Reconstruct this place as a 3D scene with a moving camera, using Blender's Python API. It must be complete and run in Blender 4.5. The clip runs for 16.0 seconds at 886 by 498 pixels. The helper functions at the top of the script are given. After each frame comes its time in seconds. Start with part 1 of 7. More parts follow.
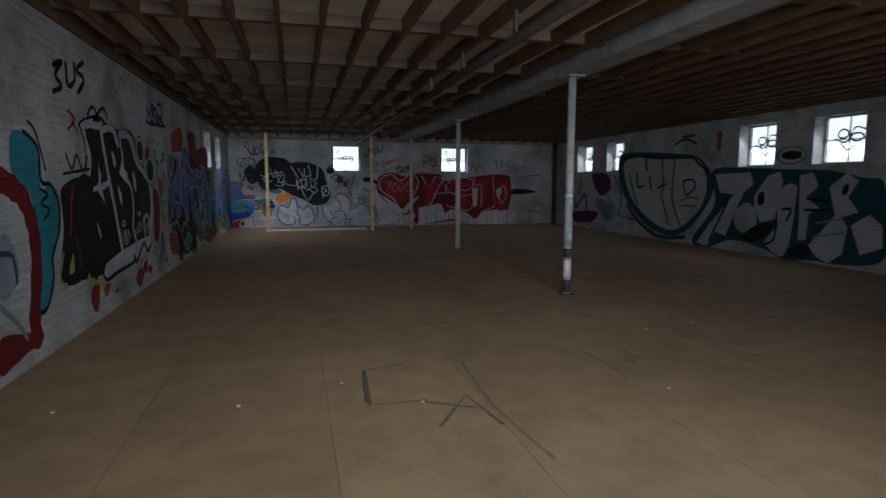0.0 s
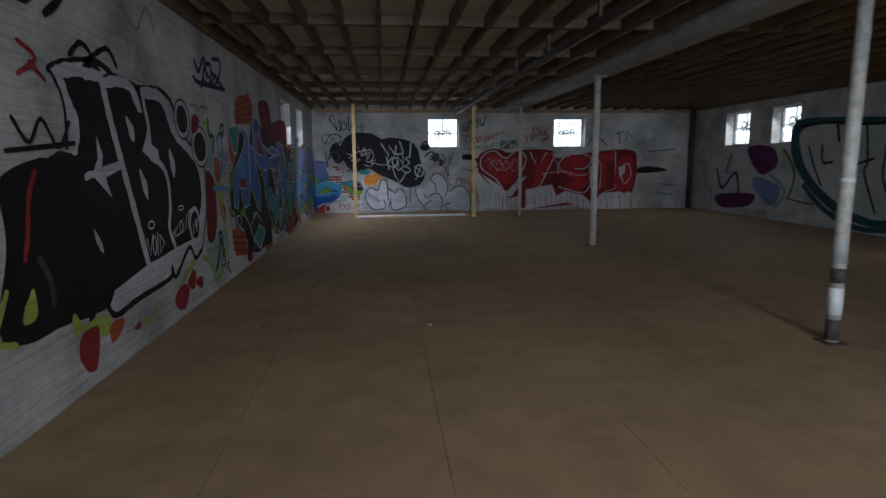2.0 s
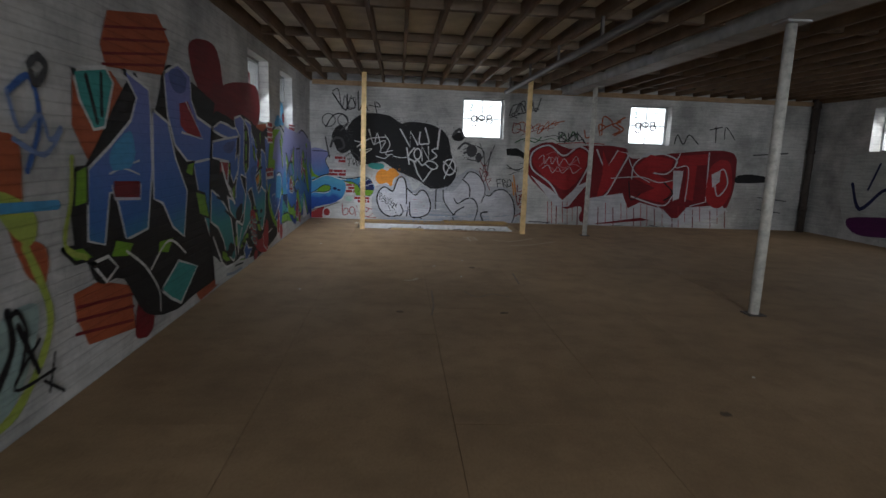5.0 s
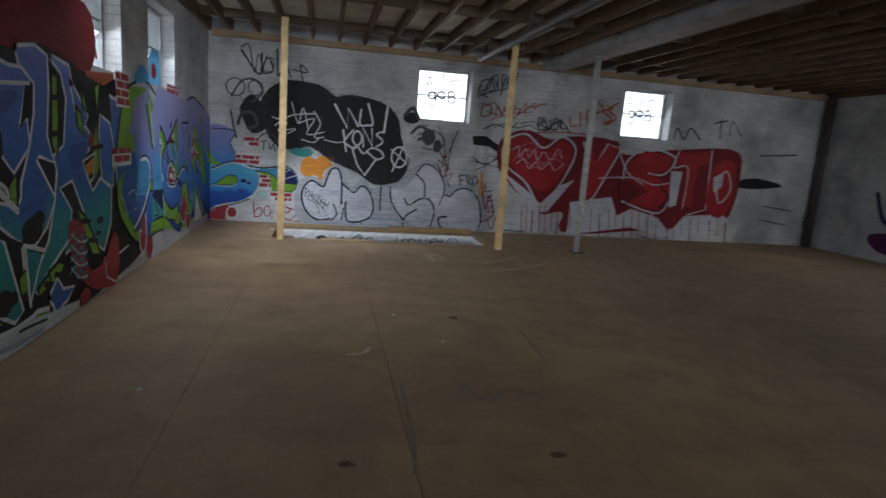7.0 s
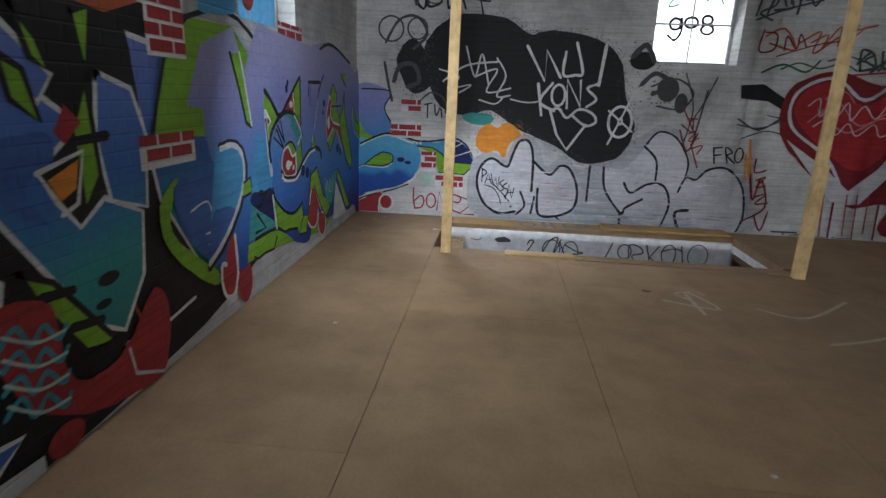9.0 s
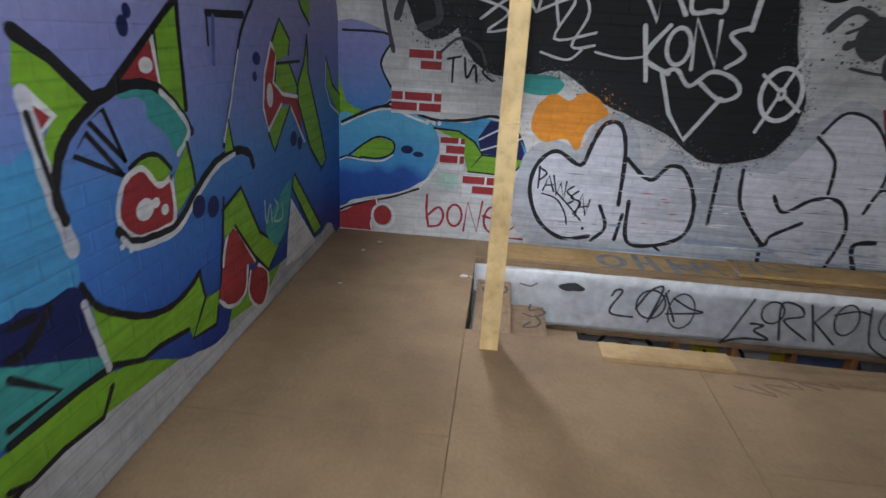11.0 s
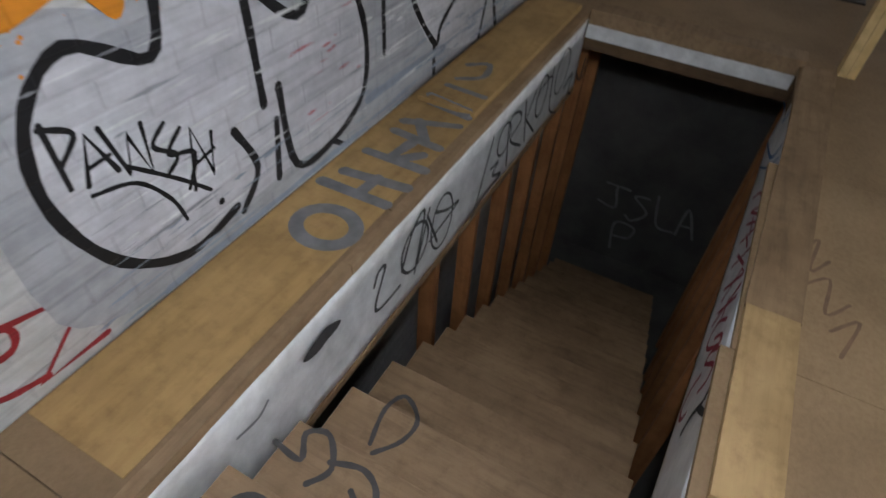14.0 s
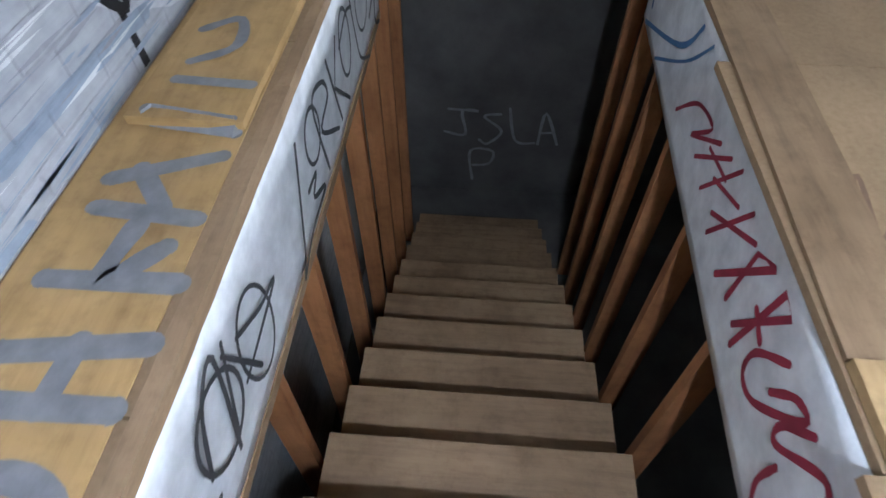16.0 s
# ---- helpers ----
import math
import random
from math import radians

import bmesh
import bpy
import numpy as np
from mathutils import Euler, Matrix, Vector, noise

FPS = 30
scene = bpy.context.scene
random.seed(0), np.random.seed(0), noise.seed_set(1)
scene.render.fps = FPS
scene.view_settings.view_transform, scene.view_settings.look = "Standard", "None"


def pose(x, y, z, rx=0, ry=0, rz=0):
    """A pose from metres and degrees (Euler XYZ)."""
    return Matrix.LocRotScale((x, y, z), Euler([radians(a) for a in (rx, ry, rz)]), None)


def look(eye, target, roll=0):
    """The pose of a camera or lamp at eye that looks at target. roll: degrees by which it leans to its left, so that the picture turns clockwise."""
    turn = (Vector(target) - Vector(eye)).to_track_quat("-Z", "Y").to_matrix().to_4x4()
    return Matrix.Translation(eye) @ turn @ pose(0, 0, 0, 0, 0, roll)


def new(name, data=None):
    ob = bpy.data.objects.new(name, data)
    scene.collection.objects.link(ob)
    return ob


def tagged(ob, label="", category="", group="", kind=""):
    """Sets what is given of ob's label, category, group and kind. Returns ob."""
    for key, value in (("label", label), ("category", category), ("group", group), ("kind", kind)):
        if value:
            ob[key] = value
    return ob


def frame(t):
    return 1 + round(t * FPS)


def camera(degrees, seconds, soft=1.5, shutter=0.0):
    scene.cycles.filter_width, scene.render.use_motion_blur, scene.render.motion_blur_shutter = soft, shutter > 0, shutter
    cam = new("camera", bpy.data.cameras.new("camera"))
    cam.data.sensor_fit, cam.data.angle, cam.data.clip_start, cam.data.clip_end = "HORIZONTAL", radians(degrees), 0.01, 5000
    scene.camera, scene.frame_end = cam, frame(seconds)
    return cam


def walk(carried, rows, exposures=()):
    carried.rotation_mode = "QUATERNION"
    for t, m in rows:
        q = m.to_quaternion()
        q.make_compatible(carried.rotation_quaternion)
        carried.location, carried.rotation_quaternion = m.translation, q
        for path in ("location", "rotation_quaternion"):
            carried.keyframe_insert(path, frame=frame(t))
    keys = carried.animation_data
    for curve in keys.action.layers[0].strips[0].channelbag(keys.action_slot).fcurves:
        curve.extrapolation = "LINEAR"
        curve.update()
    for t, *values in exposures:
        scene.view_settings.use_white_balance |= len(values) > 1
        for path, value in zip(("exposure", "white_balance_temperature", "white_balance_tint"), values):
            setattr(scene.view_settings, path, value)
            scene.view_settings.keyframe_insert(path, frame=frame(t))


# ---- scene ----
cam = camera(76.0, 16.0, soft=1.5, shutter=0.4)
PATH = [
    (0, (-0.497, -0.512, 1.488), (-0.003, 1.412, 1.256), 0.2),
    (0.5, (-0.551, 0.185, 1.489), (-0.134, 2.128, 1.258), -0.4),
    (1, (-0.608, 0.818, 1.495), (-0.282, 2.778, 1.269), -0.4),
    (1.5, (-0.553, 1.537, 1.494), (-0.243, 3.496, 1.236), -0.4),
    (2, (-0.622, 2.267, 1.493), (-0.418, 4.233, 1.185), -0.4),
    (2.5, (-0.668, 2.939, 1.441), (-0.493, 4.903, 1.109), -0.2),
    (3, (-0.754, 3.636, 1.487), (-0.642, 5.613, 1.203), -0.4),
    (3.5, (-0.709, 4.31, 1.5), (-0.662, 6.296, 1.266), -0.4),
    (4, (-0.662, 5.073, 1.494), (-0.597, 7.05, 1.2), -0.3),
    (4.5, (-0.665, 5.714, 1.538), (-0.575, 7.683, 1.201), 0.9),
    (6.8, (-0.775, 9.067, 1.436), (-0.318, 10.989, 1.122), 4.2),
    (7, (-0.776, 9.341, 1.426), (-0.36, 11.265, 1.075), 4.3),
    (7.5, (-0.883, 10.055, 1.433), (-0.767, 12.015, 1.052), 3.1),
    (8, (-0.967, 10.769, 1.469), (-1.061, 12.717, 1.028), 2.9),
    (8.2, (-0.947, 11.098, 1.436), (-1.069, 13.04, 0.974), 2.5),
    (10.3, (-1.095, 13.935, 1.512), (-1.273, 15.823, 0.876), 2.6),
    (10.5, (-1.142, 14.203, 1.493), (-1.314, 16.086, 0.842), 2.7),
    (11, (-1.401, 14.909, 1.464), (-1.562, 16.773, 0.758), 3.3),
    (11.5, (-1.532, 15.57, 1.431), (-1.667, 17.4, 0.636), 3.2),
    (12, (-1.724, 16.209, 1.432), (-1.811, 17.977, 0.502), -0.1),
    (12.5, (-1.947, 16.790, 1.367), (-1.788, 18.513, 0.363), -1.2),
    (13, (-1.738, 17.339, 1.374), (-1.383, 18.897, 0.172), -10.8),
    (13.5, (-1.623, 17.674, 1.427), (-0.78, 18.853, 0.048), -6.5),
    (14, (-1.572, 17.900, 1.256), (-0.275, 18.511, -0.138), 4.4),
    (14.5, (-1.334, 18.005, 1.221), (-0.1, 18.462, -0.284), 7.4),
    (15, (-1.074, 18.191, 1.093), (0.217, 18.403, -0.42), 7.4),
    (15.5, (-0.827, 18.207, 0.943), (0.437, 18.281, -0.605), 6.1),
    (16, (-0.636, 18.189, 0.836), (0.618, 18.277, -0.72), 0.3),
]
# exposure follows the clip's own brightening towards the lit corner
walk(cam, [(t, look(eye, target, roll)) for t, eye, target, roll in PATH],
     exposures=[(0.0, -0.45, 6100, 10), (1.5, -0.25, 6150, 10), (3.0, 0.45, 6200, 10), (4.5, 0.5, 6700, 11), (7.0, 0.6, 6300, 10), (8.0, 0.7, 6500, 10), (10.5, 0.85, 6600, 12), (11.5, 0.85, 6700, 12),
                (12.5, 0.75, 7400, 13), (13.5, 0.35, 7400, 13), (14.5, 1.0, 6500, 10), (15.0, 1.4, 6200, 10), (16.0, 2.0, 6000, 10)])

# ---- world and light ----
world = bpy.data.worlds.new("world")
scene.world = world
world.use_nodes = True
wn = world.node_tree
sky = wn.nodes.new("ShaderNodeTexSky")
sky.sky_type, sky.sun_disc = "NISHITA", False
sky.sun_elevation, sky.sun_rotation = radians(38), radians(120)
wn.links.new(sky.outputs[0], wn.nodes["Background"].inputs[0])
wn.nodes["Background"].inputs[1].default_value = 0.15

XL, XR, YF, YB, ZC = -2.60, 8.89, 19.03, -2.4, 3.12   # inner faces of the hall and the deck above
WALL = 0.34
SILL, HEAD = 1.86, 2.73
LEFT_WINDOWS = [(13.97, 15.13), (15.94, 16.98)]
RIGHT_WINDOWS = [(7.20, 8.20), (9.08, 10.05), (14.60, 15.55), (16.42, 17.45)]
# unseen openings added behind the walk so that lamps can brighten the hall
ADDED_BACK_WINDOWS = [(-0.9, 0.1), (1.3, 2.3)]
FAR_WINDOWS = [(0.70, 1.61), (4.46, 5.42)]
HOLE = (-1.49, 1.78, 17.49, 18.68)                    # the stair opening: x from, to; y from, to
LOW = -2.90                                           # the floor below


def south_edge(x):
    """The y of the white board on the stair opening's south side, which is not quite square."""
    return 17.588 - 0.047 * (x + 0.47)



def sun_lamp():
    d = bpy.data.lights.new("sun", "SUN")
    d.energy, d.angle, d.color = 1.0, radians(12), (1.0, 0.96, 0.9)
    ob = new("sun", d)
    ob.matrix_world = look((30, -20, 30), (0, 10, 0))


# area lamp set in an opening; in the seen windows it stands for daylight
def window_daylight(x, y, z, w, h, tx, ty, power, fall=0.8, colour=(0.86, 0.93, 1.0)):
    d = bpy.data.lights.new("window_daylight", "AREA")
    d.shape, d.size, d.size_y, d.energy, d.color = "RECTANGLE", w, h, power, colour
    ob = new("window_daylight", d)
    ob.matrix_world = look((x, y, z), (x + tx, y + ty, z - fall))
    return ob


sun_lamp()
mid = (SILL + HEAD) / 2
for a, b in LEFT_WINDOWS:
    window_daylight(XL - 0.04, (a + b) / 2, mid, b - a - 0.1, 0.8, 1, 0, 13, 1.2).data.spread = radians(150)
for a, b in RIGHT_WINDOWS:
    window_daylight(XR + 0.2, (a + b) / 2, mid, b - a - 0.1, 0.8, -1, 0, 6)
for a, b in FAR_WINDOWS:
    window_daylight((a + b) / 2, YF + 0.2, mid, b - a - 0.1, 0.8, 0, -1, 3)
# two helper lamps per added opening: one down for floor, one up for ceiling
for a, b in ADDED_BACK_WINDOWS:
    lamp = window_daylight((a + b) / 2, YB - 0.1, mid, b - a - 0.1, 0.8, 0.0, 1, 24, 0.34)
    lamp.data.spread = radians(62)
    window_daylight((a + b) / 2, YB - 0.08, mid, b - a - 0.1, 0.8, 0.0, 1, 85, -0.22).data.spread = radians(150)


def torch_stand_in(eye, target, power, cone):
    """A fixed lamp standing in for the walker's moving torch."""
    d = bpy.data.lights.new("torch_stand_in", "SPOT")
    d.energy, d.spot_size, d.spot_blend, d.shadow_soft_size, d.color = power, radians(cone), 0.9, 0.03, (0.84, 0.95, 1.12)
    ob = new("torch_stand_in", d)
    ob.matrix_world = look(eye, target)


# two fixed lamps added to brighten the stair and the left wall
torch_stand_in((-1.50, 17.9, 1.55), (-0.5, 18.25, -0.3), 42, 124)
torch_stand_in((-1.45, 15.2, 1.45), (-2.3, 18.6, 0.5), 35, 130)

# ---- materials ----


def mat(name, rough=0.8, metal=0.0):
    m = bpy.data.materials.new(name)
    m.use_nodes = True
    b = m.node_tree.nodes["Principled BSDF"]
    b.inputs["Roughness"].default_value, b.inputs["Metallic"].default_value = rough, metal
    return m, m.node_tree, b


def nd(nt, kind, **values):
    n = nt.nodes.new("ShaderNode" + kind)
    for k, v in values.items():
        n.inputs[k.replace("_", " ")].default_value = v
    return n


def ramp(nt, source, *stops):
    r = nt.nodes.new("ShaderNodeValToRGB")
    e = r.color_ramp.elements
    while len(e) < len(stops):
        e.new(0.5)
    for el, (p, c) in zip(e, stops):
        el.position, el.color = p, (*c, 1)
    nt.links.new(source, r.inputs[0])
    return r.outputs[0]


def mix(nt, kind, fac, a, b):
    n = nt.nodes.new("ShaderNodeMix")
    n.data_type, n.blend_type = "RGBA", kind
    for s, v in ((0, fac), (6, a), (7, b)):
        if hasattr(v, "is_output"):
            nt.links.new(v, n.inputs[s])
        else:
            n.inputs[s].default_value = v if s == 0 else (*v, 1)
    return n.outputs[2]


def coords(nt, sx=1, sy=1, sz=1, rz=0, space="Object"):
    c = nt.nodes.new("ShaderNodeTexCoord")
    m = nt.nodes.new("ShaderNodeMapping")
    m.inputs["Scale"].default_value = (sx, sy, sz)
    m.inputs["Rotation"].default_value = (0, 0, rz)
    nt.links.new(c.outputs[space], m.inputs[0])
    return m.outputs[0]


def noise_of(nt, vec, scale, detail=6, rough=0.6):
    n = nd(nt, "TexNoise", Scale=scale, Detail=detail, Roughness=rough)
    nt.links.new(vec, n.inputs["Vector"])
    return n.outputs["Fac"]


def bump(nt, b, height, strength, distance):
    n = nd(nt, "Bump", Strength=strength, Distance=distance)
    nt.links.new(height, n.inputs["Height"])
    nt.links.new(n.outputs[0], b.inputs["Normal"])


def brick_height(nt, along):
    """Courses of painted block, seen as relief: along is the wall's long axis, x or y."""
    c = nt.nodes.new("ShaderNodeNewGeometry")
    s = nt.nodes.new("ShaderNodeSeparateXYZ")
    k = nt.nodes.new("ShaderNodeCombineXYZ")
    nt.links.new(c.outputs["Position"], s.inputs[0])
    nt.links.new(s.outputs[along], k.inputs[0])
    nt.links.new(s.outputs["Z"], k.inputs[1])
    t = nd(nt, "TexBrick", Scale=1.0, Mortar_Size=0.006, Mortar_Smooth=0.6, Brick_Width=0.21, Row_Height=0.072)
    nt.links.new(k.outputs[0], t.inputs["Vector"])
    return t.outputs["Fac"], c.outputs["Position"]


def painted_brick(name, colour, along, rough=0.72, dirt=0.5):
    m, nt, b = mat(name, rough)
    fac, pos = brick_height(nt, along)
    big, fine = noise_of(nt, pos, 1.3, 5), noise_of(nt, pos, 26, 5)
    dark = tuple(v * (1 - dirt) for v in colour)
    st = nt.nodes.new("ShaderNodeMapping")
    st.inputs["Scale"].default_value = (2.2, 2.2, 34)
    nt.links.new(pos, st.inputs[0])
    streak = noise_of(nt, st.outputs[0], 1.0, 4, 0.55)
    col = ramp(nt, big, (0.32, dark), (0.62, colour))
    col = mix(nt, "MULTIPLY", 0.55, col, ramp(nt, fine, (0.3, (0.72, 0.72, 0.72)), (0.65, (1, 1, 1))))
    col = mix(nt, "MULTIPLY", fac, col, (0.9, 0.9, 0.9))
    col = mix(nt, "MULTIPLY", 0.6, col, ramp(nt, streak, (0.34, (0.7, 0.71, 0.73)), (0.58, (1, 1, 1))))
    nt.links.new(col, b.inputs["Base Color"])
    inv = nt.nodes.new("ShaderNodeMath")
    inv.operation = "MULTIPLY_ADD"
    inv.inputs[1].default_value, inv.inputs[2].default_value = -1.0, 1.0
    nt.links.new(fac, inv.inputs[0])
    ad = nt.nodes.new("ShaderNodeMath")
    ad.operation = "MULTIPLY_ADD"
    ad.inputs[1].default_value = 0.35
    nt.links.new(fine, ad.inputs[0])
    nt.links.new(inv.outputs[0], ad.inputs[2])
    bump(nt, b, ad.outputs[0], 0.5, 0.005)
    b.inputs["Specular IOR Level"].default_value = 0.25
    return m


def wood(name, dark, light, axis="x", rough=0.7, scale=1.0):
    m, nt, b = mat(name, rough)
    s = {"x": (0.9, 9, 9), "y": (9, 0.9, 9), "z": (9, 9, 0.9)}[axis]
    v = coords(nt, *[k * scale for k in s])
    info = nt.nodes.new("ShaderNodeObjectInfo")
    off = nt.nodes.new("ShaderNodeVectorMath")
    sc = nt.nodes.new("ShaderNodeVectorMath")
    sc.operation = "SCALE"
    sc.inputs["Scale"].default_value = 13
    nt.links.new(info.outputs["Random"], sc.inputs[0])
    nt.links.new(v, off.inputs[0])
    nt.links.new(sc.outputs[0], off.inputs[1])
    grain = noise_of(nt, off.outputs[0], 3.0, 8, 0.65)
    stain = noise_of(nt, coords(nt), 2.1, 4)
    fleck = noise_of(nt, coords(nt), 17, 5, 0.7)
    col = ramp(nt, grain, (0.22, dark), (0.5, tuple(0.35 * d + 0.65 * l for d, l in zip(dark, light))), (0.8, light))
    col = mix(nt, "MULTIPLY", 0.75, col, ramp(nt, stain, (0.32, (0.5, 0.46, 0.42)), (0.6, (1, 1, 1))))
    col = mix(nt, "MULTIPLY", 0.45, col, ramp(nt, fleck, (0.3, (0.55, 0.5, 0.45)), (0.52, (1, 1, 1))))
    nt.links.new(col, b.inputs["Base Color"])
    bump(nt, b, grain, 0.3, 0.004)
    return m


def floor_sheet(name):
    m, nt, b = mat(name, 0.75)
    g = nt.nodes.new("ShaderNodeNewGeometry")
    info = nt.nodes.new("ShaderNodeObjectInfo")
    pos = g.outputs["Position"]
    big, mid_, fine = noise_of(nt, pos, 0.45, 5), noise_of(nt, pos, 3.2, 6), noise_of(nt, pos, 55, 4, 0.7)
    col = ramp(nt, big, (0.3, (0.29, 0.19, 0.105)), (0.7, (0.43, 0.29, 0.165)))
    col = mix(nt, "MULTIPLY", 0.7, col, ramp(nt, mid_, (0.28, (0.62, 0.6, 0.58)), (0.6, (1, 1, 1))))
    col = mix(nt, "MULTIPLY", 0.6, col, ramp(nt, fine, (0.3, (0.72, 0.7, 0.66)), (0.6, (1.0, 1.0, 1.0))))
    col = mix(nt, "MULTIPLY", 0.5, col, ramp(nt, info.outputs["Random"], (0.0, (0.82, 0.8, 0.78)), (1.0, (1, 1, 1))))
    nt.links.new(col, b.inputs["Base Color"])
    bump(nt, b, fine, 0.25, 0.003)
    return m


def plain(name, colour, rough=0.7, metal=0.0, vary=0.3, scale=9.0):
    m, nt, b = mat(name, rough, metal)
    g = nt.nodes.new("ShaderNodeNewGeometry")
    f = noise_of(nt, g.outputs["Position"], scale, 6)
    col = ramp(nt, f, (0.3, tuple(v * (1 - vary) for v in colour)), (0.65, colour))
    nt.links.new(col, b.inputs["Base Color"])
    bump(nt, b, f, 0.15, 0.003)
    return m


WALL_X = painted_brick("painted_brick_far", (0.62, 0.62, 0.61), "X")
WALL_Y = painted_brick("painted_brick_side", (0.62, 0.62, 0.61), "Y")
FLOOR = floor_sheet("floor_sheet")
JOIST = wood("joist_timber", (0.09, 0.05, 0.025), (0.20, 0.12, 0.06), "y")
DECK = plain("deck_board", (0.78, 0.74, 0.62), 0.85, vary=0.35, scale=2.2)
BLOCKING = wood("blocking_timber", (0.10, 0.07, 0.045), (0.2, 0.14, 0.09), "x")
BEAM = plain("beam_paint", (0.45, 0.46, 0.46), 0.6, vary=0.4, scale=4)
STEEL = plain("post_paint", (0.58, 0.57, 0.53), 0.55, vary=0.45, scale=14)
PIPE = plain("pipe_iron", (0.07, 0.055, 0.05), 0.6, vary=0.5, scale=12)
PINE = wood("new_pine", (0.72, 0.48, 0.19), (0.88, 0.66, 0.34), "z")
STUD = wood("stud_timber", (0.30, 0.11, 0.04), (0.52, 0.23, 0.09), "z")
TREAD = wood("tread_timber", (0.24, 0.15, 0.085), (0.42, 0.28, 0.16), "y")
PLANK = wood("plank_timber", (0.22, 0.14, 0.08), (0.42, 0.28, 0.16), "x")
PINEX = wood("new_pine_board", (0.42, 0.27, 0.12), (0.60, 0.41, 0.20), "x")
PLANK2 = wood("ochre_plank", (0.40, 0.24, 0.09), (0.56, 0.36, 0.15), "x")
STRIP = plain("white_strip", (0.86, 0.87, 0.88), 0.35, vary=0.3, scale=11)
FRAME = plain("window_frame_paint", (0.35, 0.36, 0.37), 0.5, vary=0.3)
REVEAL = plain("reveal_paint", (0.6, 0.62, 0.64), 0.7, vary=0.25)
# one dark tone for floor and wall below and the sheet under the treads
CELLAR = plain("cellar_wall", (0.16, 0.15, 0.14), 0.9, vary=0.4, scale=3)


def glass():
    m, nt, b = mat("window_glass", 0.08)
    b.inputs["Transmission Weight"].default_value = 1.0
    b.inputs["IOR"].default_value = 1.45
    b.inputs["Base Color"].default_value = (0.95, 0.97, 0.97, 1)
    return m


GLASS = glass()

# ---- building blocks ----


def link(name, bm, materials, parent=None, label=""):
    me = bpy.data.meshes.new(name)
    bm.to_mesh(me)
    bm.free()
    for m in materials if isinstance(materials, (list, tuple)) else [materials]:
        me.materials.append(m)
    ob = new(name, me)
    if parent is not None:
        ob.parent = parent
    if label:
        ob["label"] = label
    return ob


def part(name, bm, material, parent, label=""):
    return link(name, bm, material, parent, label)


def thing(name, label, category, group="", kind="", at=(0, 0, 0)):
    ob = new(name)
    ob.location = at
    ob.empty_display_size = 0.1
    return tagged(ob, label, category, group, kind)


def add_box(bm, x0, y0, z0, x1, y1, z1, index=0, bevel=0.0):
    r = bmesh.ops.create_cube(bm, size=1)
    bmesh.ops.scale(bm, vec=(x1 - x0, y1 - y0, z1 - z0), verts=r["verts"])
    bmesh.ops.translate(bm, vec=((x0 + x1) / 2, (y0 + y1) / 2, (z0 + z1) / 2), verts=r["verts"])
    faces = {f for v in r["verts"] for f in v.link_faces}
    for f in faces:
        f.material_index = index
    if bevel:
        es = list({e for v in r["verts"] for e in v.link_edges})
        bmesh.ops.bevel(bm, geom=es, offset=bevel, segments=2, affect="EDGES", profile=0.6)


def box(*args, **kw):
    bm = bmesh.new()
    add_box(bm, *args, **kw)
    return bm


def tube(p, q, r, n=14, r2=None):
    bm = bmesh.new()
    p, q = Vector(p), Vector(q)
    bmesh.ops.create_cone(bm, cap_ends=True, segments=n, radius1=r, radius2=r if r2 is None else r2, depth=(q - p).length,
                          matrix=Matrix.Translation((p + q) / 2) @ (q - p).to_track_quat("Z", "Y").to_matrix().to_4x4())
    for f in bm.faces:
        f.smooth = len(f.verts) == 4
    return bm


# ---- structure ----


def wall(name, along, inner, outer, u0, u1, holes, material, label, z0=LOW, z1=3.45):
    """A wall with thickness; along is its long axis; holes are window openings between sill and head."""
    bm = bmesh.new()

    def seg(a, b, lo, hi):
        if along == "x":
            add_box(bm, a, min(inner, outer), lo, b, max(inner, outer), hi)
        else:
            add_box(bm, min(inner, outer), a, lo, max(inner, outer), b, hi)
    seg(u0, u1, z0, SILL)
    seg(u0, u1, HEAD, z1)
    edge = u0
    for a, b in holes:
        seg(edge, a, SILL, HEAD)
        edge = b
    seg(edge, u1, SILL, HEAD)
    ob = link(name, bm, material)
    return tagged(ob, label, "wall", kind="structure")


wall_west = wall("wall_west", "y", XL, XL - WALL, YB, YF + WALL, LEFT_WINDOWS, WALL_Y, "white painted brick wall covered with colourful graffiti")
wall_east = wall("wall_east", "y", XR, XR + WALL, YB, YF + WALL, RIGHT_WINDOWS, WALL_Y, "white painted brick wall with large graffiti lettering")
wall_north = wall("wall_north", "x", YF, YF + WALL, XL, XR, FAR_WINDOWS, WALL_X, "white painted brick end wall with red and black graffiti")
wall_south = wall("wall_south", "x", YB, YB - WALL, XL - WALL, XR + WALL, ADDED_BACK_WINDOWS, WALL_X, "plain white painted brick wall behind the walk")


def ceiling():
    bm = bmesh.new()
    add_box(bm, XL, YB, ZC, XR, YF, ZC + 0.2, 0)
    x = -2.256
    while x < XR - 0.1:
        if not 2.78 < x < 3.24:
            add_box(bm, x - 0.022, YB, 2.955, x + 0.022, YF, ZC, 1)
        x += 0.4064
    y = 9.05 - 1.83 * 7
    while y < YF - 0.3:
        add_box(bm, XL, y - 0.05, ZC - 0.11, XR, y + 0.05, ZC - 0.004, 2)
        y += 1.83
    add_box(bm, XL + 0.004, YB, 2.93, XL + 0.05, YF, ZC, 1)
    add_box(bm, XR - 0.05, YB, 2.93, XR - 0.004, YF, ZC, 1)
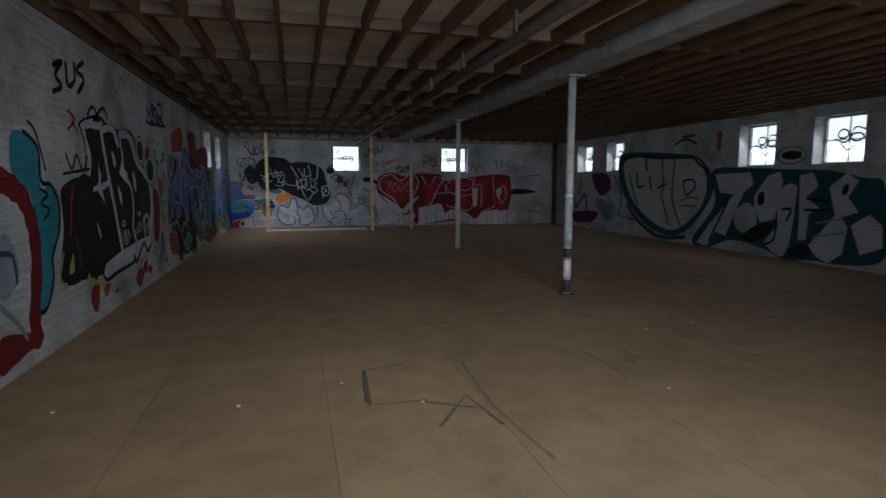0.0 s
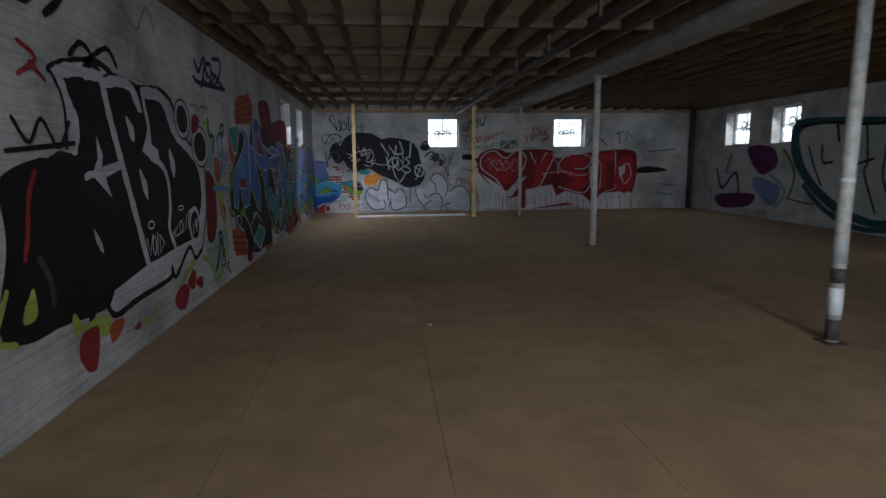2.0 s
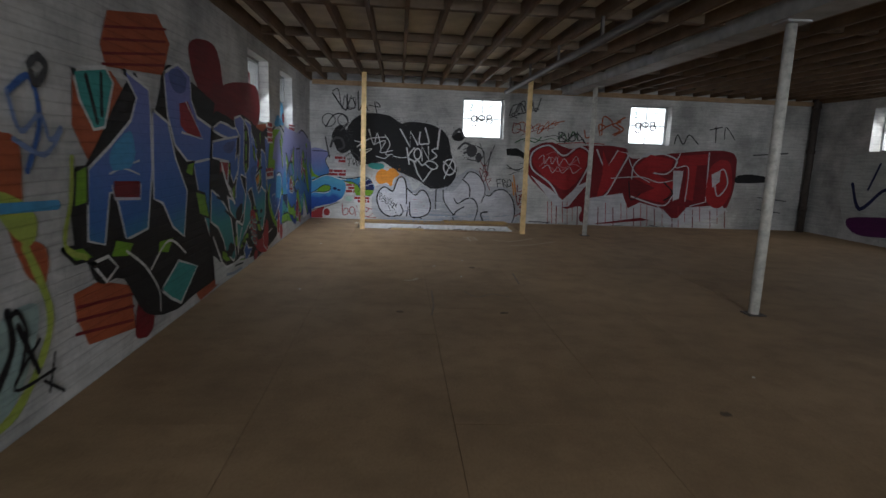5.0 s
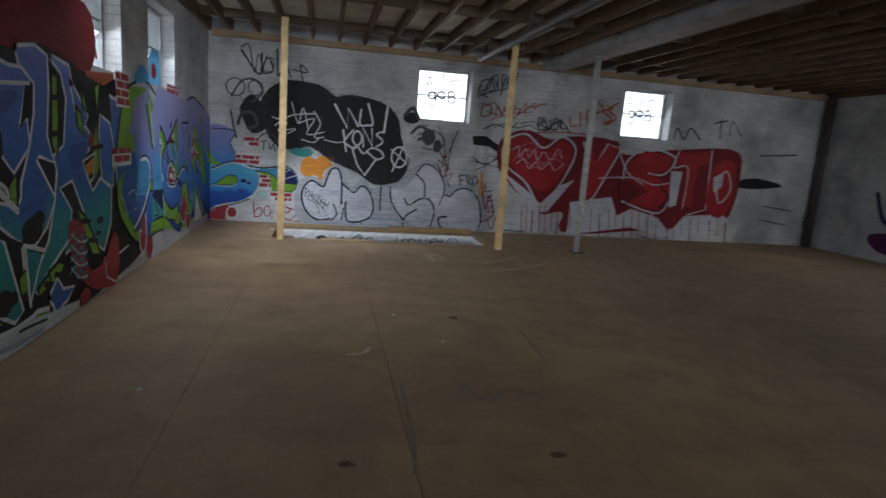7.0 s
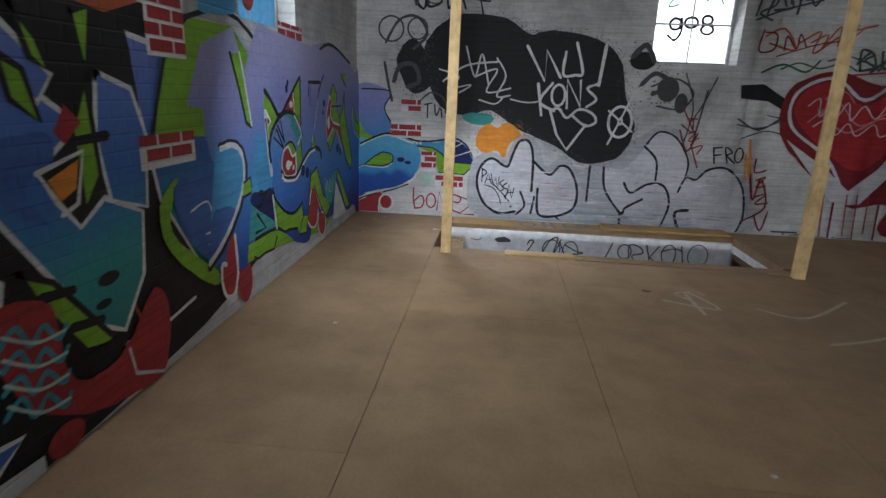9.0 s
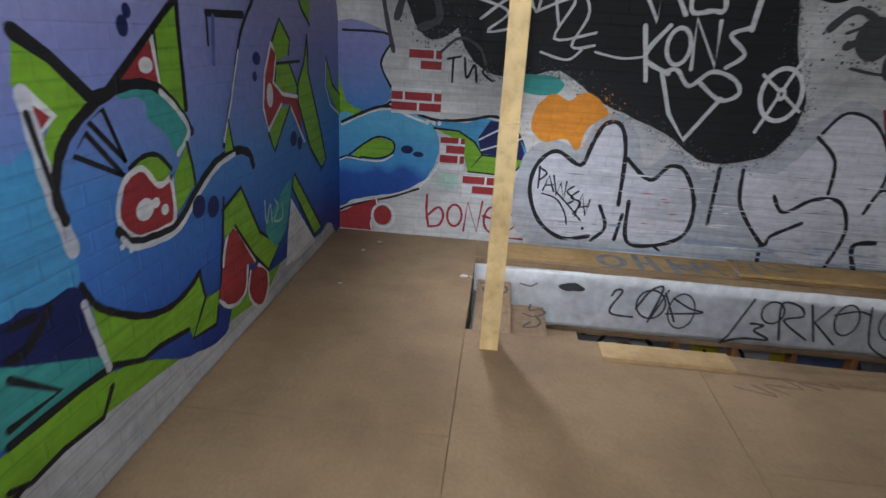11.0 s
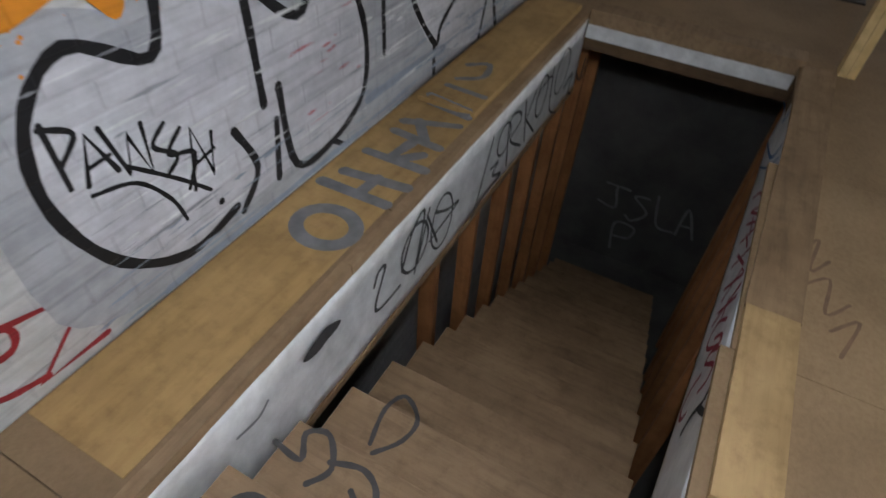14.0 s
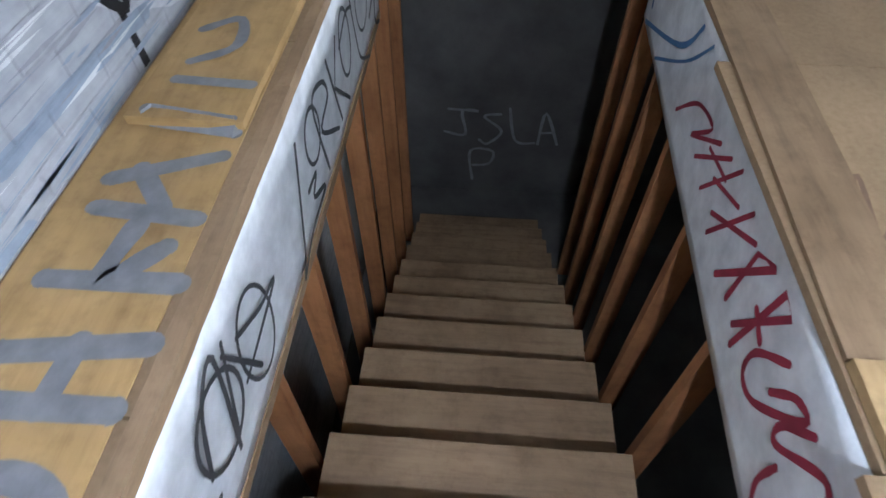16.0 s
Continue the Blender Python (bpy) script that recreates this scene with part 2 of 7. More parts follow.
    add_box(bm, XL + 0.06, YF - 0.10, 2.86, XR - 0.06, YF - 0.004, 2.953, 3)
    ob = link("ceiling", bm, [DECK, JOIST, BLOCKING, PLANK])
    tagged(ob, "open timber joist ceiling under pale deck boards", "ceiling", kind="structure")


ceiling()


def floor():
    ob = thing("floor", "brown worn plywood sheet floor, dusty and scuffed", "floor", kind="structure")
    hx0, hx1, hy0, hy1 = HOLE
    bm = bmesh.new()
    for a in ((XL, YB, XR, hy0), (XL, hy0, hx0, YF), (hx1, hy0, XR, YF), (hx0, hy1, hx1, YF)):
        add_box(bm, a[0], a[1], -0.22, a[2], a[3], -0.022)
    part("subfloor", bm, JOIST, ob)
    return ob


the_floor = floor()


def sheets():
    """Plywood sheets of 1.22 by 2.44 m, laid lengthwise in broken rows, cut round the stair opening."""
    hx0, hx1, hy0, hy1 = HOLE
    gap = 0.0016
    edges = [XL, -1.49, -0.33, 0.72, 1.78, 3.1, 4.32, 5.54, 6.76, 7.98, XR]
    for i in range(len(edges) - 1):
        x0, x1 = edges[i], edges[i + 1]
        y = YB - (1.22 if i % 2 else 0.4)
        while y < YF:
            y0, y1 = max(y, YB), min(y + 2.44, YF)
            spans = [(y0, y1)]
            if x0 >= hx0 - 0.01 and x1 <= hx1 + 0.01:
                near = south_edge(max(x0, -0.95)) - 0.006                # the opening narrows towards its head
                spans = [(a, b) for a, b in ((y0, min(y1, near)), (max(y0, hy1), y1)) if b - a > 0.02]
            for a, b in spans:
                part("plywood_sheet", box(x0 + gap, a + gap, -0.022, x1 - gap, b - gap, 0.0), FLOOR, the_floor)
            y += 2.44


def beam():
    ob = tagged(link("beam", box(2.84, YB, 2.87, 3.18, YF, ZC, bevel=0.006), BEAM), "grey painted main ceiling beam resting on the posts", "beam", kind="structure")


beam()


def window(n, axis, a, b, inner, outward, label, deep=0.24):
    """A steel-framed window set deep in its opening: frame, sill, glazing bars and panes."""
    w = thing("window_%d" % n, label, "window", kind="structure")
    d = inner + outward * deep

    def bx(u0, u1, z0, z1, depth, name, m, t=0.0):
        p, q = sorted((d + outward * t, d + outward * (t + depth)))
        g = box(u0, p, z0, u1, q, z1, bevel=0.003) if axis == "x" else box(p, u0, z0, q, u1, z1, bevel=0.003)
        return part(name, g, m, w)
    f = 0.035
    bx(a, a + f, SILL, HEAD, 0.05, "frame_stile", FRAME)
    bx(b - f, b, SILL, HEAD, 0.05, "frame_stile", FRAME)
    bx(a + f, b - f, HEAD - f, HEAD, 0.05, "frame_rail", FRAME)
    bx(a + f, b - f, SILL, SILL + f, 0.05, "frame_rail", FRAME)
    c, m = (a + b) / 2, (SILL + HEAD) / 2
    bx(c - 0.009, c + 0.009, SILL + f, HEAD - f, 0.025, "glazing_bar", FRAME, 0.01)
    bx(a + f, c - 0.01, m - 0.009, m + 0.009, 0.025, "glazing_bar", FRAME, 0.01)
    bx(c + 0.01, b - f, m - 0.009, m + 0.009, 0.025, "glazing_bar", FRAME, 0.01)
    for u0, u1 in ((a + f, c - 0.009), (c + 0.009, b - f)):
        for z0, z1 in ((SILL + f, m - 0.009), (m + 0.009, HEAD - f)):
            p = bx(u0, u1, z0, z1, 0.004, "pane", GLASS, 0.02)
            p.visible_shadow = False
    return w


n = 1
for a, b in LEFT_WINDOWS:
    window(n, "y", a, b, XL, -1, "small steel window with graffitied glass set in the wall", 0.14)
    n += 1
for a, b in FAR_WINDOWS:
    window(n, "x", a, b, YF, 1, "small steel window with black tags on the glass")
    n += 1
for a, b in ADDED_BACK_WINDOWS:
    window(n, "x", a, b, YB, -1, "added steel window in the unseen back wall, an opening for lamps")
    n += 1
for a, b in RIGHT_WINDOWS:
    window(n, "y", a, b, XR, 1, "small steel window with tagged panes in a deep reveal")
    n += 1


def steel_post(x, y, label, r=0.052):
    p = thing("post", label, "post", "steel posts under the beam", at=(x, y, 0))
    part("shaft", tube((0, 0, 0.012), (0, 0, 2.85), r, 20), STEEL, p)
    part("base_plate", box(-0.09, -0.09, 0, 0.09, 0.09, 0.012, bevel=0.003), PIPE, p)
    part("cap_plate", box(-0.12, -0.12, 2.85, 0.12, 0.12, 2.87, bevel=0.003), BEAM, p)
    return p


scuffed = steel_post(3.0, 6.39, "round grey steel post with scuffed dark paint near the foot")
for z0, z1, m in ((0.03, 0.20, PIPE), (0.24, 0.46, STRIP), (0.50, 0.62, PIPE), (0.66, 0.86, BEAM), (1.30, 1.34, STRIP)):
    part("paint_band", tube((0, 0, z0), (0, 0, z1), 0.0535, 20), m, scuffed, "scuffed band of old paint")
steel_post(3.0, 11.78, "round pale steel post under the grey beam")
steel_post(3.03, 17.30, "round pale steel post near the end wall", 0.045)


def timber_post(x, y, h, label):
    p = thing("timber_post", label, "post", "timber posts beside the stair opening", at=(x, y, 0))
    part("stud", box(-0.045, -0.02, 0, 0.045, 0.02, 2.955, bevel=0.003), PINE, p)
    part("stub_stud", box(-0.045, -0.062, 0, 0.045, -0.022, h, bevel=0.003), PINE, p)
    return p


timber_post(-1.36, 17.47, 1.12, "new yellow pine post doubled by a shorter stud")
timber_post(1.776, 17.33, 1.0, "new yellow pine post at the stair corner")


def pipe():
    p = thing("ceiling_pipe", "dark iron pipe hung under the joists on rods", "pipe")
    part("run", tube((1.36, YB + 0.01, 2.72), (1.36, 17.6, 2.72), 0.045, 16), PIPE, p)
    y = 1.0
    while y < 17.5:
        part("hanger", box(1.345, y - 0.02, 2.762, 1.375, y + 0.02, 2.955), PIPE, p)
        y += 1.62


pipe()



def corner_pipe():
    p = thing("downpipe", "dark iron pipe standing in the far corner", "pipe", at=(8.72, 18.88, 0))
    part("run", tube((0, 0, 0.0), (0, 0, 3.1), 0.075, 18), PIPE, p)
    for z in (0.5, 1.8, 2.8):
        part("collar", tube((0, 0, z), (0, 0, z + 0.07), 0.09, 18), PIPE, p)


corner_pipe()

# ---- stair ----


def stair():
    s = thing("stair", "steep timber stair going down through the floor opening", "stair")
    hx0, hx1, hy0, hy1 = HOLE
    n = 0
    while True:
        x1 = -1.228 + 0.253 * n
        z = -0.139 - 0.169 * n
        if z < LOW + 0.1:
            break
        x0 = x1 - 0.262 if n else hx0 + 0.03
        part("tread", box(x0, 17.625, z - 0.035, x1 + 0.006 * math.sin(n * 5), 18.605, z, bevel=0.005), TREAD, s)
        part("riser", box(x1 - 0.036, 17.63, z - 0.168, x1 - 0.018, 18.60, z - 0.036), TREAD, s)
        n += 1
    # dark sheet added under the treads, standing in for shade in the gaps
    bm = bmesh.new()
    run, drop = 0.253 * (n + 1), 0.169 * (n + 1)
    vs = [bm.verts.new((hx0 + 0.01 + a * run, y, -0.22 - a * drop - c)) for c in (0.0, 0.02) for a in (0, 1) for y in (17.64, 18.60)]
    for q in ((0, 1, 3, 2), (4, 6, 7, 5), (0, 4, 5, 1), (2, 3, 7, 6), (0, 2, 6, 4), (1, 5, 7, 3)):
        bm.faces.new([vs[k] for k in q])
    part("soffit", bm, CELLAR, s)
    return s


stair()


def rough_board(name, parent, material, x0, x1, y0, y1, z0, z1, amp, seed, label="", skew=0.0, step=0.035):
    """A board with a worn, uneven face: a closed grid whose points are moved by noise."""
    bm = bmesh.new()
    nx, rim = max(2, int((x1 - x0) / step)), []
    ny, nz = max(1, int((y1 - y0) / step)), max(1, int((z1 - z0) / step))
    rim += [(k / ny, 0) for k in range(ny)] + [(1, k / nz) for k in range(nz)]
    rim += [(1 - k / ny, 1) for k in range(ny)] + [(0, 1 - k / nz) for k in range(nz)]
    rows = []
    for i in range(nx + 1):
        x = x0 + (x1 - x0) * i / nx
        row = []
        for p, q in rim:
            y, z = y0 + (y1 - y0) * p + skew * (x + 0.47), z0 + (z1 - z0) * q
            a = noise.noise((x * 3.1 + seed, y * 9, z * 7)) * 0.6 + noise.noise((x * 17 + seed, y * 31, z * 23)) * 0.4
            c = noise.noise((x * 9 - seed, y * 21, z * 13))
            row.append(bm.verts.new((x, y + amp * a, z + amp * c * 0.8)))
        rows.append(row)
    m = len(rim)
    for i in range(nx):
        for k in range(m):
            f = bm.faces.new((rows[i][k], rows[i][(k + 1) % m], rows[i + 1][(k + 1) % m], rows[i + 1][k]))
            f.smooth = material is STRIP
    bm.faces.new(rows[0])
    bm.faces.new(rows[-1])
    bmesh.ops.recalc_face_normals(bm, faces=bm.faces)
    return link(name, bm, material, parent, label)


def stair_sides():
    hx0, hx1, hy0, hy1 = HOLE
    b = rough_board("trimmer_board", None, STRIP, hx0, hx1, 18.654, hy1, -0.47, -0.036, 0.007, 3.0)
    tagged(b, "white painted trimmer board with black tags along the stair", "board", "trimmer boards of the stair opening")
    e = south_edge(-0.47)
    b = rough_board("trimmer_board", None, STRIP, -0.95, hx1, e - 0.02, e, -0.45, -0.026, 0.002, 8.0, skew=-0.047)
    tagged(b, "white painted trimmer board with red tags along the stair", "board", "trimmer boards of the stair opening")
    c = thing("edge_batten", "rough splintered brown timber edge above the white board", "board")
    for k, (a, d) in enumerate(((hx0, -0.62), (-0.617, 0.52), (0.523, hx1))):
        rough_board("batten_length", c, PLANK, a, d, 18.650, hy1 + 0.006, -0.036, 0.006 - 0.002 * k, 0.005, 11.0 * k + 1)
    rough_board("lower_batten", c, PLANK, hx0, hx1, 18.648, hy1, -0.51, -0.472, 0.003, 5.0)
    for x0, y, drop in ((0.0, 18.700, -0.512), (0.15, 17.545, -0.452)):
        x = x0
        while x < 2.6:
            top = drop if x < hx1 else -0.224
            shift = 0.0 if y > 18 else south_edge(x) - 0.055 - y
            b = link("stud", box(x - 0.02, y + shift - 0.042, LOW, x + 0.02, y + shift + 0.042, top, bevel=0.002), STUD)
            tagged(b, "reddish rough timber stud beside the stair", "stud", "studs along the stair")
            x += 0.41
    h = link("header_board", box(hx1 - 0.035, 17.52, -0.14, hx1 - 0.002, 18.646, -0.055, bevel=0.003), STRIP)
    tagged(h, "pale header board across the end of the stair opening", "board")
    h = rough_board("header_timber", None, PLANK, hx1 - 0.045, hx1 + 0.09, 17.50, 18.64, -0.053, 0.03, 0.004, 21.0)
    tagged(h, "brown timber lying across the end of the stair opening", "board")


stair_sides()


def loose_boards():
    spec = (("pine_board", -0.80, -0.155, 17.415, 17.565, 0.0005, 0.024, PINEX, "short new pine board lying along the stair edge", 0.002),
            ("cover_board", 0.33, 1.74, 18.70, 18.97, 0.014, 0.040, PLANK2, "broken ochre board lying over the wall plank", 0.004),
            ("wall_plank", -1.40, 1.76, 18.705, 19.02, 0.0005, 0.0045, PLANK2, "ochre plank between the stair opening and the wall", 0.0))
    for name, x0, x1, y0, y1, z0, z1, m, lab, amp in spec:
        if amp:
            ob = rough_board(name, None, m, x0, x1, y0, y1, z0 + amp, z1, amp, x0)
        else:
            ob = link(name, box(x0, y0, z0, x1, y1, z1, bevel=0.001), m)
        tagged(ob, lab, "board")
    e = south_edge(-0.47)
    p = rough_board("floor_plank", None, PLANK, -0.15, 1.73, e - 0.17, e - 0.012, 0.0025, 0.013, 0.002, 31.0, skew=-0.03)
    tagged(p, "worn brown plank along the stair edge", "board")


loose_boards()


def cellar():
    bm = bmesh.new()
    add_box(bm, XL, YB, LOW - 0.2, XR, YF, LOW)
    tagged(link("floor_below", bm, CELLAR), "dark concrete floor of the storey below", "floor", kind="structure")
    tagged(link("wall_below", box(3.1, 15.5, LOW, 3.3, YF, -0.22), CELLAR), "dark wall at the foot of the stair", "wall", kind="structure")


cellar()

# ---- ground outside ----
gr = link("ground", box(-400, -400, LOW - 0.6, 400, 400, LOW - 0.3), plain("ground_soil", (0.12, 0.11, 0.09), 0.95, scale=0.5))
tagged(gr, "bare ground outside the building", "ground", kind="structure")



def overcast_backdrop():
    bm = bmesh.new()
    bmesh.ops.create_cone(bm, cap_ends=False, segments=48, radius1=90, radius2=90, depth=60)
    m, nt, b = mat("overcast_distance", 1.0)
    b.inputs["Base Color"].default_value = (0.6, 0.62, 0.65, 1)
    b.inputs["Emission Color"].default_value = (0.90, 0.96, 1.0, 1)
    b.inputs["Emission Strength"].default_value = 1.3
    ob = link("backdrop", bm, m)
    ob.location = (0, 8, 26)
    tagged(ob, "pale overcast distance outside the windows", "backdrop", kind="structure")


overcast_backdrop()

# ---- graffiti: sprayed paint laid on the surfaces as thin shapes ----
PAINTS = {
    "GREEN": (0.20, 0.42, 0.03), "LGREEN": (0.42, 0.52, 0.10), "DGREEN": (0.03, 0.12, 0.05), "RED": (0.36, 0.035, 0.04),
    "REDB": (0.40, 0.02, 0.025), "DRED": (0.20, 0.012, 0.018), "RUST": (0.42, 0.10, 0.04), "ORANGE": (0.75, 0.27, 0.03),
    "PINK": (0.55, 0.2, 0.22), "BLACK": (0.012, 0.012, 0.014), "WHITE": (0.72, 0.73, 0.73), "PALE": (0.58, 0.61, 0.60),
    "SILVER": (0.34, 0.35, 0.38), "SILVERL": (0.60, 0.60, 0.64), "GREY": (0.30, 0.31, 0.33), "DGREY": (0.07, 0.07, 0.075),
    "BLUEGREY": (0.32, 0.38, 0.46), "BLUE": (0.05, 0.14, 0.42), "LBLUE": (0.07, 0.33, 0.60), "NAVY": (0.012, 0.02, 0.10),
    "LILAC": (0.10, 0.14, 0.36), "PURPLE": (0.12, 0.02, 0.12), "BLUEP": (0.2, 0.28, 0.5), "TEAL": (0.05, 0.34, 0.32),
    "TEALB": (0.04, 0.30, 0.38), "DTEAL": (0.02, 0.09, 0.11), "PALETEAL": (0.35, 0.48, 0.46), "MINT": (0.45, 0.62, 0.55),
    "FLOORGREEN": (0.13, 0.115, 0.075), "TAGGREY": (0.22, 0.22, 0.23), "STRIPRED": (0.35, 0.03, 0.06), "STRIPBLUE": (0.08, 0.2, 0.4),
    "CHALK": (0.36, 0.36, 0.36), "FLOORRED": (0.24, 0.14, 0.085), "HALO": (0.44, 0.45, 0.48), "DUSK": (0.21, 0.148, 0.094), "FLOORPALE": (0.50, 0.42, 0.31), "TAGDARK": (0.085, 0.08, 0.08), "YELLOW": (0.75, 0.65, 0.05),
}
SURFACES = {  # origin, direction of u, direction of v, outward normal
    "west": ((XL, 0, 0), (0, 1, 0), (0, 0, 1), (1, 0, 0)),
    "east": ((XR, 0, 0), (0, 1, 0), (0, 0, 1), (-1, 0, 0)),
    "north": ((0, YF, 0), (1, 0, 0), (0, 0, 1), (0, -1, 0)),
    "floor": ((0, 0, 0), (1, 0, 0), (0, 1, 0), (0, 0, 1)),
    "strip_n": ((0, 18.646, 0), (1, 0, 0), (0, 0, 1), (0, -1, 0)),
    "strip_s": ((0, south_edge(0), 0), (1, -0.047, 0), (0, 0, 1), (0.047, 0.999, 0)),
    "plank": ((0, 0, 0.0048), (1, 0, 0), (0, 1, 0), (0, 0, 1)),
    "tread_1": ((0, 0, -0.139), (1, 0, 0), (0, 1, 0), (0, 0, 1)),
    "tread_2": ((0, 0, -0.308), (1, 0, 0), (0, 1, 0), (0, 0, 1)),
    "tread_3": ((0, 0, -0.477), (1, 0, 0), (0, 1, 0), (0, 0, 1)),
    "cellar": ((3.1, 0, 0), (0, 1, 0), (0, 0, 1), (-1, 0, 0)),
    "glass_n": ((0, YF + 0.255, 0), (1, 0, 0), (0, 0, 1), (0, -1, 0)),
    "glass_w": ((XL - 0.155, 0, 0), (0, 1, 0), (0, 0, 1), (1, 0, 0)),
    "glass_e": ((XR + 0.255, 0, 0), (0, 1, 0), (0, 0, 1), (-1, 0, 0)),
}
paint_made = {}
layers = {}
now = {"ob": None, "wall": "", "layer": 0}


def fade(name, stops, axis):
    """Sprayed colours that run into one another with height, over the brick relief."""
    m = painted_brick(name, (0.5, 0.5, 0.5), axis, 0.6, 0.2)
    nt = m.node_tree
    b = nt.nodes["Principled BSDF"]
    g = nt.nodes.new("ShaderNodeNewGeometry")
    s = nt.nodes.new("ShaderNodeSeparateXYZ")
    nt.links.new(g.outputs["Position"], s.inputs[0])
    n = noise_of(nt, g.outputs["Position"], 1.6, 3)
    a = nt.nodes.new("ShaderNodeMath")
    a.operation = "MULTIPLY_ADD"
    a.inputs[1].default_value = 0.45
    nt.links.new(n, a.inputs[0])
    nt.links.new(s.outputs["Z"], a.inputs[2])
    h = nt.nodes.new("ShaderNodeMath")
    h.operation = "MULTIPLY"
    h.inputs[1].default_value = 0.4
    nt.links.new(a.outputs[0], h.inputs[0])
    col = ramp(nt, h.outputs[0], *stops)
    fine = noise_of(nt, g.outputs["Position"], 24, 5)
    col = mix(nt, "MULTIPLY", 0.5, col, ramp(nt, fine, (0.3, (0.7, 0.7, 0.7)), (0.65, (1, 1, 1))))
    nt.links.new(col, b.inputs["Base Color"])
    return m


def paint(name):
    axis = "X" if now["wall"] in ("north", "strip_n", "strip_s", "glass_n") else "Y"
    key = (name, axis if now["wall"] in ("west", "east", "north") else "flat")
    if key not in paint_made:
        if name in ("FADE", "FADE2"):
            paint_made[key] = fade("blue_fade", ((0.16, (0.012, 0.035, 0.20)), (0.30, (0.03, 0.12, 0.42)), (0.45, (0.06, 0.20, 0.48)), (0.62, (0.20, 0.22, 0.46)), (0.8, (0.30, 0.30, 0.48))), axis)
        elif name == "LETTER":
            paint_made[key] = fade("letter_fade", ((0.2, (0.03, 0.20, 0.20)), (0.36, (0.03, 0.26, 0.27)), (0.5, (0.035, 0.13, 0.38)), (0.62, (0.07, 0.16, 0.46)), (0.9, (0.19, 0.21, 0.50))), axis)
        elif name == "CREAT":
            paint_made[key] = fade("blue_sea_fade", ((0.13, (0.012, 0.04, 0.22)), (0.27, (0.018, 0.09, 0.36)), (0.30, (0.05, 0.26, 0.55)), (0.42, (0.09, 0.38, 0.60))), axis)
        elif key[1] == "flat":
            paint_made[key] = plain("spray_" + name.lower(), PAINTS[name], 0.65, vary=0.35, scale=16)
        else:
            paint_made[key] = painted_brick("spray_%s_%s" % (name.lower(), axis.lower()), PAINTS[name], axis, 0.6, 0.3)
    return paint_made[key]


def mural(name, label, wall_name):
    now["ob"], now["wall"], now["layer"] = thing(name, label, "graffiti"), wall_name, 0
    o, u, v, n = SURFACES[wall_name]
    now["ob"].location = o


def smooth_path(pts, closed, steps=5):
    out, n = [], len(pts)
    rng = range(n if closed else n - 1)
    for i in rng:
        p = [Vector((*pts[k % n if closed else min(max(k, 0), n - 1)], 0)) for k in (i - 1, i, i + 1, i + 2)]
        for s in range(steps):
            t = s / steps
            out.append(0.5 * (2 * p[1] + (p[2] - p[0]) * t + (2 * p[0] - 5 * p[1] + 4 * p[2] - p[3]) * t * t + (3 * p[1] - p[0] - 3 * p[2] + p[3]) * t ** 3))
    if not closed:
        out.append(Vector((*pts[-1], 0)))
    return [(q.x, q.y) for q in out]


def put(name, rings, colour):
    """rings: faces as lists of (u, v) on the surface of the present mural."""
    o, u, v, n = (Vector(k) for k in SURFACES[now["wall"]])
    layers[now["wall"]] = layers.get(now["wall"], 0) + 1
    base = n * (0.0018 + 0.00008 * layers[now["wall"]])
    bm = bmesh.new()
    cache = {}
    for ring in rings:
        vs = []
        for a, b in ring:
            k = (round(a, 4), round(b, 4))
            if k not in cache:
                lift = Vector((0, 0, 0.0385)) if now["wall"] == "plank" and a > 0.34 and b > 18.70 else Vector()
                cache[k] = bm.verts.new(u * a + v * b + base + lift)
            if cache[k] not in vs:
                vs.append(cache[k])
        if len(vs) > 2 and bm.faces.get(vs) is None:
            f = bm.faces.new(vs)
            f.normal_update()
            if f.normal.dot(n) < 0:
                f.normal_flip()
    bmesh.ops.triangulate(bm, faces=[f for f in bm.faces if len(f.verts) > 4])
    return part(name, bm, paint(colour), now["ob"])


def clip(pts):
    if now["wall"] == "west":
        return [(min(a, YF - 0.001), max(b, 0.012)) for a, b in pts]
    if now["wall"] == "north":
        return [(max(a, XL + 0.001), b if b < -0.3 else max(b, 0.012)) for a, b in pts]
    return pts


def fill(colour, pts, rounded=True):
    path = smooth_path(pts, True, 6) if rounded else pts
    if rounded:  # the hand's unevenness along a sprayed edge
        path = [(a + 0.012 * noise.noise((a * 14, b * 14, 1.0)), b + 0.012 * noise.noise((a * 14, b * 14, 7.0))) for a, b in path]
    put("paint_fill", [clip(path)], colour)


def mist(colour, pts, spread, count):
    """Overspray: specks scattered about the edge of a sprayed shape."""
    rng = random.Random(count)
    path = smooth_path(pts, True, 6)
    rings = []
    for k in range(count):
        i = rng.randrange(len(path))
        (a, b), (c, d) = path[i], path[(i + 1) % len(path)]
        f = rng.random()
        x, y = a + (c - a) * f + rng.gauss(0, spread), b + (d - b) * f + rng.gauss(0, spread)
        q = spread * (0.04 + 0.13 * rng.random() ** 2)
        rings.append([(x + q * math.cos(0.4 + m * 1.257), max(0.012, y + q * math.sin(0.4 + m * 1.257))) for m in range(5)])
    tagged(put("overspray", rings, colour), kind="stuff")


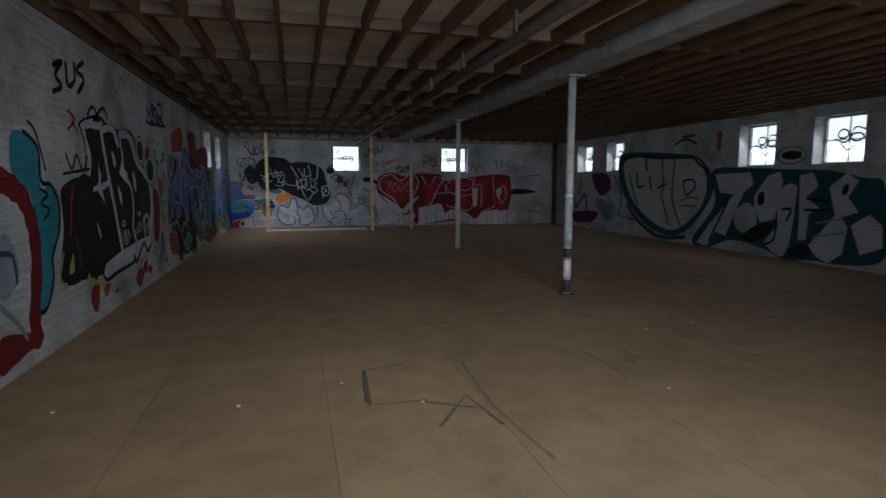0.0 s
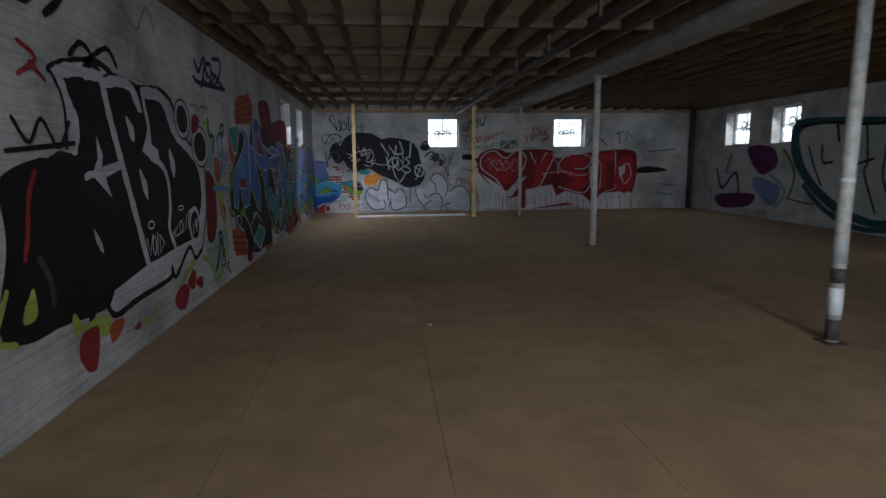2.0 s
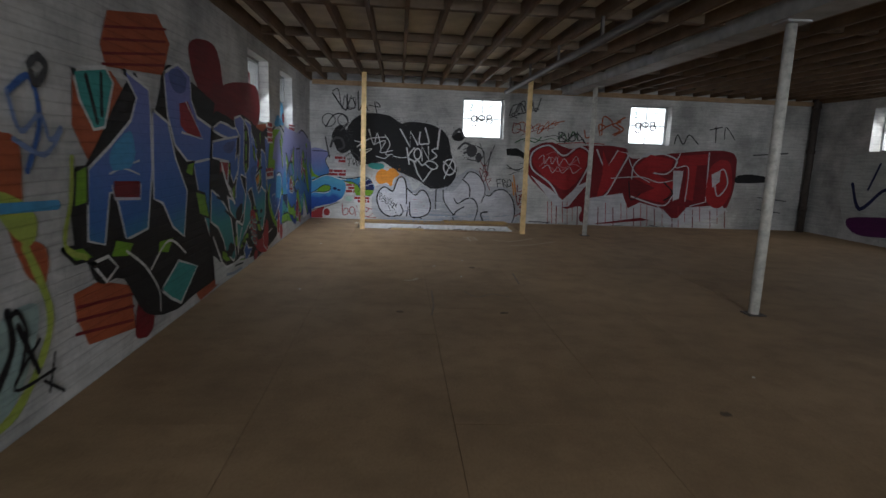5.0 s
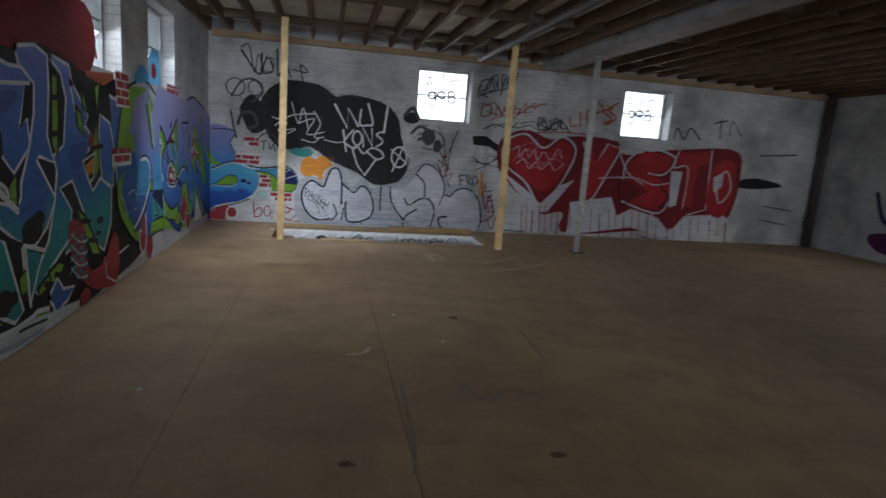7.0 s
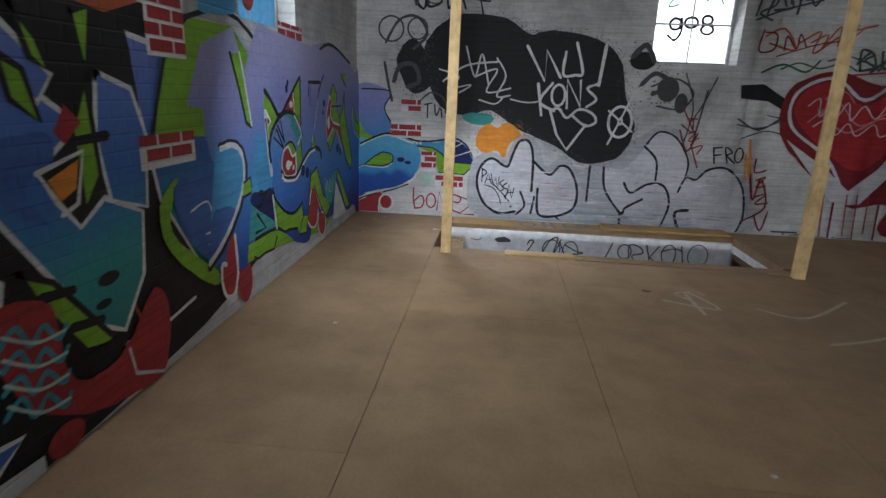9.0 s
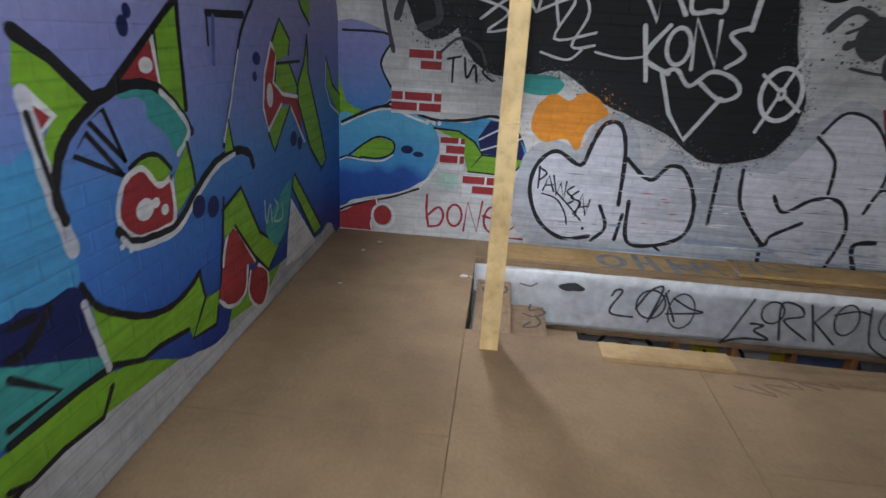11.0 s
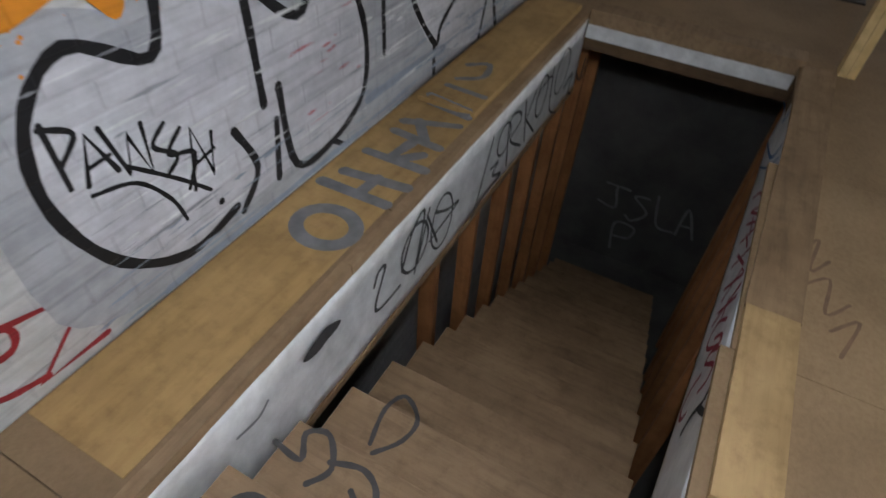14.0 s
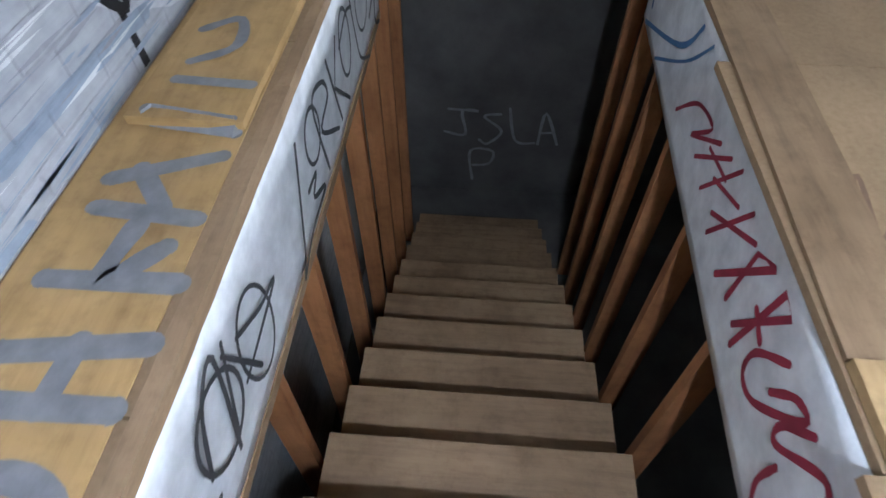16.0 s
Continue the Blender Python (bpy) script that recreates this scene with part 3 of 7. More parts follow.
def line(colour, width, pts, rounded=True):
    path = smooth_path(pts, False) if rounded and len(pts) > 2 else pts
    left, right = [], []
    h = width / 2
    for i, (a, b) in enumerate(path):
        p, q = path[max(i - 1, 0)], path[min(i + 1, len(path) - 1)]
        d = Vector((q[0] - p[0], q[1] - p[1]))
        d = d.normalized() if d.length > 1e-6 else Vector((1, 0))
        w = h * (1 + 0.12 * math.sin(i * 1.7 + a * 9))
        left.append((a - d.y * w, b + d.x * w))
        right.append((a + d.y * w, b - d.x * w))
    left, right = clip(left), clip(right)
    rings = [[left[i], left[i + 1], right[i + 1], right[i]] for i in range(len(path) - 1)]
    for i, s in ((0, math.pi / 2), (len(path) - 1, -math.pi / 2)):
        p, q = path[i], path[1 if i == 0 else i - 1]
        ang = math.atan2(p[1] - q[1], p[0] - q[0])
        rings.append(clip([(p[0] + h * math.cos(ang + k * math.pi / 6), p[1] + h * math.sin(ang + k * math.pi / 6)) for k in range(-3, 4)]))
    put("paint_line", rings, colour)


def oval(colour, u, v, ru, rv, width=0):
    pts = [(u + ru * math.cos(k * math.pi / 12), v + rv * math.sin(k * math.pi / 12)) for k in range(24)]
    if width:
        h = width / 2
        inn = clip([(u + (ru - h) * math.cos(k * math.pi / 12), v + (rv - h) * math.sin(k * math.pi / 12)) for k in range(24)])
        out = clip([(u + (ru + h) * math.cos(k * math.pi / 12), v + (rv + h) * math.sin(k * math.pi / 12)) for k in range(24)])
        put("paint_line", [[out[k], out[(k + 1) % 24], inn[(k + 1) % 24], inn[k]] for k in range(24)], colour)
    else:
        put("paint_fill", [clip(pts)], colour)


def scrapes(colour, u0, v0, u1, v1, count, longest):
    """Dry brush strokes and scuffs that follow the courses."""
    rng = random.Random(count + len(colour))
    rings = []
    for k in range(count):
        a, b = u0 + (u1 - u0) * rng.random(), v0 + (v1 - v0) * rng.random()
        w, h, t = longest * (0.15 + 0.85 * rng.random() ** 2), 0.0015 + 0.006 * rng.random() ** 2, 0.05 * (rng.random() - 0.5)
        rings.append([(a, b), (a + w * 0.4, b + t * w * 0.4 - h), (a + w, b + t * w), (a + w * 0.5, b + t * w * 0.5 + h)])
    tagged(put("scuffing", rings, colour), kind="stuff")


def bricks(u0, v0, u1, v1):
    """A patch of painted red bricks with white joints, keeping to the courses of the wall."""
    put("paint_fill", [clip([(u0, v0), (u1, v0), (u1, v1), (u0, v1)])], "WHITE")
    rings = []
    row = math.ceil(v0 / 0.072)
    while row * 0.072 < v1 - 0.02:
        z0, z1 = row * 0.072 + 0.008, min((row + 1) * 0.072 - 0.008, v1)
        x = math.floor(u0 / 0.21) * 0.21 + (0.105 if row % 2 else 0)
        while x < u1:
            a, b = max(x + 0.008, u0), min(x + 0.202, u1)
            if b - a > 0.03 and z1 - z0 > 0.02:
                rings.append(clip([(a, z0), (b, z0), (b, z1), (a, z1)]))
            x += 0.21
        row += 1
    if rings:
        put("paint_bricks", rings, "RED")


mural("red_teal_mural", "red and turquoise mural edge on the white brick wall", "west")
fill("PALE", [(4.325, 1.39), (4.616, 1.296), (4.736, 1.04), (4.711, 0.674), (4.624, 0.414), (4.165, 0.47)])
fill("TEALB", [(4.579, 1.87), (4.958, 1.82), (5.024, 1.589), (5.011, 1.399), (5.167, 1.446), (5.33, 1.343), (5.345, 1.087), (5.141, 0.852), (5.14, 0.651), (4.981, 0.43), (4.756, 0.407), (4.87, 0.743), (4.885, 1.121), (4.78, 1.403), (4.525, 1.557)])
line("BLACK", 0.04, [(4.768, 1.887), (5.012, 1.768), (5.028, 1.494), (5.228, 1.455), (5.369, 1.281), (5.323, 1.037), (5.148, 0.826), (5.135, 0.627), (4.966, 0.409), (4.765, 0.4)])
line("BLACK", 0.03, [(4.993, 1.423), (5.142, 1.373), (4.994, 1.304), (5.164, 1.239), (5.036, 1.168)])
line("BLACK", 0.03, [(4.862, 1.971), (4.992, 1.892), (5.136, 1.592)])
line("DRED", 0.20, [(4.344, 1.501), (4.657, 1.369), (4.802, 1.127), (4.826, 0.797), (4.722, 0.391), (4.731, 0.208)])
fill("DRED", [(4.145, 0.35), (4.581, 0.286), (4.842, 0.227), (4.782, 0.136), (4.554, 0.136), (4.268, 0.091), (4.102, 0.103)])
fill("BLUEGREY", [(4.272, 1.084), (4.431, 1.026), (4.518, 0.796), (4.365, 0.647), (4.195, 0.639)])
line("GREY", 0.05, [(4.184, 0.578), (4.413, 0.41), (4.556, 0.256)])
line("DGREY", 0.04, [(4.25, 0.962), (4.43, 0.918), (4.467, 0.716)])

mural("black_letter_mural", "huge black letters outlined in silver on white brick", "west")
fill("BLACK", [(5.446, 1.418), (5.887, 1.524), (6.088, 1.428), (6.831, 1.499), (6.931, 0.646), (6.389, 0.474), (5.876, 0.503), (5.503, 0.505), (5.298, 0.625), (5.435, 1.08)])
line("LGREEN", 0.04, [(5.387, 0.822), (5.268, 0.604), (5.411, 0.527)])
fill("BLACK", [(6.106, 2.03), (6.596, 2.101), (7.189, 2.103), (7.347, 1.438), (7.257, 0.686), (7.029, 0.585), (6.54, 0.6), (6.385, 0.471), (6.135, 0.568), (5.798, 0.532), (5.589, 0.617), (5.481, 0.584), (5.454, 0.649), (5.593, 0.901), (5.631, 1.15), (5.758, 1.428), (6.002, 1.566), (6.182, 1.569), (6.211, 1.811)])
line("RED", 0.04, [(5.751, 1.444), (5.671, 1.305), (5.619, 1.088), (5.575, 0.968)])
fill("BLACK", [(6.421, 2.051), (6.657, 2.059), (6.765, 2.044), (6.992, 2.073), (7.161, 2.077), (7.35, 2.092), (7.674, 2.098), (7.886, 2.025), (8.017, 1.84), (8.298, 1.709), (8.556, 1.535), (8.73, 1.292), (8.65, 1.002), (8.344, 0.707), (7.902, 0.655), (7.193, 0.601), (6.596, 0.621), (6.401, 0.524), (6.272, 0.475), (6.168, 0.517)])
line("BLACK", 0.05, [(6.003, 2.051), (6.14, 2.106), (6.459, 2.176), (6.678, 2.186), (6.889, 2.114)])
line("SILVERL", 0.09, [(6.069, 2.028), (6.204, 2.075), (6.538, 2.119), (6.706, 2.077)])
line("SILVERL", 0.10, [(6.113, 2.001), (6.176, 1.871), (6.246, 1.75), (6.2, 1.591)])
line("BLACK", 0.03, [(6.034, 2.03), (6.11, 1.923), (6.137, 1.806), (6.12, 1.589)])
fill("LGREEN", [(5.614, 0.8), (5.624, 0.633), (5.512, 0.616), (5.497, 0.668)])
fill("LGREEN", [(5.992, 0.55), (6.109, 0.441), (6.299, 0.446), (6.246, 0.301), (6.102, 0.405), (5.973, 0.388)])
fill("SILVERL", [(6.344, 1.05), (6.44, 0.939), (6.442, 0.867), (6.374, 0.929)])
line("DGREY", 0.05, [(5.707, 0.945), (5.79, 0.795), (5.793, 0.656)])
fill("SILVERL", [(7.202, 0.653), (7.544, 0.668), (7.909, 0.696), (8.344, 0.707), (8.515, 0.628), (8.498, 0.533), (8.217, 0.646), (7.868, 0.468), (7.696, 0.553), (7.14, 0.489), (6.56, 0.405), (6.455, 0.466), (6.564, 0.571)], False)
line("BLACK", 0.05, [(6.434, 2.127), (6.608, 2.142), (6.661, 2.087), (6.849, 2.125), (7.166, 2.11), (7.287, 2.098), (7.72, 2.134), (7.966, 2.075), (8.084, 1.948)])
line("SILVERL", 0.08, [(6.427, 2.087), (6.621, 2.095), (6.678, 2.061), (6.894, 2.099), (7.105, 2.093), (7.212, 2.028)])
fill("SILVERL", [(7.132, 2.078), (7.262, 2.029), (7.318, 1.903), (7.24, 1.901), (7.147, 1.995)], False)
line("SILVERL", 0.085, [(6.666, 2.061), (6.714, 1.877), (6.784, 1.683), (6.883, 1.431), (7.021, 1.085), (7.196, 0.618)])
fill("SILVERL", [(6.549, 1.465), (6.872, 1.516), (6.877, 1.455), (6.588, 1.39)], False)
fill("SILVERL", [(6.504, 1.685), (6.571, 1.548), (6.545, 1.466), (6.653, 1.24), (6.442, 1.382), (6.434, 1.454), (6.492, 1.52)], False)
line("SILVERL", 0.05, [(6.314, 1.4), (6.371, 1.416), (6.46, 1.419)])
fill("SILVERL", [(6.998, 1.851), (7.12, 1.768), (7.118, 1.655), (7.038, 1.699)])
fill("SILVERL", [(7.161, 1.441), (7.286, 1.335), (7.281, 1.184), (7.198, 1.287)])
fill("SILVERL", [(7.395, 1.766), (7.446, 1.652), (7.588, 1.602), (7.606, 1.483), (7.423, 1.519), (7.25, 1.587)], False)
line("SILVERL", 0.06, [(7.426, 1.534), (7.644, 1.471), (7.763, 1.332), (7.773, 1.091), (7.712, 0.897), (7.816, 0.714)])
line("SILVERL", 0.06, [(7.361, 2.077), (7.363, 1.976), (7.409, 1.844), (7.428, 1.669)])
line("SILVERL", 0.10, [(7.36, 2.07), (7.672, 2.083), (7.824, 2.017), (7.917, 1.899), (8.051, 1.76), (8.394, 1.624), (8.669, 1.464), (8.748, 1.242), (8.729, 0.994), (8.463, 0.686)])
fill("SILVERL", [(7.842, 1.629), (7.973, 1.489), (7.929, 1.346), (7.855, 1.45)])
line("BLACK", 0.03, [(7.985, 2.078), (8.106, 1.909), (8.284, 1.752), (8.666, 1.583), (8.886, 1.387), (8.853, 0.982), (8.71, 0.745), (8.595, 0.564), (8.367, 0.503)])
line("BLACK", 0.05, [(6.435, 0.474), (6.556, 0.385), (6.936, 0.414), (7.631, 0.438), (7.692, 0.533), (7.784, 0.426), (8.193, 0.641), (8.367, 0.503), (8.595, 0.564)])
line("WHITE", 0.018, [(7.191, 0.863), (7.234, 0.718), (7.32, 0.883)], False)
oval("WHITE", 7.339, 0.787, 0.035, 0.079, 0.016)
line("WHITE", 0.018, [(7.416, 0.885), (7.399, 0.7)], False)
line("WHITE", 0.018, [(7.466, 0.866), (7.454, 0.707), (7.564, 0.782), (7.466, 0.866)], False)
oval("WHITE", 7.306, 0.969, 0.062, 0.032, 0.016)
line("WHITE", 0.018, [(7.8, 0.834), (7.927, 0.906), (7.812, 0.798), (7.949, 0.809)], False)
oval("WHITE", 8.011, 0.873, 0.040, 0.059, 0.016)
line("WHITE", 0.016, [(8.074, 0.82), (8.097, 0.949), (8.14, 0.832), (8.175, 0.97)], False)
line("WHITE", 0.016, [(8.329, 1.012), (8.232, 0.977), (8.23, 0.841), (8.343, 0.894)])
line("WHITE", 0.014, [(8.221, 0.919), (8.315, 0.935)], False)
oval("WHITE", 8.043, 1.055, 0.070, 0.021, 0.014)
oval("BLACK", 8.418, 0.846, 0.131, 0.157, 0)
oval("SILVERL", 8.418, 0.846, 0.155, 0.171, 0.05)
line("WHITE", 0.018, [(8.362, 0.868), (8.354, 0.761)], False)
line("WHITE", 0.018, [(8.49, 0.904), (8.423, 0.874), (8.438, 0.824), (8.5, 0.893), (8.454, 0.774)])
oval("BLACK", 8.260, 1.915, 0.161, 0.148, 0)
oval("SILVERL", 8.260, 1.915, 0.183, 0.166, 0.06)
oval("BLACK", 8.260, 1.915, 0.215, 0.192, 0.02)
oval("BLACK", 8.771, 1.658, 0.201, 0.156, 0)
oval("SILVERL", 8.771, 1.658, 0.242, 0.186, 0.06)
oval("BLACK", 8.771, 1.658, 0.282, 0.215, 0.02)
fill("RED", [(7.71, 0.24), (7.93, 0.32), (8.11, 0.23), (7.95, 0.07), (7.75, 0.12)])
fill("RED", [(8.3, 0.26), (8.52, 0.28), (8.51, 0.15)])
fill("RED", [(6.05, 0.38), (6.27, 0.38), (6.21, 0.13), (6.09, 0.12), (6, 0.26)])
fill("LGREEN", [(6.28, 0.42), (6.44, 0.42), (6.41, 0.29), (6.3, 0.31)])
fill("RUST", [(6.44, 0.34), (6.65, 0.34), (6.6, 0.25), (6.44, 0.21)])
line("LGREEN", 0.05, [(7.01, 0.23), (7.07, 0.16), (7.24, 0.26)])
fill("RED", [(6.8, 0.21), (6.93, 0.23), (6.9, 0.17)])
fill("DRED", [(8.88, 1.35), (9.08, 1.38), (9.22, 1.19), (9.2, 0.8), (9.05, 0.6), (8.82, 0.63), (8.84, 0.97)])
fill("DRED", [(8.54, 1.91), (8.62, 1.99), (8.78, 1.97), (8.73, 1.85), (8.54, 1.79)])
fill("RUST", [(9.24, 1.52), (9.45, 1.49), (9.44, 1.05), (9.6, 0.94), (9.57, 0.74), (9.41, 0.85), (9.27, 1.22)])
fill("LGREEN", [(8.85, 1.91), (9.08, 1.98), (9.15, 1.81), (9.32, 1.75), (9.14, 1.74), (9, 1.9)], False)
fill("LGREEN", [(9.2, 1.26), (9.35, 1.25), (9.54, 1.12), (9.47, 0.96), (9.29, 1.1)])
line("DGREEN", 0.05, [(9.11, 1.98), (9.12, 1.81), (9.29, 1.76), (9.08, 1.38)])
line("LGREEN", 0.06, [(9.43, 0.97), (9.59, 0.6), (9.5, 0.36), (9.25, 0.15), (9.04, 0.12)])
fill("PALETEAL", [(8.73, 0.51), (9.04, 0.57), (9.29, 0.67), (9.5, 0.62), (9.31, 0.25), (9.05, 0.14), (8.87, 0.35)])
fill("PALETEAL", [(9.03, 1.7), (9.21, 1.74), (9.17, 1.41), (9.04, 1.38)])
line("LGREEN", 0.05, [(8.58, 0.48), (8.81, 0.38), (9.04, 0.1)])
line("BLACK", 0.05, [(9.25, 0.67), (9.26, 0.47), (9.06, 0.25)])
line("BLACK", 0.04, [(9.32, 0.58), (9.45, 0.29)])
fill("RED", [(8.07, 0.3), (8.26, 0.4), (8.32, 0.32), (8.22, 0.2)])
line("LGREEN", 0.06, [(7.92, 0.34), (8.09, 0.41), (8.32, 0.47)])
line("BLUE", 0.04, [(9.4, 1.75), (9.58, 1.84), (9.63, 1.61), (9.5, 1.36)])
line("LBLUE", 0.05, [(9.15, 1.19), (9.74, 1.16)])

mural("black_tag", "black and blue tags scrawled high on the brick", "west")
line("BLACK", 0.04, [(9.17, 2.5), (9.33, 2.44), (9.43, 2.37), (9.6, 2.46), (9.81, 2.43)])
line("BLACK", 0.04, [(9.4, 2.42), (9.53, 2.52), (9.68, 2.44)])
line("GREY", 0.03, [(8.54, 2.08), (8.69, 2.09), (8.79, 2.05), (8.91, 2.1), (9.1, 2.1)])
line("NAVY", 0.05, [(8.77, 2.56), (8.89, 2.47), (9.11, 2.65), (9.18, 2.45)])
line("NAVY", 0.05, [(8.96, 2.32), (9.15, 2.57), (9.37, 2.6), (9.28, 2.38), (9.07, 2.39)])
line("NAVY", 0.05, [(9.44, 2.69), (9.76, 2.72), (9.66, 2.5), (9.36, 2.53)])
line("NAVY", 0.05, [(8.7, 2.39), (8.87, 2.35), (9.52, 2.38), (9.92, 2.4)])
line("BLACK", 0.05, [(5.45, 2.53), (5.65, 2.6), (5.48, 2.45), (5.61, 2.37), (5.41, 2.29)])
line("BLACK", 0.05, [(5.75, 2.6), (5.77, 2.4), (5.95, 2.48), (5.96, 2.64)])
line("BLACK", 0.05, [(6.22, 2.7), (6.02, 2.59), (6.22, 2.53), (6.02, 2.37)])
line("RED", 0.03, [(5.72, 2.16), (5.87, 2.09), (5.69, 1.98)])
line("RED", 0.03, [(5.81, 2.06), (5.94, 1.98)])
line("BLACK", 0.04, [(6.25, 2.18), (6.4, 2.28), (6.53, 2.22), (6.44, 2.16), (6.76, 2.31), (6.9, 2.21)])
line("BLACK", 0.03, [(5.59, 1.74), (5.72, 1.61), (5.86, 1.75), (6.01, 1.59), (6.16, 1.75)])
line("BLACK", 0.03, [(5.51, 1.56), (6.2, 1.62)])
line("GREY", 0.03, [(7.08, 2.7), (7.32, 2.56), (7.55, 2.79), (7.72, 2.63)])

mural("blue_drip_mural", "blue graffiti letters over rust red patches on the wall", "west")
fill("RUST", [(10.43, 2.36), (11.22, 2.51), (11.45, 2.33), (11.28, 2.06), (10.37, 2), (10.31, 2.13)], False)
fill("RUST", [(9.82, 0.62), (10.13, 0.63), (10.54, 0.5), (10.58, 0.17), (9.95, 0.26), (9.84, 0.46)], False)
fill("RUST", [(11.8, 0.45), (12.4, 0.46), (12.51, 0.04), (11.95, 0.01), (11.76, 0.2)], False)
fill("RUST", [(9.97, 1.92), (10.43, 1.98), (10.66, 1.83), (10.35, 1.53), (10.09, 1.39), (9.93, 1.61)], False)
line("DRED", 0.02, [(10.38, 2.25), (11.38, 2.43)], False)
line("DRED", 0.02, [(10.36, 2.17), (11.36, 2.33)], False)
line("DRED", 0.02, [(10.35, 2.08), (11.34, 2.23)], False)
line("DRED", 0.02, [(10.33, 2.01), (11.32, 2.14)], False)
line("DRED", 0.02, [(9.85, 0.53), (10.58, 0.43)], False)
line("DRED", 0.02, [(9.84, 0.45), (10.57, 0.34)], False)
line("DRED", 0.02, [(9.82, 0.37), (10.55, 0.24)], False)
fill("DRED", [(11.9, 2.42), (12.64, 2.51), (12.88, 2.11), (12.73, 1.85), (12.08, 2.05)])
fill("DRED", [(12.83, 2.14), (14.32, 2.29), (14.35, 1.79), (13.05, 1.8)])
fill("DRED", [(10.7, 0.42), (10.91, 0.26), (10.83, 0.05), (10.57, 0.12)])
fill("BLACK", [(9.87, 1.26), (10.09, 1.41), (10.71, 1.99), (10.88, 1.9), (11.1, 1.78), (11.36, 2.15), (11.88, 2.09), (12.54, 1.95), (13.05, 1.8), (15.09, 1.78), (16.68, 1.45), (16.86, 0.66), (15.54, 0.14), (13.72, 0.01), (12.47, 0.12), (11.33, 0.1), (10.75, 0.24), (10.44, 0.57), (10.13, 0.61), (9.98, 0.78), (9.87, 0.91)])
line("WHITE", 0.05, [(9.99, 1.92), (10.36, 1.98), (10.44, 1.91), (10.3, 1.62), (10.18, 1.6), (10.04, 1.77), (9.99, 1.92)], False)
fill("TEAL", [(9.99, 1.92), (10.36, 1.98), (10.44, 1.91), (10.3, 1.62), (10.18, 1.6), (10.04, 1.77)], False)
line("BLACK", 0.04, [(10.12, 1.91), (10.22, 1.64)])
line("BLACK", 0.04, [(10.3, 1.94), (10.28, 1.69)])
line("WHITE", 0.05, [(10.63, 2), (10.99, 1.91), (11, 1.77), (10.98, 1.31), (10.86, 0.88), (10.52, 0.85), (10.41, 1.19), (10.31, 1.19), (10.21, 0.86), (10.03, 0.91), (10.08, 1.34), (10.36, 1.48), (10.68, 1.66), (10.8, 1.84), (10.63, 2)], False)
fill("LETTER", [(10.63, 2), (10.99, 1.91), (11, 1.77), (10.98, 1.31), (10.86, 0.88), (10.52, 0.85), (10.41, 1.19), (10.31, 1.19), (10.21, 0.86), (10.03, 0.91), (10.08, 1.34), (10.36, 1.48), (10.68, 1.66), (10.8, 1.84)], False)
line("WHITE", 0.05, [(11.06, 1.76), (11.33, 1.68), (11.46, 1.39), (11.7, 1.1), (11.59, 0.71), (11.36, 0.83), (11.17, 1.05), (11.01, 1.09), (11.06, 1.76)], False)
fill("LETTER", [(11.06, 1.76), (11.33, 1.68), (11.46, 1.39), (11.7, 1.1), (11.59, 0.71), (11.36, 0.83), (11.17, 1.05), (11.01, 1.09)], False)
line("WHITE", 0.05, [(11.31, 2.07), (11.6, 2.18), (11.88, 2.12), (11.89, 1.91), (12.03, 1.76), (12.49, 1.67), (13.05, 1.77), (13.15, 1.52), (12.43, 1.33), (11.75, 1.38), (11.48, 1.52), (11.35, 1.76), (11.31, 2.07)], False)
fill("LETTER", [(11.31, 2.07), (11.6, 2.18), (11.88, 2.12), (11.89, 1.91), (12.03, 1.76), (12.49, 1.67), (13.05, 1.77), (13.15, 1.52), (12.43, 1.33), (11.75, 1.38), (11.48, 1.52), (11.35, 1.76)], False)
line("WHITE", 0.05, [(11.91, 1.34), (12.43, 1.37), (12.63, 1.04), (12.68, 0.68), (12.3, 0.61), (12.07, 0.95), (11.91, 1.34)], False)
fill("LETTER", [(11.91, 1.34), (12.43, 1.37), (12.63, 1.04), (12.68, 0.68), (12.3, 0.61), (12.07, 0.95)], False)
line("WHITE", 0.05, [(12.99, 1.43), (14.02, 1.67), (14.32, 1.2), (14.29, 0.58), (13.5, 0.42), (13.2, 0.93), (12.99, 1.43)], False)
fill("LETTER", [(12.99, 1.43), (14.02, 1.67), (14.32, 1.2), (14.29, 0.58), (13.5, 0.42), (13.2, 0.93)], False)
line("WHITE", 0.05, [(14.74, 1.64), (16.07, 1.45), (16.36, 0.8), (15.36, 0.32), (14.92, 0.9), (14.74, 1.64)], False)
fill("LETTER", [(14.74, 1.64), (16.07, 1.45), (16.36, 0.8), (15.36, 0.32), (14.92, 0.9)], False)
fill("RED", [(11.6, 1.86), (11.8, 1.9), (12.14, 1.59), (11.79, 1.6), (11.61, 1.68)], False)
line("WHITE", 0.02, [(11.76, 1.89), (12.18, 1.57), (11.64, 1.62)], False)
fill("GREEN", [(9.93, 1.35), (10.06, 1.37), (10.04, 1.14), (9.89, 1.13)], False)
line("BLACK", 0.03, [(9.93, 1.35), (10.06, 1.37), (10.04, 1.14), (9.89, 1.13), (9.93, 1.35)], False)
fill("GREEN", [(9.74, 0.9), (9.95, 0.89), (10.07, 0.79), (9.86, 0.8)], False)
line("BLACK", 0.03, [(9.74, 0.9), (9.95, 0.89), (10.07, 0.79), (9.86, 0.8), (9.74, 0.9)], False)
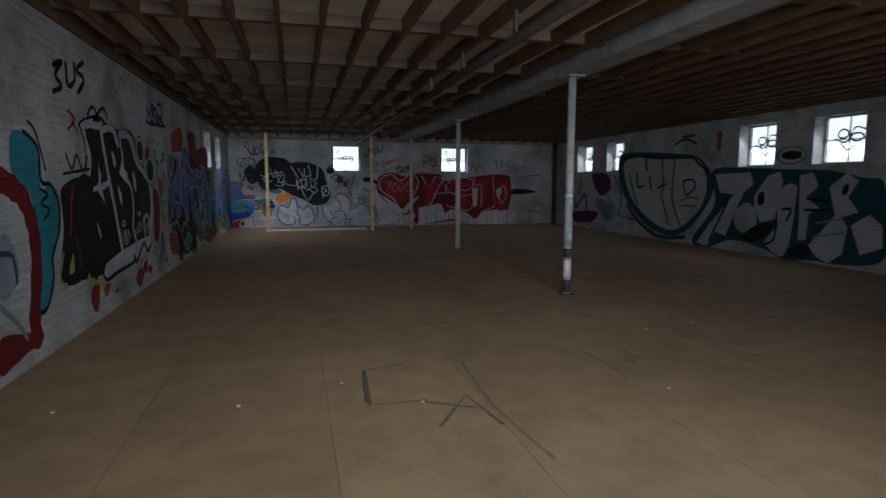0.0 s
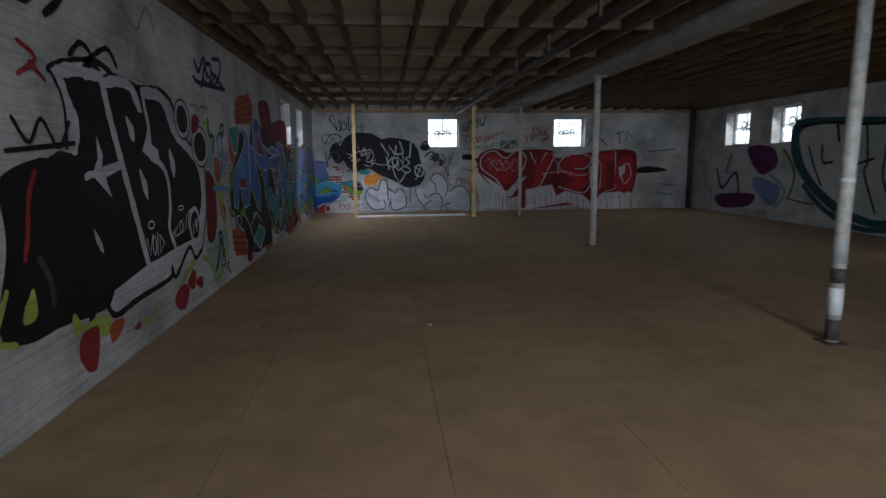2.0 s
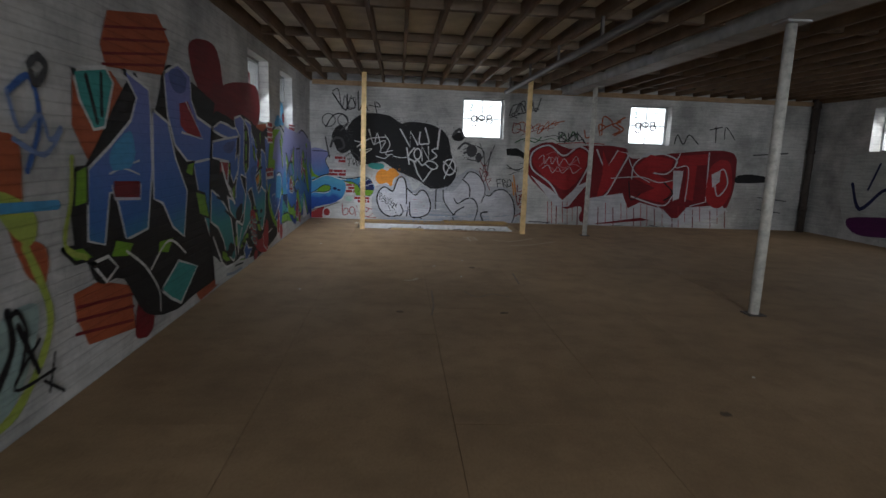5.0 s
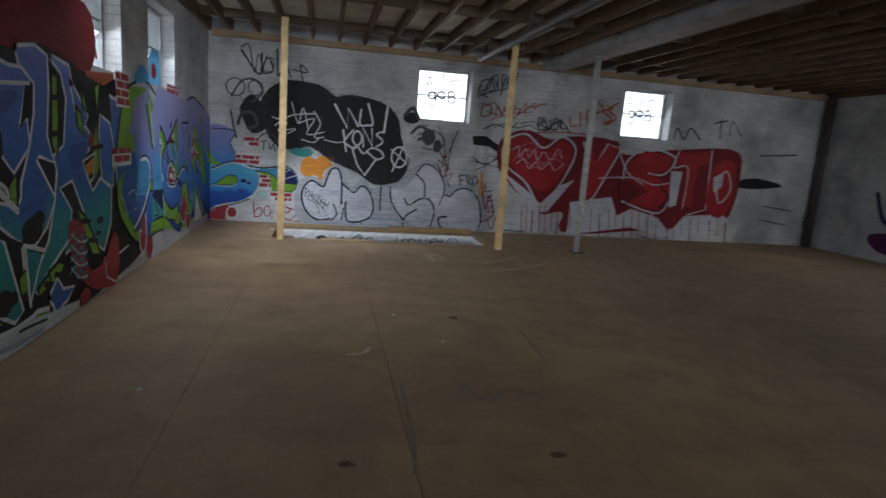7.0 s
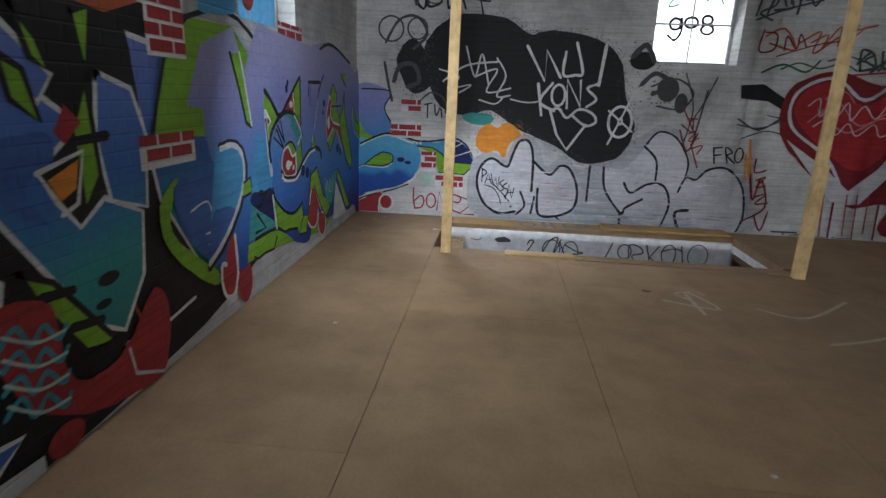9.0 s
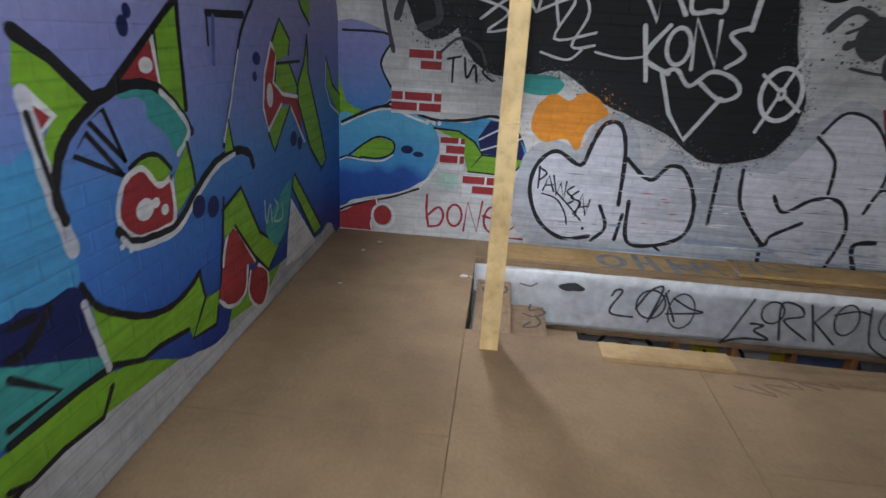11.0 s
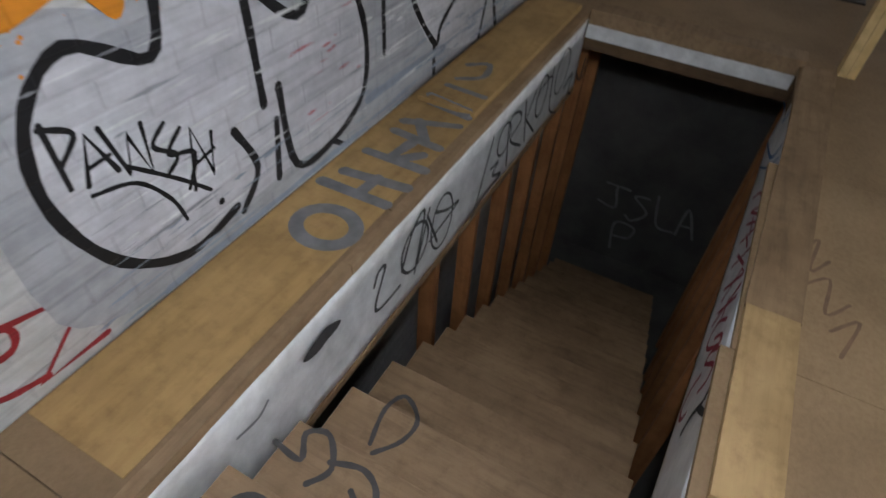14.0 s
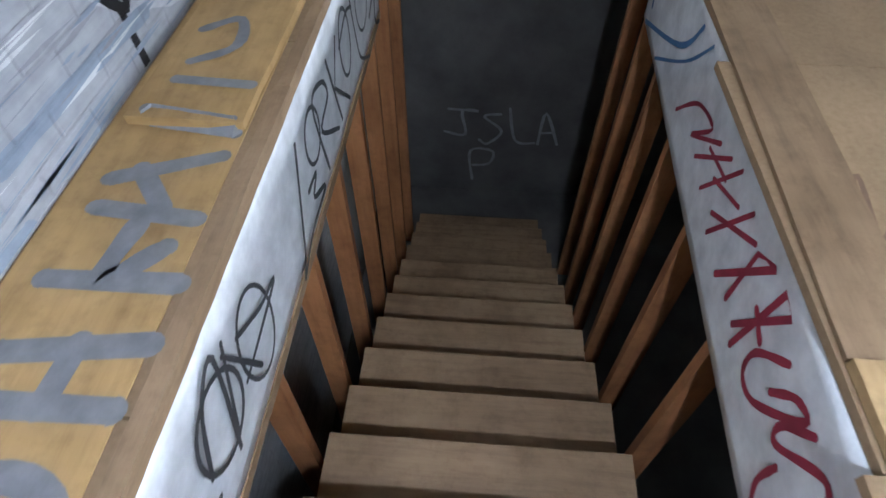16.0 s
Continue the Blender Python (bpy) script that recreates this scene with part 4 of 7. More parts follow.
fill("GREEN", [(10.36, 0.87), (10.62, 0.81), (10.53, 0.71), (10.28, 0.75)], False)
line("BLACK", 0.03, [(10.36, 0.87), (10.62, 0.81), (10.53, 0.71), (10.28, 0.75), (10.36, 0.87)], False)
fill("GREEN", [(11.05, 0.75), (11.35, 0.74), (11.23, 0.61), (11.03, 0.65)], False)
line("BLACK", 0.03, [(11.05, 0.75), (11.35, 0.74), (11.23, 0.61), (11.03, 0.65), (11.05, 0.75)], False)
fill("GREEN", [(11.91, 1.09), (12.18, 1.04), (12.28, 0.79), (12.01, 0.85)], False)
line("BLACK", 0.03, [(11.91, 1.09), (12.18, 1.04), (12.28, 0.79), (12.01, 0.85), (11.91, 1.09)], False)
fill("GREEN", [(11.75, 1.35), (11.92, 1.36), (11.85, 1.22), (11.69, 1.26)], False)
line("BLACK", 0.03, [(11.75, 1.35), (11.92, 1.36), (11.85, 1.22), (11.69, 1.26), (11.75, 1.35)], False)
fill("GREEN", [(12.49, 0.55), (12.88, 0.54), (12.77, 0.22), (12.45, 0.27)], False)
line("BLACK", 0.03, [(12.49, 0.55), (12.88, 0.54), (12.77, 0.22), (12.45, 0.27), (12.49, 0.55)], False)
fill("GREEN", [(13.27, 0.45), (13.79, 0.4), (13.55, 0.08), (13.15, 0.13)], False)
line("BLACK", 0.03, [(13.27, 0.45), (13.79, 0.4), (13.55, 0.08), (13.15, 0.13), (13.27, 0.45)], False)
line("LGREEN", 0.04, [(9.9, 1.42), (9.86, 1.18), (9.77, 0.92), (9.99, 0.81)])
fill("DRED", [(10.38, 1.26), (10.77, 1.24), (10.75, 1.12), (10.36, 1.15)], False)
line("SILVERL", 0.02, [(10.35, 1.23), (10.38, 1.14), (10.76, 1.11), (10.78, 1.21)], False)
line("SILVERL", 0.014, [(10.35, 1.38), (10.48, 1.43), (10.58, 1.37), (10.78, 1.39)])
line("SILVERL", 0.014, [(10.33, 1.31), (10.52, 1.34), (10.76, 1.29)])
line("WHITE", 0.05, [(10.07, 0.75), (10.24, 0.76), (10.35, 0.68), (10.21, 0.62), (10.07, 0.75)], False)
fill("BLACK", [(10.07, 0.75), (10.24, 0.76), (10.35, 0.68), (10.21, 0.62)], False)
line("WHITE", 0.05, [(11.08, 0.34), (11.44, 0.5), (11.88, 0.37), (11.45, 0.14), (11.24, 0.24), (11.08, 0.34)], False)
fill("TEAL", [(11.08, 0.34), (11.44, 0.5), (11.88, 0.37), (11.45, 0.14), (11.24, 0.24)], False)
line("WHITE", 0.022, [(10.5, 0.76), (10.68, 0.66), (10.82, 0.56), (11.01, 0.35), (11.02, 0.18)])
line("WHITE", 0.02, [(10.88, 0.55), (11.25, 0.72), (11.61, 0.55)])
line("WHITE", 0.022, [(12.3, 0.61), (12.39, 0.28), (12.76, 0.17)])
line("WHITE", 0.02, [(13.2, 0.93), (13.06, 0.48), (13.25, 0.13)])
line("WHITE", 0.02, [(14.21, 0.59), (14.58, 0.27), (15.15, 0.29)])
fill("LBLUE", [(10.36, 1.46), (10.65, 1.6), (10.69, 1.38), (10.39, 1.33)])
fill("LILAC", [(11.4, 2.1), (11.61, 2.15), (11.8, 2.08), (11.69, 1.96), (11.47, 1.97)])
line("RUST", 0.02, [(14.61, 0.46), (14.81, 0.05)])
line("RED", 0.016, [(14.56, 1.1), (14.79, 0.9)])
line("DGREY", 0.05, [(9.57, 1.9), (9.65, 1.95), (9.71, 1.9), (9.62, 1.81), (9.58, 1.86)])
line("BLUEP", 0.03, [(9.38, 1.75), (9.46, 1.56), (9.63, 1.65), (9.7, 1.52), (9.81, 1.59)])
line("BLUEP", 0.03, [(9.4, 1.52), (9.64, 1.44), (9.81, 1.57)])
line("BLACK", 0.03, [(9.24, 0.62), (9.31, 0.66), (9.37, 0.53), (9.3, 0.34)])
line("BLACK", 0.02, [(9.47, 0.46), (9.24, 0.27), (9.58, 0.25)])
line("BLACK", 0.02, [(9.59, 0.34), (9.52, 0.14)])
line("BLACK", 0.02, [(9.48, 0.22), (9.65, 0.09)])

mural("blue_letter_mural", "large blue and teal wildstyle letters with white edges on black", "west")
fill("DRED", [(12.58, 1.99), (14.31, 2.25), (14.26, 1.79), (13.98, 1.79), (13.67, 1.83), (13.43, 1.87), (13.04, 1.88), (12.47, 1.74)], False)
fill("BLACK", [(12.44, 1.73), (12.88, 1.84), (13.21, 1.81), (13.51, 1.89), (13.98, 1.84), (14.26, 1.78), (14.68, 1.8), (14.79, 1.44), (14.8, 0.89), (14.65, 0.51), (14.52, 0.28), (14.31, 0.29), (14.04, 0.61), (13.85, 0.59), (13.77, 0.38), (13.6, 0.25), (13.47, 0.14), (13.29, 0.17), (13.09, 0.15), (12.85, 0.16), (12.29, 0.42)])
fill("RUST", [(14.26, 1.8), (14.87, 1.84), (14.86, 1.79), (14.63, 1.72), (14.29, 1.76)], False)
line("WHITE", 0.05, [(12.48, 1.68), (12.73, 1.75), (12.99, 1.73), (13.19, 1.7), (13.44, 1.71), (13.41, 1.64), (13, 1.61), (12.71, 1.64), (12.48, 1.68)], False)
fill("LETTER", [(12.48, 1.68), (12.73, 1.75), (12.99, 1.73), (13.19, 1.7), (13.44, 1.71), (13.41, 1.64), (13, 1.61), (12.71, 1.64)], False)
line("WHITE", 0.05, [(12.46, 1.54), (12.79, 1.57), (13.35, 1.61), (13.25, 1.35), (13.35, 1.4), (13.37, 1.25), (13.17, 1.1), (13.07, 1.19), (13.06, 1.32), (12.96, 1.33), (12.67, 1.38), (12.44, 1.4), (12.46, 1.54)], False)
fill("LETTER", [(12.46, 1.54), (12.79, 1.57), (13.35, 1.61), (13.25, 1.35), (13.35, 1.4), (13.37, 1.25), (13.17, 1.1), (13.07, 1.19), (13.06, 1.32), (12.96, 1.33), (12.67, 1.38), (12.44, 1.4)], False)
line("WHITE", 0.05, [(13.27, 1.82), (13.5, 1.86), (13.65, 1.82), (13.65, 1.63), (13.6, 1.31), (13.68, 1.14), (13.49, 1.19), (13.44, 1.15), (13.68, 0.89), (13.55, 0.72), (13.37, 0.62), (13.16, 0.69), (12.98, 0.81), (12.91, 0.94), (13.19, 0.87), (13.25, 0.93), (13.26, 1.02), (13.37, 1.21), (13.46, 1.44), (13.48, 1.64), (13.3, 1.74), (13.27, 1.82)], False)
fill("LETTER", [(13.27, 1.82), (13.5, 1.86), (13.65, 1.82), (13.65, 1.63), (13.6, 1.31), (13.68, 1.14), (13.49, 1.19), (13.44, 1.15), (13.68, 0.89), (13.55, 0.72), (13.37, 0.62), (13.16, 0.69), (12.98, 0.81), (12.91, 0.94), (13.19, 0.87), (13.25, 0.93), (13.26, 1.02), (13.37, 1.21), (13.46, 1.44), (13.48, 1.64), (13.3, 1.74)], False)
line("WHITE", 0.05, [(13.7, 1.83), (13.98, 1.79), (14.01, 1.7), (14.05, 1.49), (14.3, 1.33), (14.36, 1.27), (14.15, 1.13), (14.23, 0.99), (14.34, 0.87), (14.5, 0.96), (14.74, 0.86), (14.7, 0.58), (14.53, 0.37), (14.37, 0.46), (14.16, 0.74), (13.97, 1), (13.75, 0.95), (13.93, 0.77), (13.88, 0.58), (13.52, 0.41), (13.37, 0.3), (13.31, 0.36), (13.57, 0.6), (13.69, 0.87), (13.74, 1.07), (13.7, 1.17), (13.86, 1.24), (13.93, 1.57), (13.86, 1.74), (13.7, 1.83)], False)
fill("LETTER", [(13.7, 1.83), (13.98, 1.79), (14.01, 1.7), (14.05, 1.49), (14.3, 1.33), (14.36, 1.27), (14.15, 1.13), (14.23, 0.99), (14.34, 0.87), (14.5, 0.96), (14.74, 0.86), (14.7, 0.58), (14.53, 0.37), (14.37, 0.46), (14.16, 0.74), (13.97, 1), (13.75, 0.95), (13.93, 0.77), (13.88, 0.58), (13.52, 0.41), (13.37, 0.3), (13.31, 0.36), (13.57, 0.6), (13.69, 0.87), (13.74, 1.07), (13.7, 1.17), (13.86, 1.24), (13.93, 1.57), (13.86, 1.74)], False)
line("WHITE", 0.05, [(12.38, 1.05), (12.61, 0.96), (12.83, 0.84), (13.01, 0.69), (13.18, 0.23), (13.09, 0.2), (12.82, 0.34), (12.73, 0.5), (12.56, 0.66), (12.33, 0.75), (12.38, 1.05)], False)
fill("LETTER", [(12.38, 1.05), (12.61, 0.96), (12.83, 0.84), (13.01, 0.69), (13.18, 0.23), (13.09, 0.2), (12.82, 0.34), (12.73, 0.5), (12.56, 0.66), (12.33, 0.75)], False)
line("WHITE", 0.05, [(13.23, 0.63), (13.48, 0.56), (13.39, 0.45), (13.28, 0.26), (13.25, 0.39), (13.23, 0.63)], False)
fill("LETTER", [(13.23, 0.63), (13.48, 0.56), (13.39, 0.45), (13.28, 0.26), (13.25, 0.39)], False)
line("WHITE", 0.05, [(14.54, 1.47), (14.74, 1.41), (14.82, 1.21), (14.78, 0.89), (14.55, 0.96), (14.5, 1.22), (14.54, 1.47)], False)
fill("LETTER", [(14.54, 1.47), (14.74, 1.41), (14.82, 1.21), (14.78, 0.89), (14.55, 0.96), (14.5, 1.22)], False)
line("WHITE", 0.05, [(14, 1.69), (14.14, 1.58), (14.28, 1.46), (14.21, 1.38), (14.08, 1.49), (14, 1.69)], False)
fill("LETTER", [(14, 1.69), (14.14, 1.58), (14.28, 1.46), (14.21, 1.38), (14.08, 1.49)], False)
fill("LILAC", [(12.86, 1.53), (13.24, 1.57), (13.19, 1.48), (13.06, 1.43), (12.82, 1.46)])
fill("BLUE", [(13.43, 1.1), (13.57, 0.98), (13.53, 0.81), (13.35, 0.8), (13.18, 0.83), (13.35, 0.93)])
fill("BLUE", [(13.92, 1.21), (14.21, 1.26), (14.24, 1.16), (14.09, 1.07), (14.18, 0.93), (14.02, 1.01)])
fill("GREEN", [(13.71, 1.73), (13.79, 1.7), (13.79, 1.42), (13.75, 1.17), (13.67, 1.25), (13.69, 1.53)], False)
line("BLACK", 0.028, [(13.71, 1.73), (13.79, 1.7), (13.79, 1.42), (13.75, 1.17), (13.67, 1.25), (13.69, 1.53), (13.71, 1.73)], False)
fill("GREEN", [(14.43, 1.7), (14.54, 1.72), (14.47, 1.4), (14.49, 1.07), (14.38, 0.95), (14.36, 1.26), (14.47, 1.47)], False)
line("BLACK", 0.028, [(14.43, 1.7), (14.54, 1.72), (14.47, 1.4), (14.49, 1.07), (14.38, 0.95), (14.36, 1.26), (14.47, 1.47), (14.43, 1.7)], False)
fill("GREEN", [(14.01, 0.79), (14.16, 0.71), (14.46, 0.35), (14.28, 0.37), (14.09, 0.63)], False)
line("BLACK", 0.028, [(14.01, 0.79), (14.16, 0.71), (14.46, 0.35), (14.28, 0.37), (14.09, 0.63), (14.01, 0.79)], False)
fill("GREEN", [(12.96, 1.32), (13.05, 1.32), (13.05, 1.21), (13.01, 1.17), (12.96, 1.2)], False)
line("BLACK", 0.028, [(12.96, 1.32), (13.05, 1.32), (13.05, 1.21), (13.01, 1.17), (12.96, 1.2), (12.96, 1.32)], False)
fill("GREEN", [(13.1, 1.02), (13.2, 1.08), (13.19, 0.89), (13.11, 0.9)], False)
line("BLACK", 0.028, [(13.1, 1.02), (13.2, 1.08), (13.19, 0.89), (13.11, 0.9), (13.1, 1.02)], False)
fill("GREEN", [(13.38, 0.32), (13.62, 0.43), (13.7, 0.34), (13.4, 0.26)], False)
line("BLACK", 0.028, [(13.38, 0.32), (13.62, 0.43), (13.7, 0.34), (13.4, 0.26), (13.38, 0.32)], False)
fill("GREEN", [(13.53, 0.4), (13.7, 0.44), (13.78, 0.39), (13.6, 0.25)], False)
line("BLACK", 0.028, [(13.53, 0.4), (13.7, 0.44), (13.78, 0.39), (13.6, 0.25), (13.53, 0.4)], False)
fill("GREEN", [(13.15, 0.45), (13.26, 0.49), (13.28, 0.34), (13.17, 0.33)], False)
line("BLACK", 0.028, [(13.15, 0.45), (13.26, 0.49), (13.28, 0.34), (13.17, 0.33), (13.15, 0.45)], False)
fill("GREEN", [(14.06, 1.53), (14.16, 1.48), (14.21, 1.3), (14.09, 1.38)], False)
line("BLACK", 0.028, [(14.06, 1.53), (14.16, 1.48), (14.21, 1.3), (14.09, 1.38), (14.06, 1.53)], False)
fill("GREEN", [(12.66, 0.4), (12.82, 0.34), (12.96, 0.22), (12.8, 0.22), (12.65, 0.29)], False)
line("BLACK", 0.028, [(12.66, 0.4), (12.82, 0.34), (12.96, 0.22), (12.8, 0.22), (12.65, 0.29), (12.66, 0.4)], False)
fill("GREEN", [(14.14, 1.7), (14.24, 1.59), (14.28, 1.48), (14.2, 1.52)], False)
line("BLACK", 0.028, [(14.14, 1.7), (14.24, 1.59), (14.28, 1.48), (14.2, 1.52), (14.14, 1.7)], False)
line("BLACK", 0.04, [(13.69, 1.56), (13.8, 1.57)], False)
line("BLACK", 0.04, [(13.67, 1.32), (13.79, 1.33)], False)
line("BLACK", 0.04, [(14.41, 1.5), (14.59, 1.52)], False)
line("BLACK", 0.04, [(14.38, 1.22), (14.55, 1.23)], False)
line("BLACK", 0.04, [(14.09, 0.67), (14.25, 0.65)], False)
line("BLACK", 0.04, [(14.22, 0.5), (14.39, 0.47)], False)
line("BLACK", 0.04, [(13.48, 0.33), (13.59, 0.3)], False)
line("BLACK", 0.04, [(13.63, 0.36), (13.75, 0.33)], False)
line("BLACK", 0.04, [(12.95, 1.26), (13.02, 1.27)], False)
fill("RED", [(12.67, 1.34), (12.95, 1.33), (12.94, 1.21), (12.91, 1.12), (12.79, 1.27), (12.65, 1.22)], False)
line("WHITE", 0.035, [(12.67, 1.36), (12.97, 1.34), (12.93, 1.11), (12.85, 1.14), (12.74, 1.27)], False)
line("WHITE", 0.045, [(12.73, 1.31), (12.85, 1.14), (13.03, 0.97), (13.18, 0.86)])
line("WHITE", 0.03, [(12.85, 1.12), (13.06, 1.01), (13.09, 0.95)])
fill("RED", [(14.33, 1.36), (14.41, 1.29), (14.31, 1.21), (14.26, 1.26)], False)
fill("ORANGE", [(14.2, 1.09), (14.37, 1.15), (14.34, 1.04), (14.25, 1)], False)
line("WHITE", 0.02, [(14.15, 1.12), (14.4, 1.18), (14.34, 0.98), (14.25, 0.95)], False)
oval("BLACK", 13.345, 0.715, 0.135, 0.085, 0)
oval("BLACK", 13.435, 0.78, 0.085, 0.05, 0)
oval("BLACK", 13.26, 0.655, 0.06, 0.035, 0)
oval("BLACK", 14.46, 0.63, 0.07, 0.03, 0)
oval("BLACK", 14.41, 0.53, 0.05, 0.02, 0)
oval("BLACK", 12.975, 0.34, 0.095, 0.08, 0)
oval("BLACK", 12.875, 0.315, 0.055, 0.045, 0)
oval("BLACK", 13.075, 0.345, 0.055, 0.045, 0)
line("BLACK", 0.03, [(12.53, 0.98), (12.74, 0.93), (12.84, 0.93), (12.91, 0.92)])
line("WHITE", 0.03, [(12.9, 0.94), (12.94, 0.89), (12.97, 0.81)])
line("BLACK", 0.03, [(12.8, 0.81), (13.02, 0.72), (13.47, 0.55)])
line("WHITE", 0.028, [(13.23, 0.64), (13.48, 0.56)], False)
line("WHITE", 0.03, [(13.24, 0.61), (13.26, 0.38), (13.27, 0.24)])
line("WHITE", 0.035, [(12.37, 0.57), (12.64, 0.25), (12.79, 0.17), (13.09, 0.15), (13.29, 0.16), (13.35, 0.18), (13.53, 0.15)], False)
fill("RED", [(13.86, 0.68), (14.12, 0.64), (14.17, 0.32), (14.35, 0.24), (14.54, 0.29), (14.77, 0.48), (14.88, 0.33), (14.79, 0.02), (14.5, 0.04), (14.21, 0.12), (13.94, 0.33)])
line("SILVERL", 0.018, [(14.54, 0.26), (14.57, 0.12), (14.79, 0.02)], False)
oval("RED", 14.11, 0.075, 0.1, 0.065, 0)
line("TEALB", 0.022, [(13.88, 0.56), (13.96, 0.61), (14.01, 0.52), (14.08, 0.57), (14.14, 0.49), (14.19, 0.53)])
line("MINT", 0.014, [(13.9, 0.6), (14.04, 0.52), (14.18, 0.51)])
line("TEALB", 0.022, [(13.88, 0.48), (13.96, 0.52), (14, 0.43), (14.07, 0.48), (14.13, 0.4), (14.18, 0.44)])
line("MINT", 0.014, [(13.89, 0.52), (14.03, 0.43), (14.17, 0.42)])
line("TEALB", 0.022, [(13.87, 0.4), (13.95, 0.43), (13.99, 0.34), (14.06, 0.39), (14.13, 0.31), (14.17, 0.34)])
line("MINT", 0.014, [(13.88, 0.43), (14.02, 0.34), (14.16, 0.33)])
line("TEALB", 0.022, [(13.86, 0.31), (13.94, 0.35), (13.98, 0.25), (14.05, 0.3), (14.12, 0.21), (14.16, 0.25)])
line("MINT", 0.014, [(13.88, 0.35), (14.01, 0.25), (14.15, 0.23)])
line("WHITE", 0.05, [(13.53, 0.23), (13.65, 0.32), (13.73, 0.22), (13.91, 0.2), (13.78, 0.14), (13.71, 0.13), (13.62, 0.03), (13.59, 0.15), (13.53, 0.23)], False)
fill("BLUE", [(13.53, 0.23), (13.65, 0.32), (13.73, 0.22), (13.91, 0.2), (13.78, 0.14), (13.71, 0.13), (13.62, 0.03), (13.59, 0.15)], False)
line("BLACK", 0.04, [(13.53, 0.15), (13.58, 0.01), (13.48, 0.01)])
fill("PALE", [(12.34, 0.39), (12.64, 0.24), (12.79, 0.16), (13.09, 0.14), (13.31, 0.15), (13.52, 0.12), (13.99, 0.08), (13.99, 0.01), (13.57, 0.01), (13.06, 0.01), (12.61, 0.03), (12.38, 0.07)], False)
line("BLACK", 0.02, [(13.12, 0.12), (13.28, 0.11), (13.47, 0.09)])
line("BLUEGREY", 0.03, [(12.78, 0.09), (13.07, 0.05), (13.41, 0.04)])

mural("blue_green_mural", "blue and green wildstyle lettering sprayed on white brick", "west")
fill("FADE", [(15.2, 1.34), (15.39, 1.66), (15.79, 1.78), (16.26, 1.46), (16.53, 1.14), (17.17, 1.23), (17.05, 1.65), (17.81, 1.85), (19.029, 1.51), (19.029, 0.69), (16.07, 0.79), (15.48, 0.99), (15.37, 1.17)])
fill("GREEN", [(14.87, 1.2), (15.05, 1.64), (15.3, 1.78), (15.79, 1.79), (15.39, 1.66), (15.2, 1.34), (15.37, 1.32), (15.37, 1.17)], False)
line("BLACK", 0.03, [(14.87, 1.2), (15.07, 1.64), (15.3, 1.79), (15.87, 1.84), (16.83, 1.39), (17.17, 1.6), (17.81, 1.85), (18.61, 1.72)])
fill("GREEN", [(15.79, 1.78), (16.53, 1.3), (16.84, 1), (16.43, 1.14), (15.93, 1.55)], False)
fill("GREEN", [(14.88, 0.86), (15.06, 0.98), (14.97, 0.7), (15.45, 0.33), (15.32, 0.31), (14.93, 0.62)])
fill("BLUE", [(15.01, 0.93), (15.36, 0.98), (15.62, 0.91), (15.99, 0.98), (16.07, 0.76), (15.74, 0.47), (15.52, 0.36), (15.15, 0.6)])
line("WHITE", 0.02, [(15.62, 0.91), (15.99, 0.99), (16.1, 0.76), (15.74, 0.47), (15.48, 0.32)])
line("WHITE", 0.012, [(15.16, 0.78), (15.35, 0.8), (15.4, 0.65)])
line("WHITE", 0.012, [(15.31, 0.62), (15.6, 0.6), (15.33, 0.55), (15.6, 0.5)])
fill("LBLUE", [(15.4, 1.83), (15.47, 1.95), (15.66, 2.01), (15.83, 1.95), (15.8, 1.86)])
bricks(14.76, 1.05, 15.25, 1.21)
bricks(14.89, 1.57, 15.23, 1.88)
bricks(16.53, 1.52, 17.05, 1.91)
oval("RED", 15.78, 0.175, 0.11, 0.145, 0)
oval("RED", 16.025, 1.99, 0.095, 0.08, 0)
fill("GREEN", [(16.06, 0.3), (16.52, 0.62), (16.84, 0.34), (17.87, 0.23), (17.59, 0.1)], False)
fill("FADE", [(16.12, 1.8), (16.38, 1.83), (17.07, 1.8), (18.05, 1.75), (18.72, 1.62), (19.029, 1.52), (19.029, 0.01), (18.76, 0.14), (18.48, 0.13), (18, 0.18), (17.28, 0.23), (17.11, 0.12), (16.81, 0.18), (16.36, 0.39), (15.91, 0.34), (15.79, 0.26), (15.57, 0.45), (15.7, 1.11)])
fill("GREEN", [(15.735, 1.633), (15.858, 1.644), (15.906, 1.502), (15.987, 1.188), (15.915, 1.217), (15.835, 1.427)], False)
line("BLACK", 0.03, [(15.735, 1.633), (15.835, 1.427), (15.915, 1.217), (15.987, 1.188)], False)
line("WHITE", 0.02, [(15.864, 1.645), (15.912, 1.502), (15.996, 1.198)], False)
fill("LBLUE", [(15.468, 1.053), (15.564, 1.101), (15.707, 1.097), (15.815, 1.036), (15.854, 0.898), (15.784, 0.764), (15.649, 0.616), (15.474, 0.528), (15.319, 0.442)])
fill("BLUE", [(15.381, 0.696), (15.523, 0.733), (15.693, 0.686), (15.618, 0.597), (15.468, 0.5), (15.321, 0.451)])
line("BLACK", 0.045, [(15.53, 1.097), (15.709, 1.106), (15.844, 1.034), (15.873, 0.871), (15.779, 0.716), (15.632, 0.575), (15.472, 0.476), (15.312, 0.412)])
line("WHITE", 0.035, [(15.538, 1.083), (15.705, 1.091), (15.821, 1.024), (15.84, 0.88), (15.756, 0.733), (15.613, 0.599), (15.463, 0.502), (15.318, 0.437)])
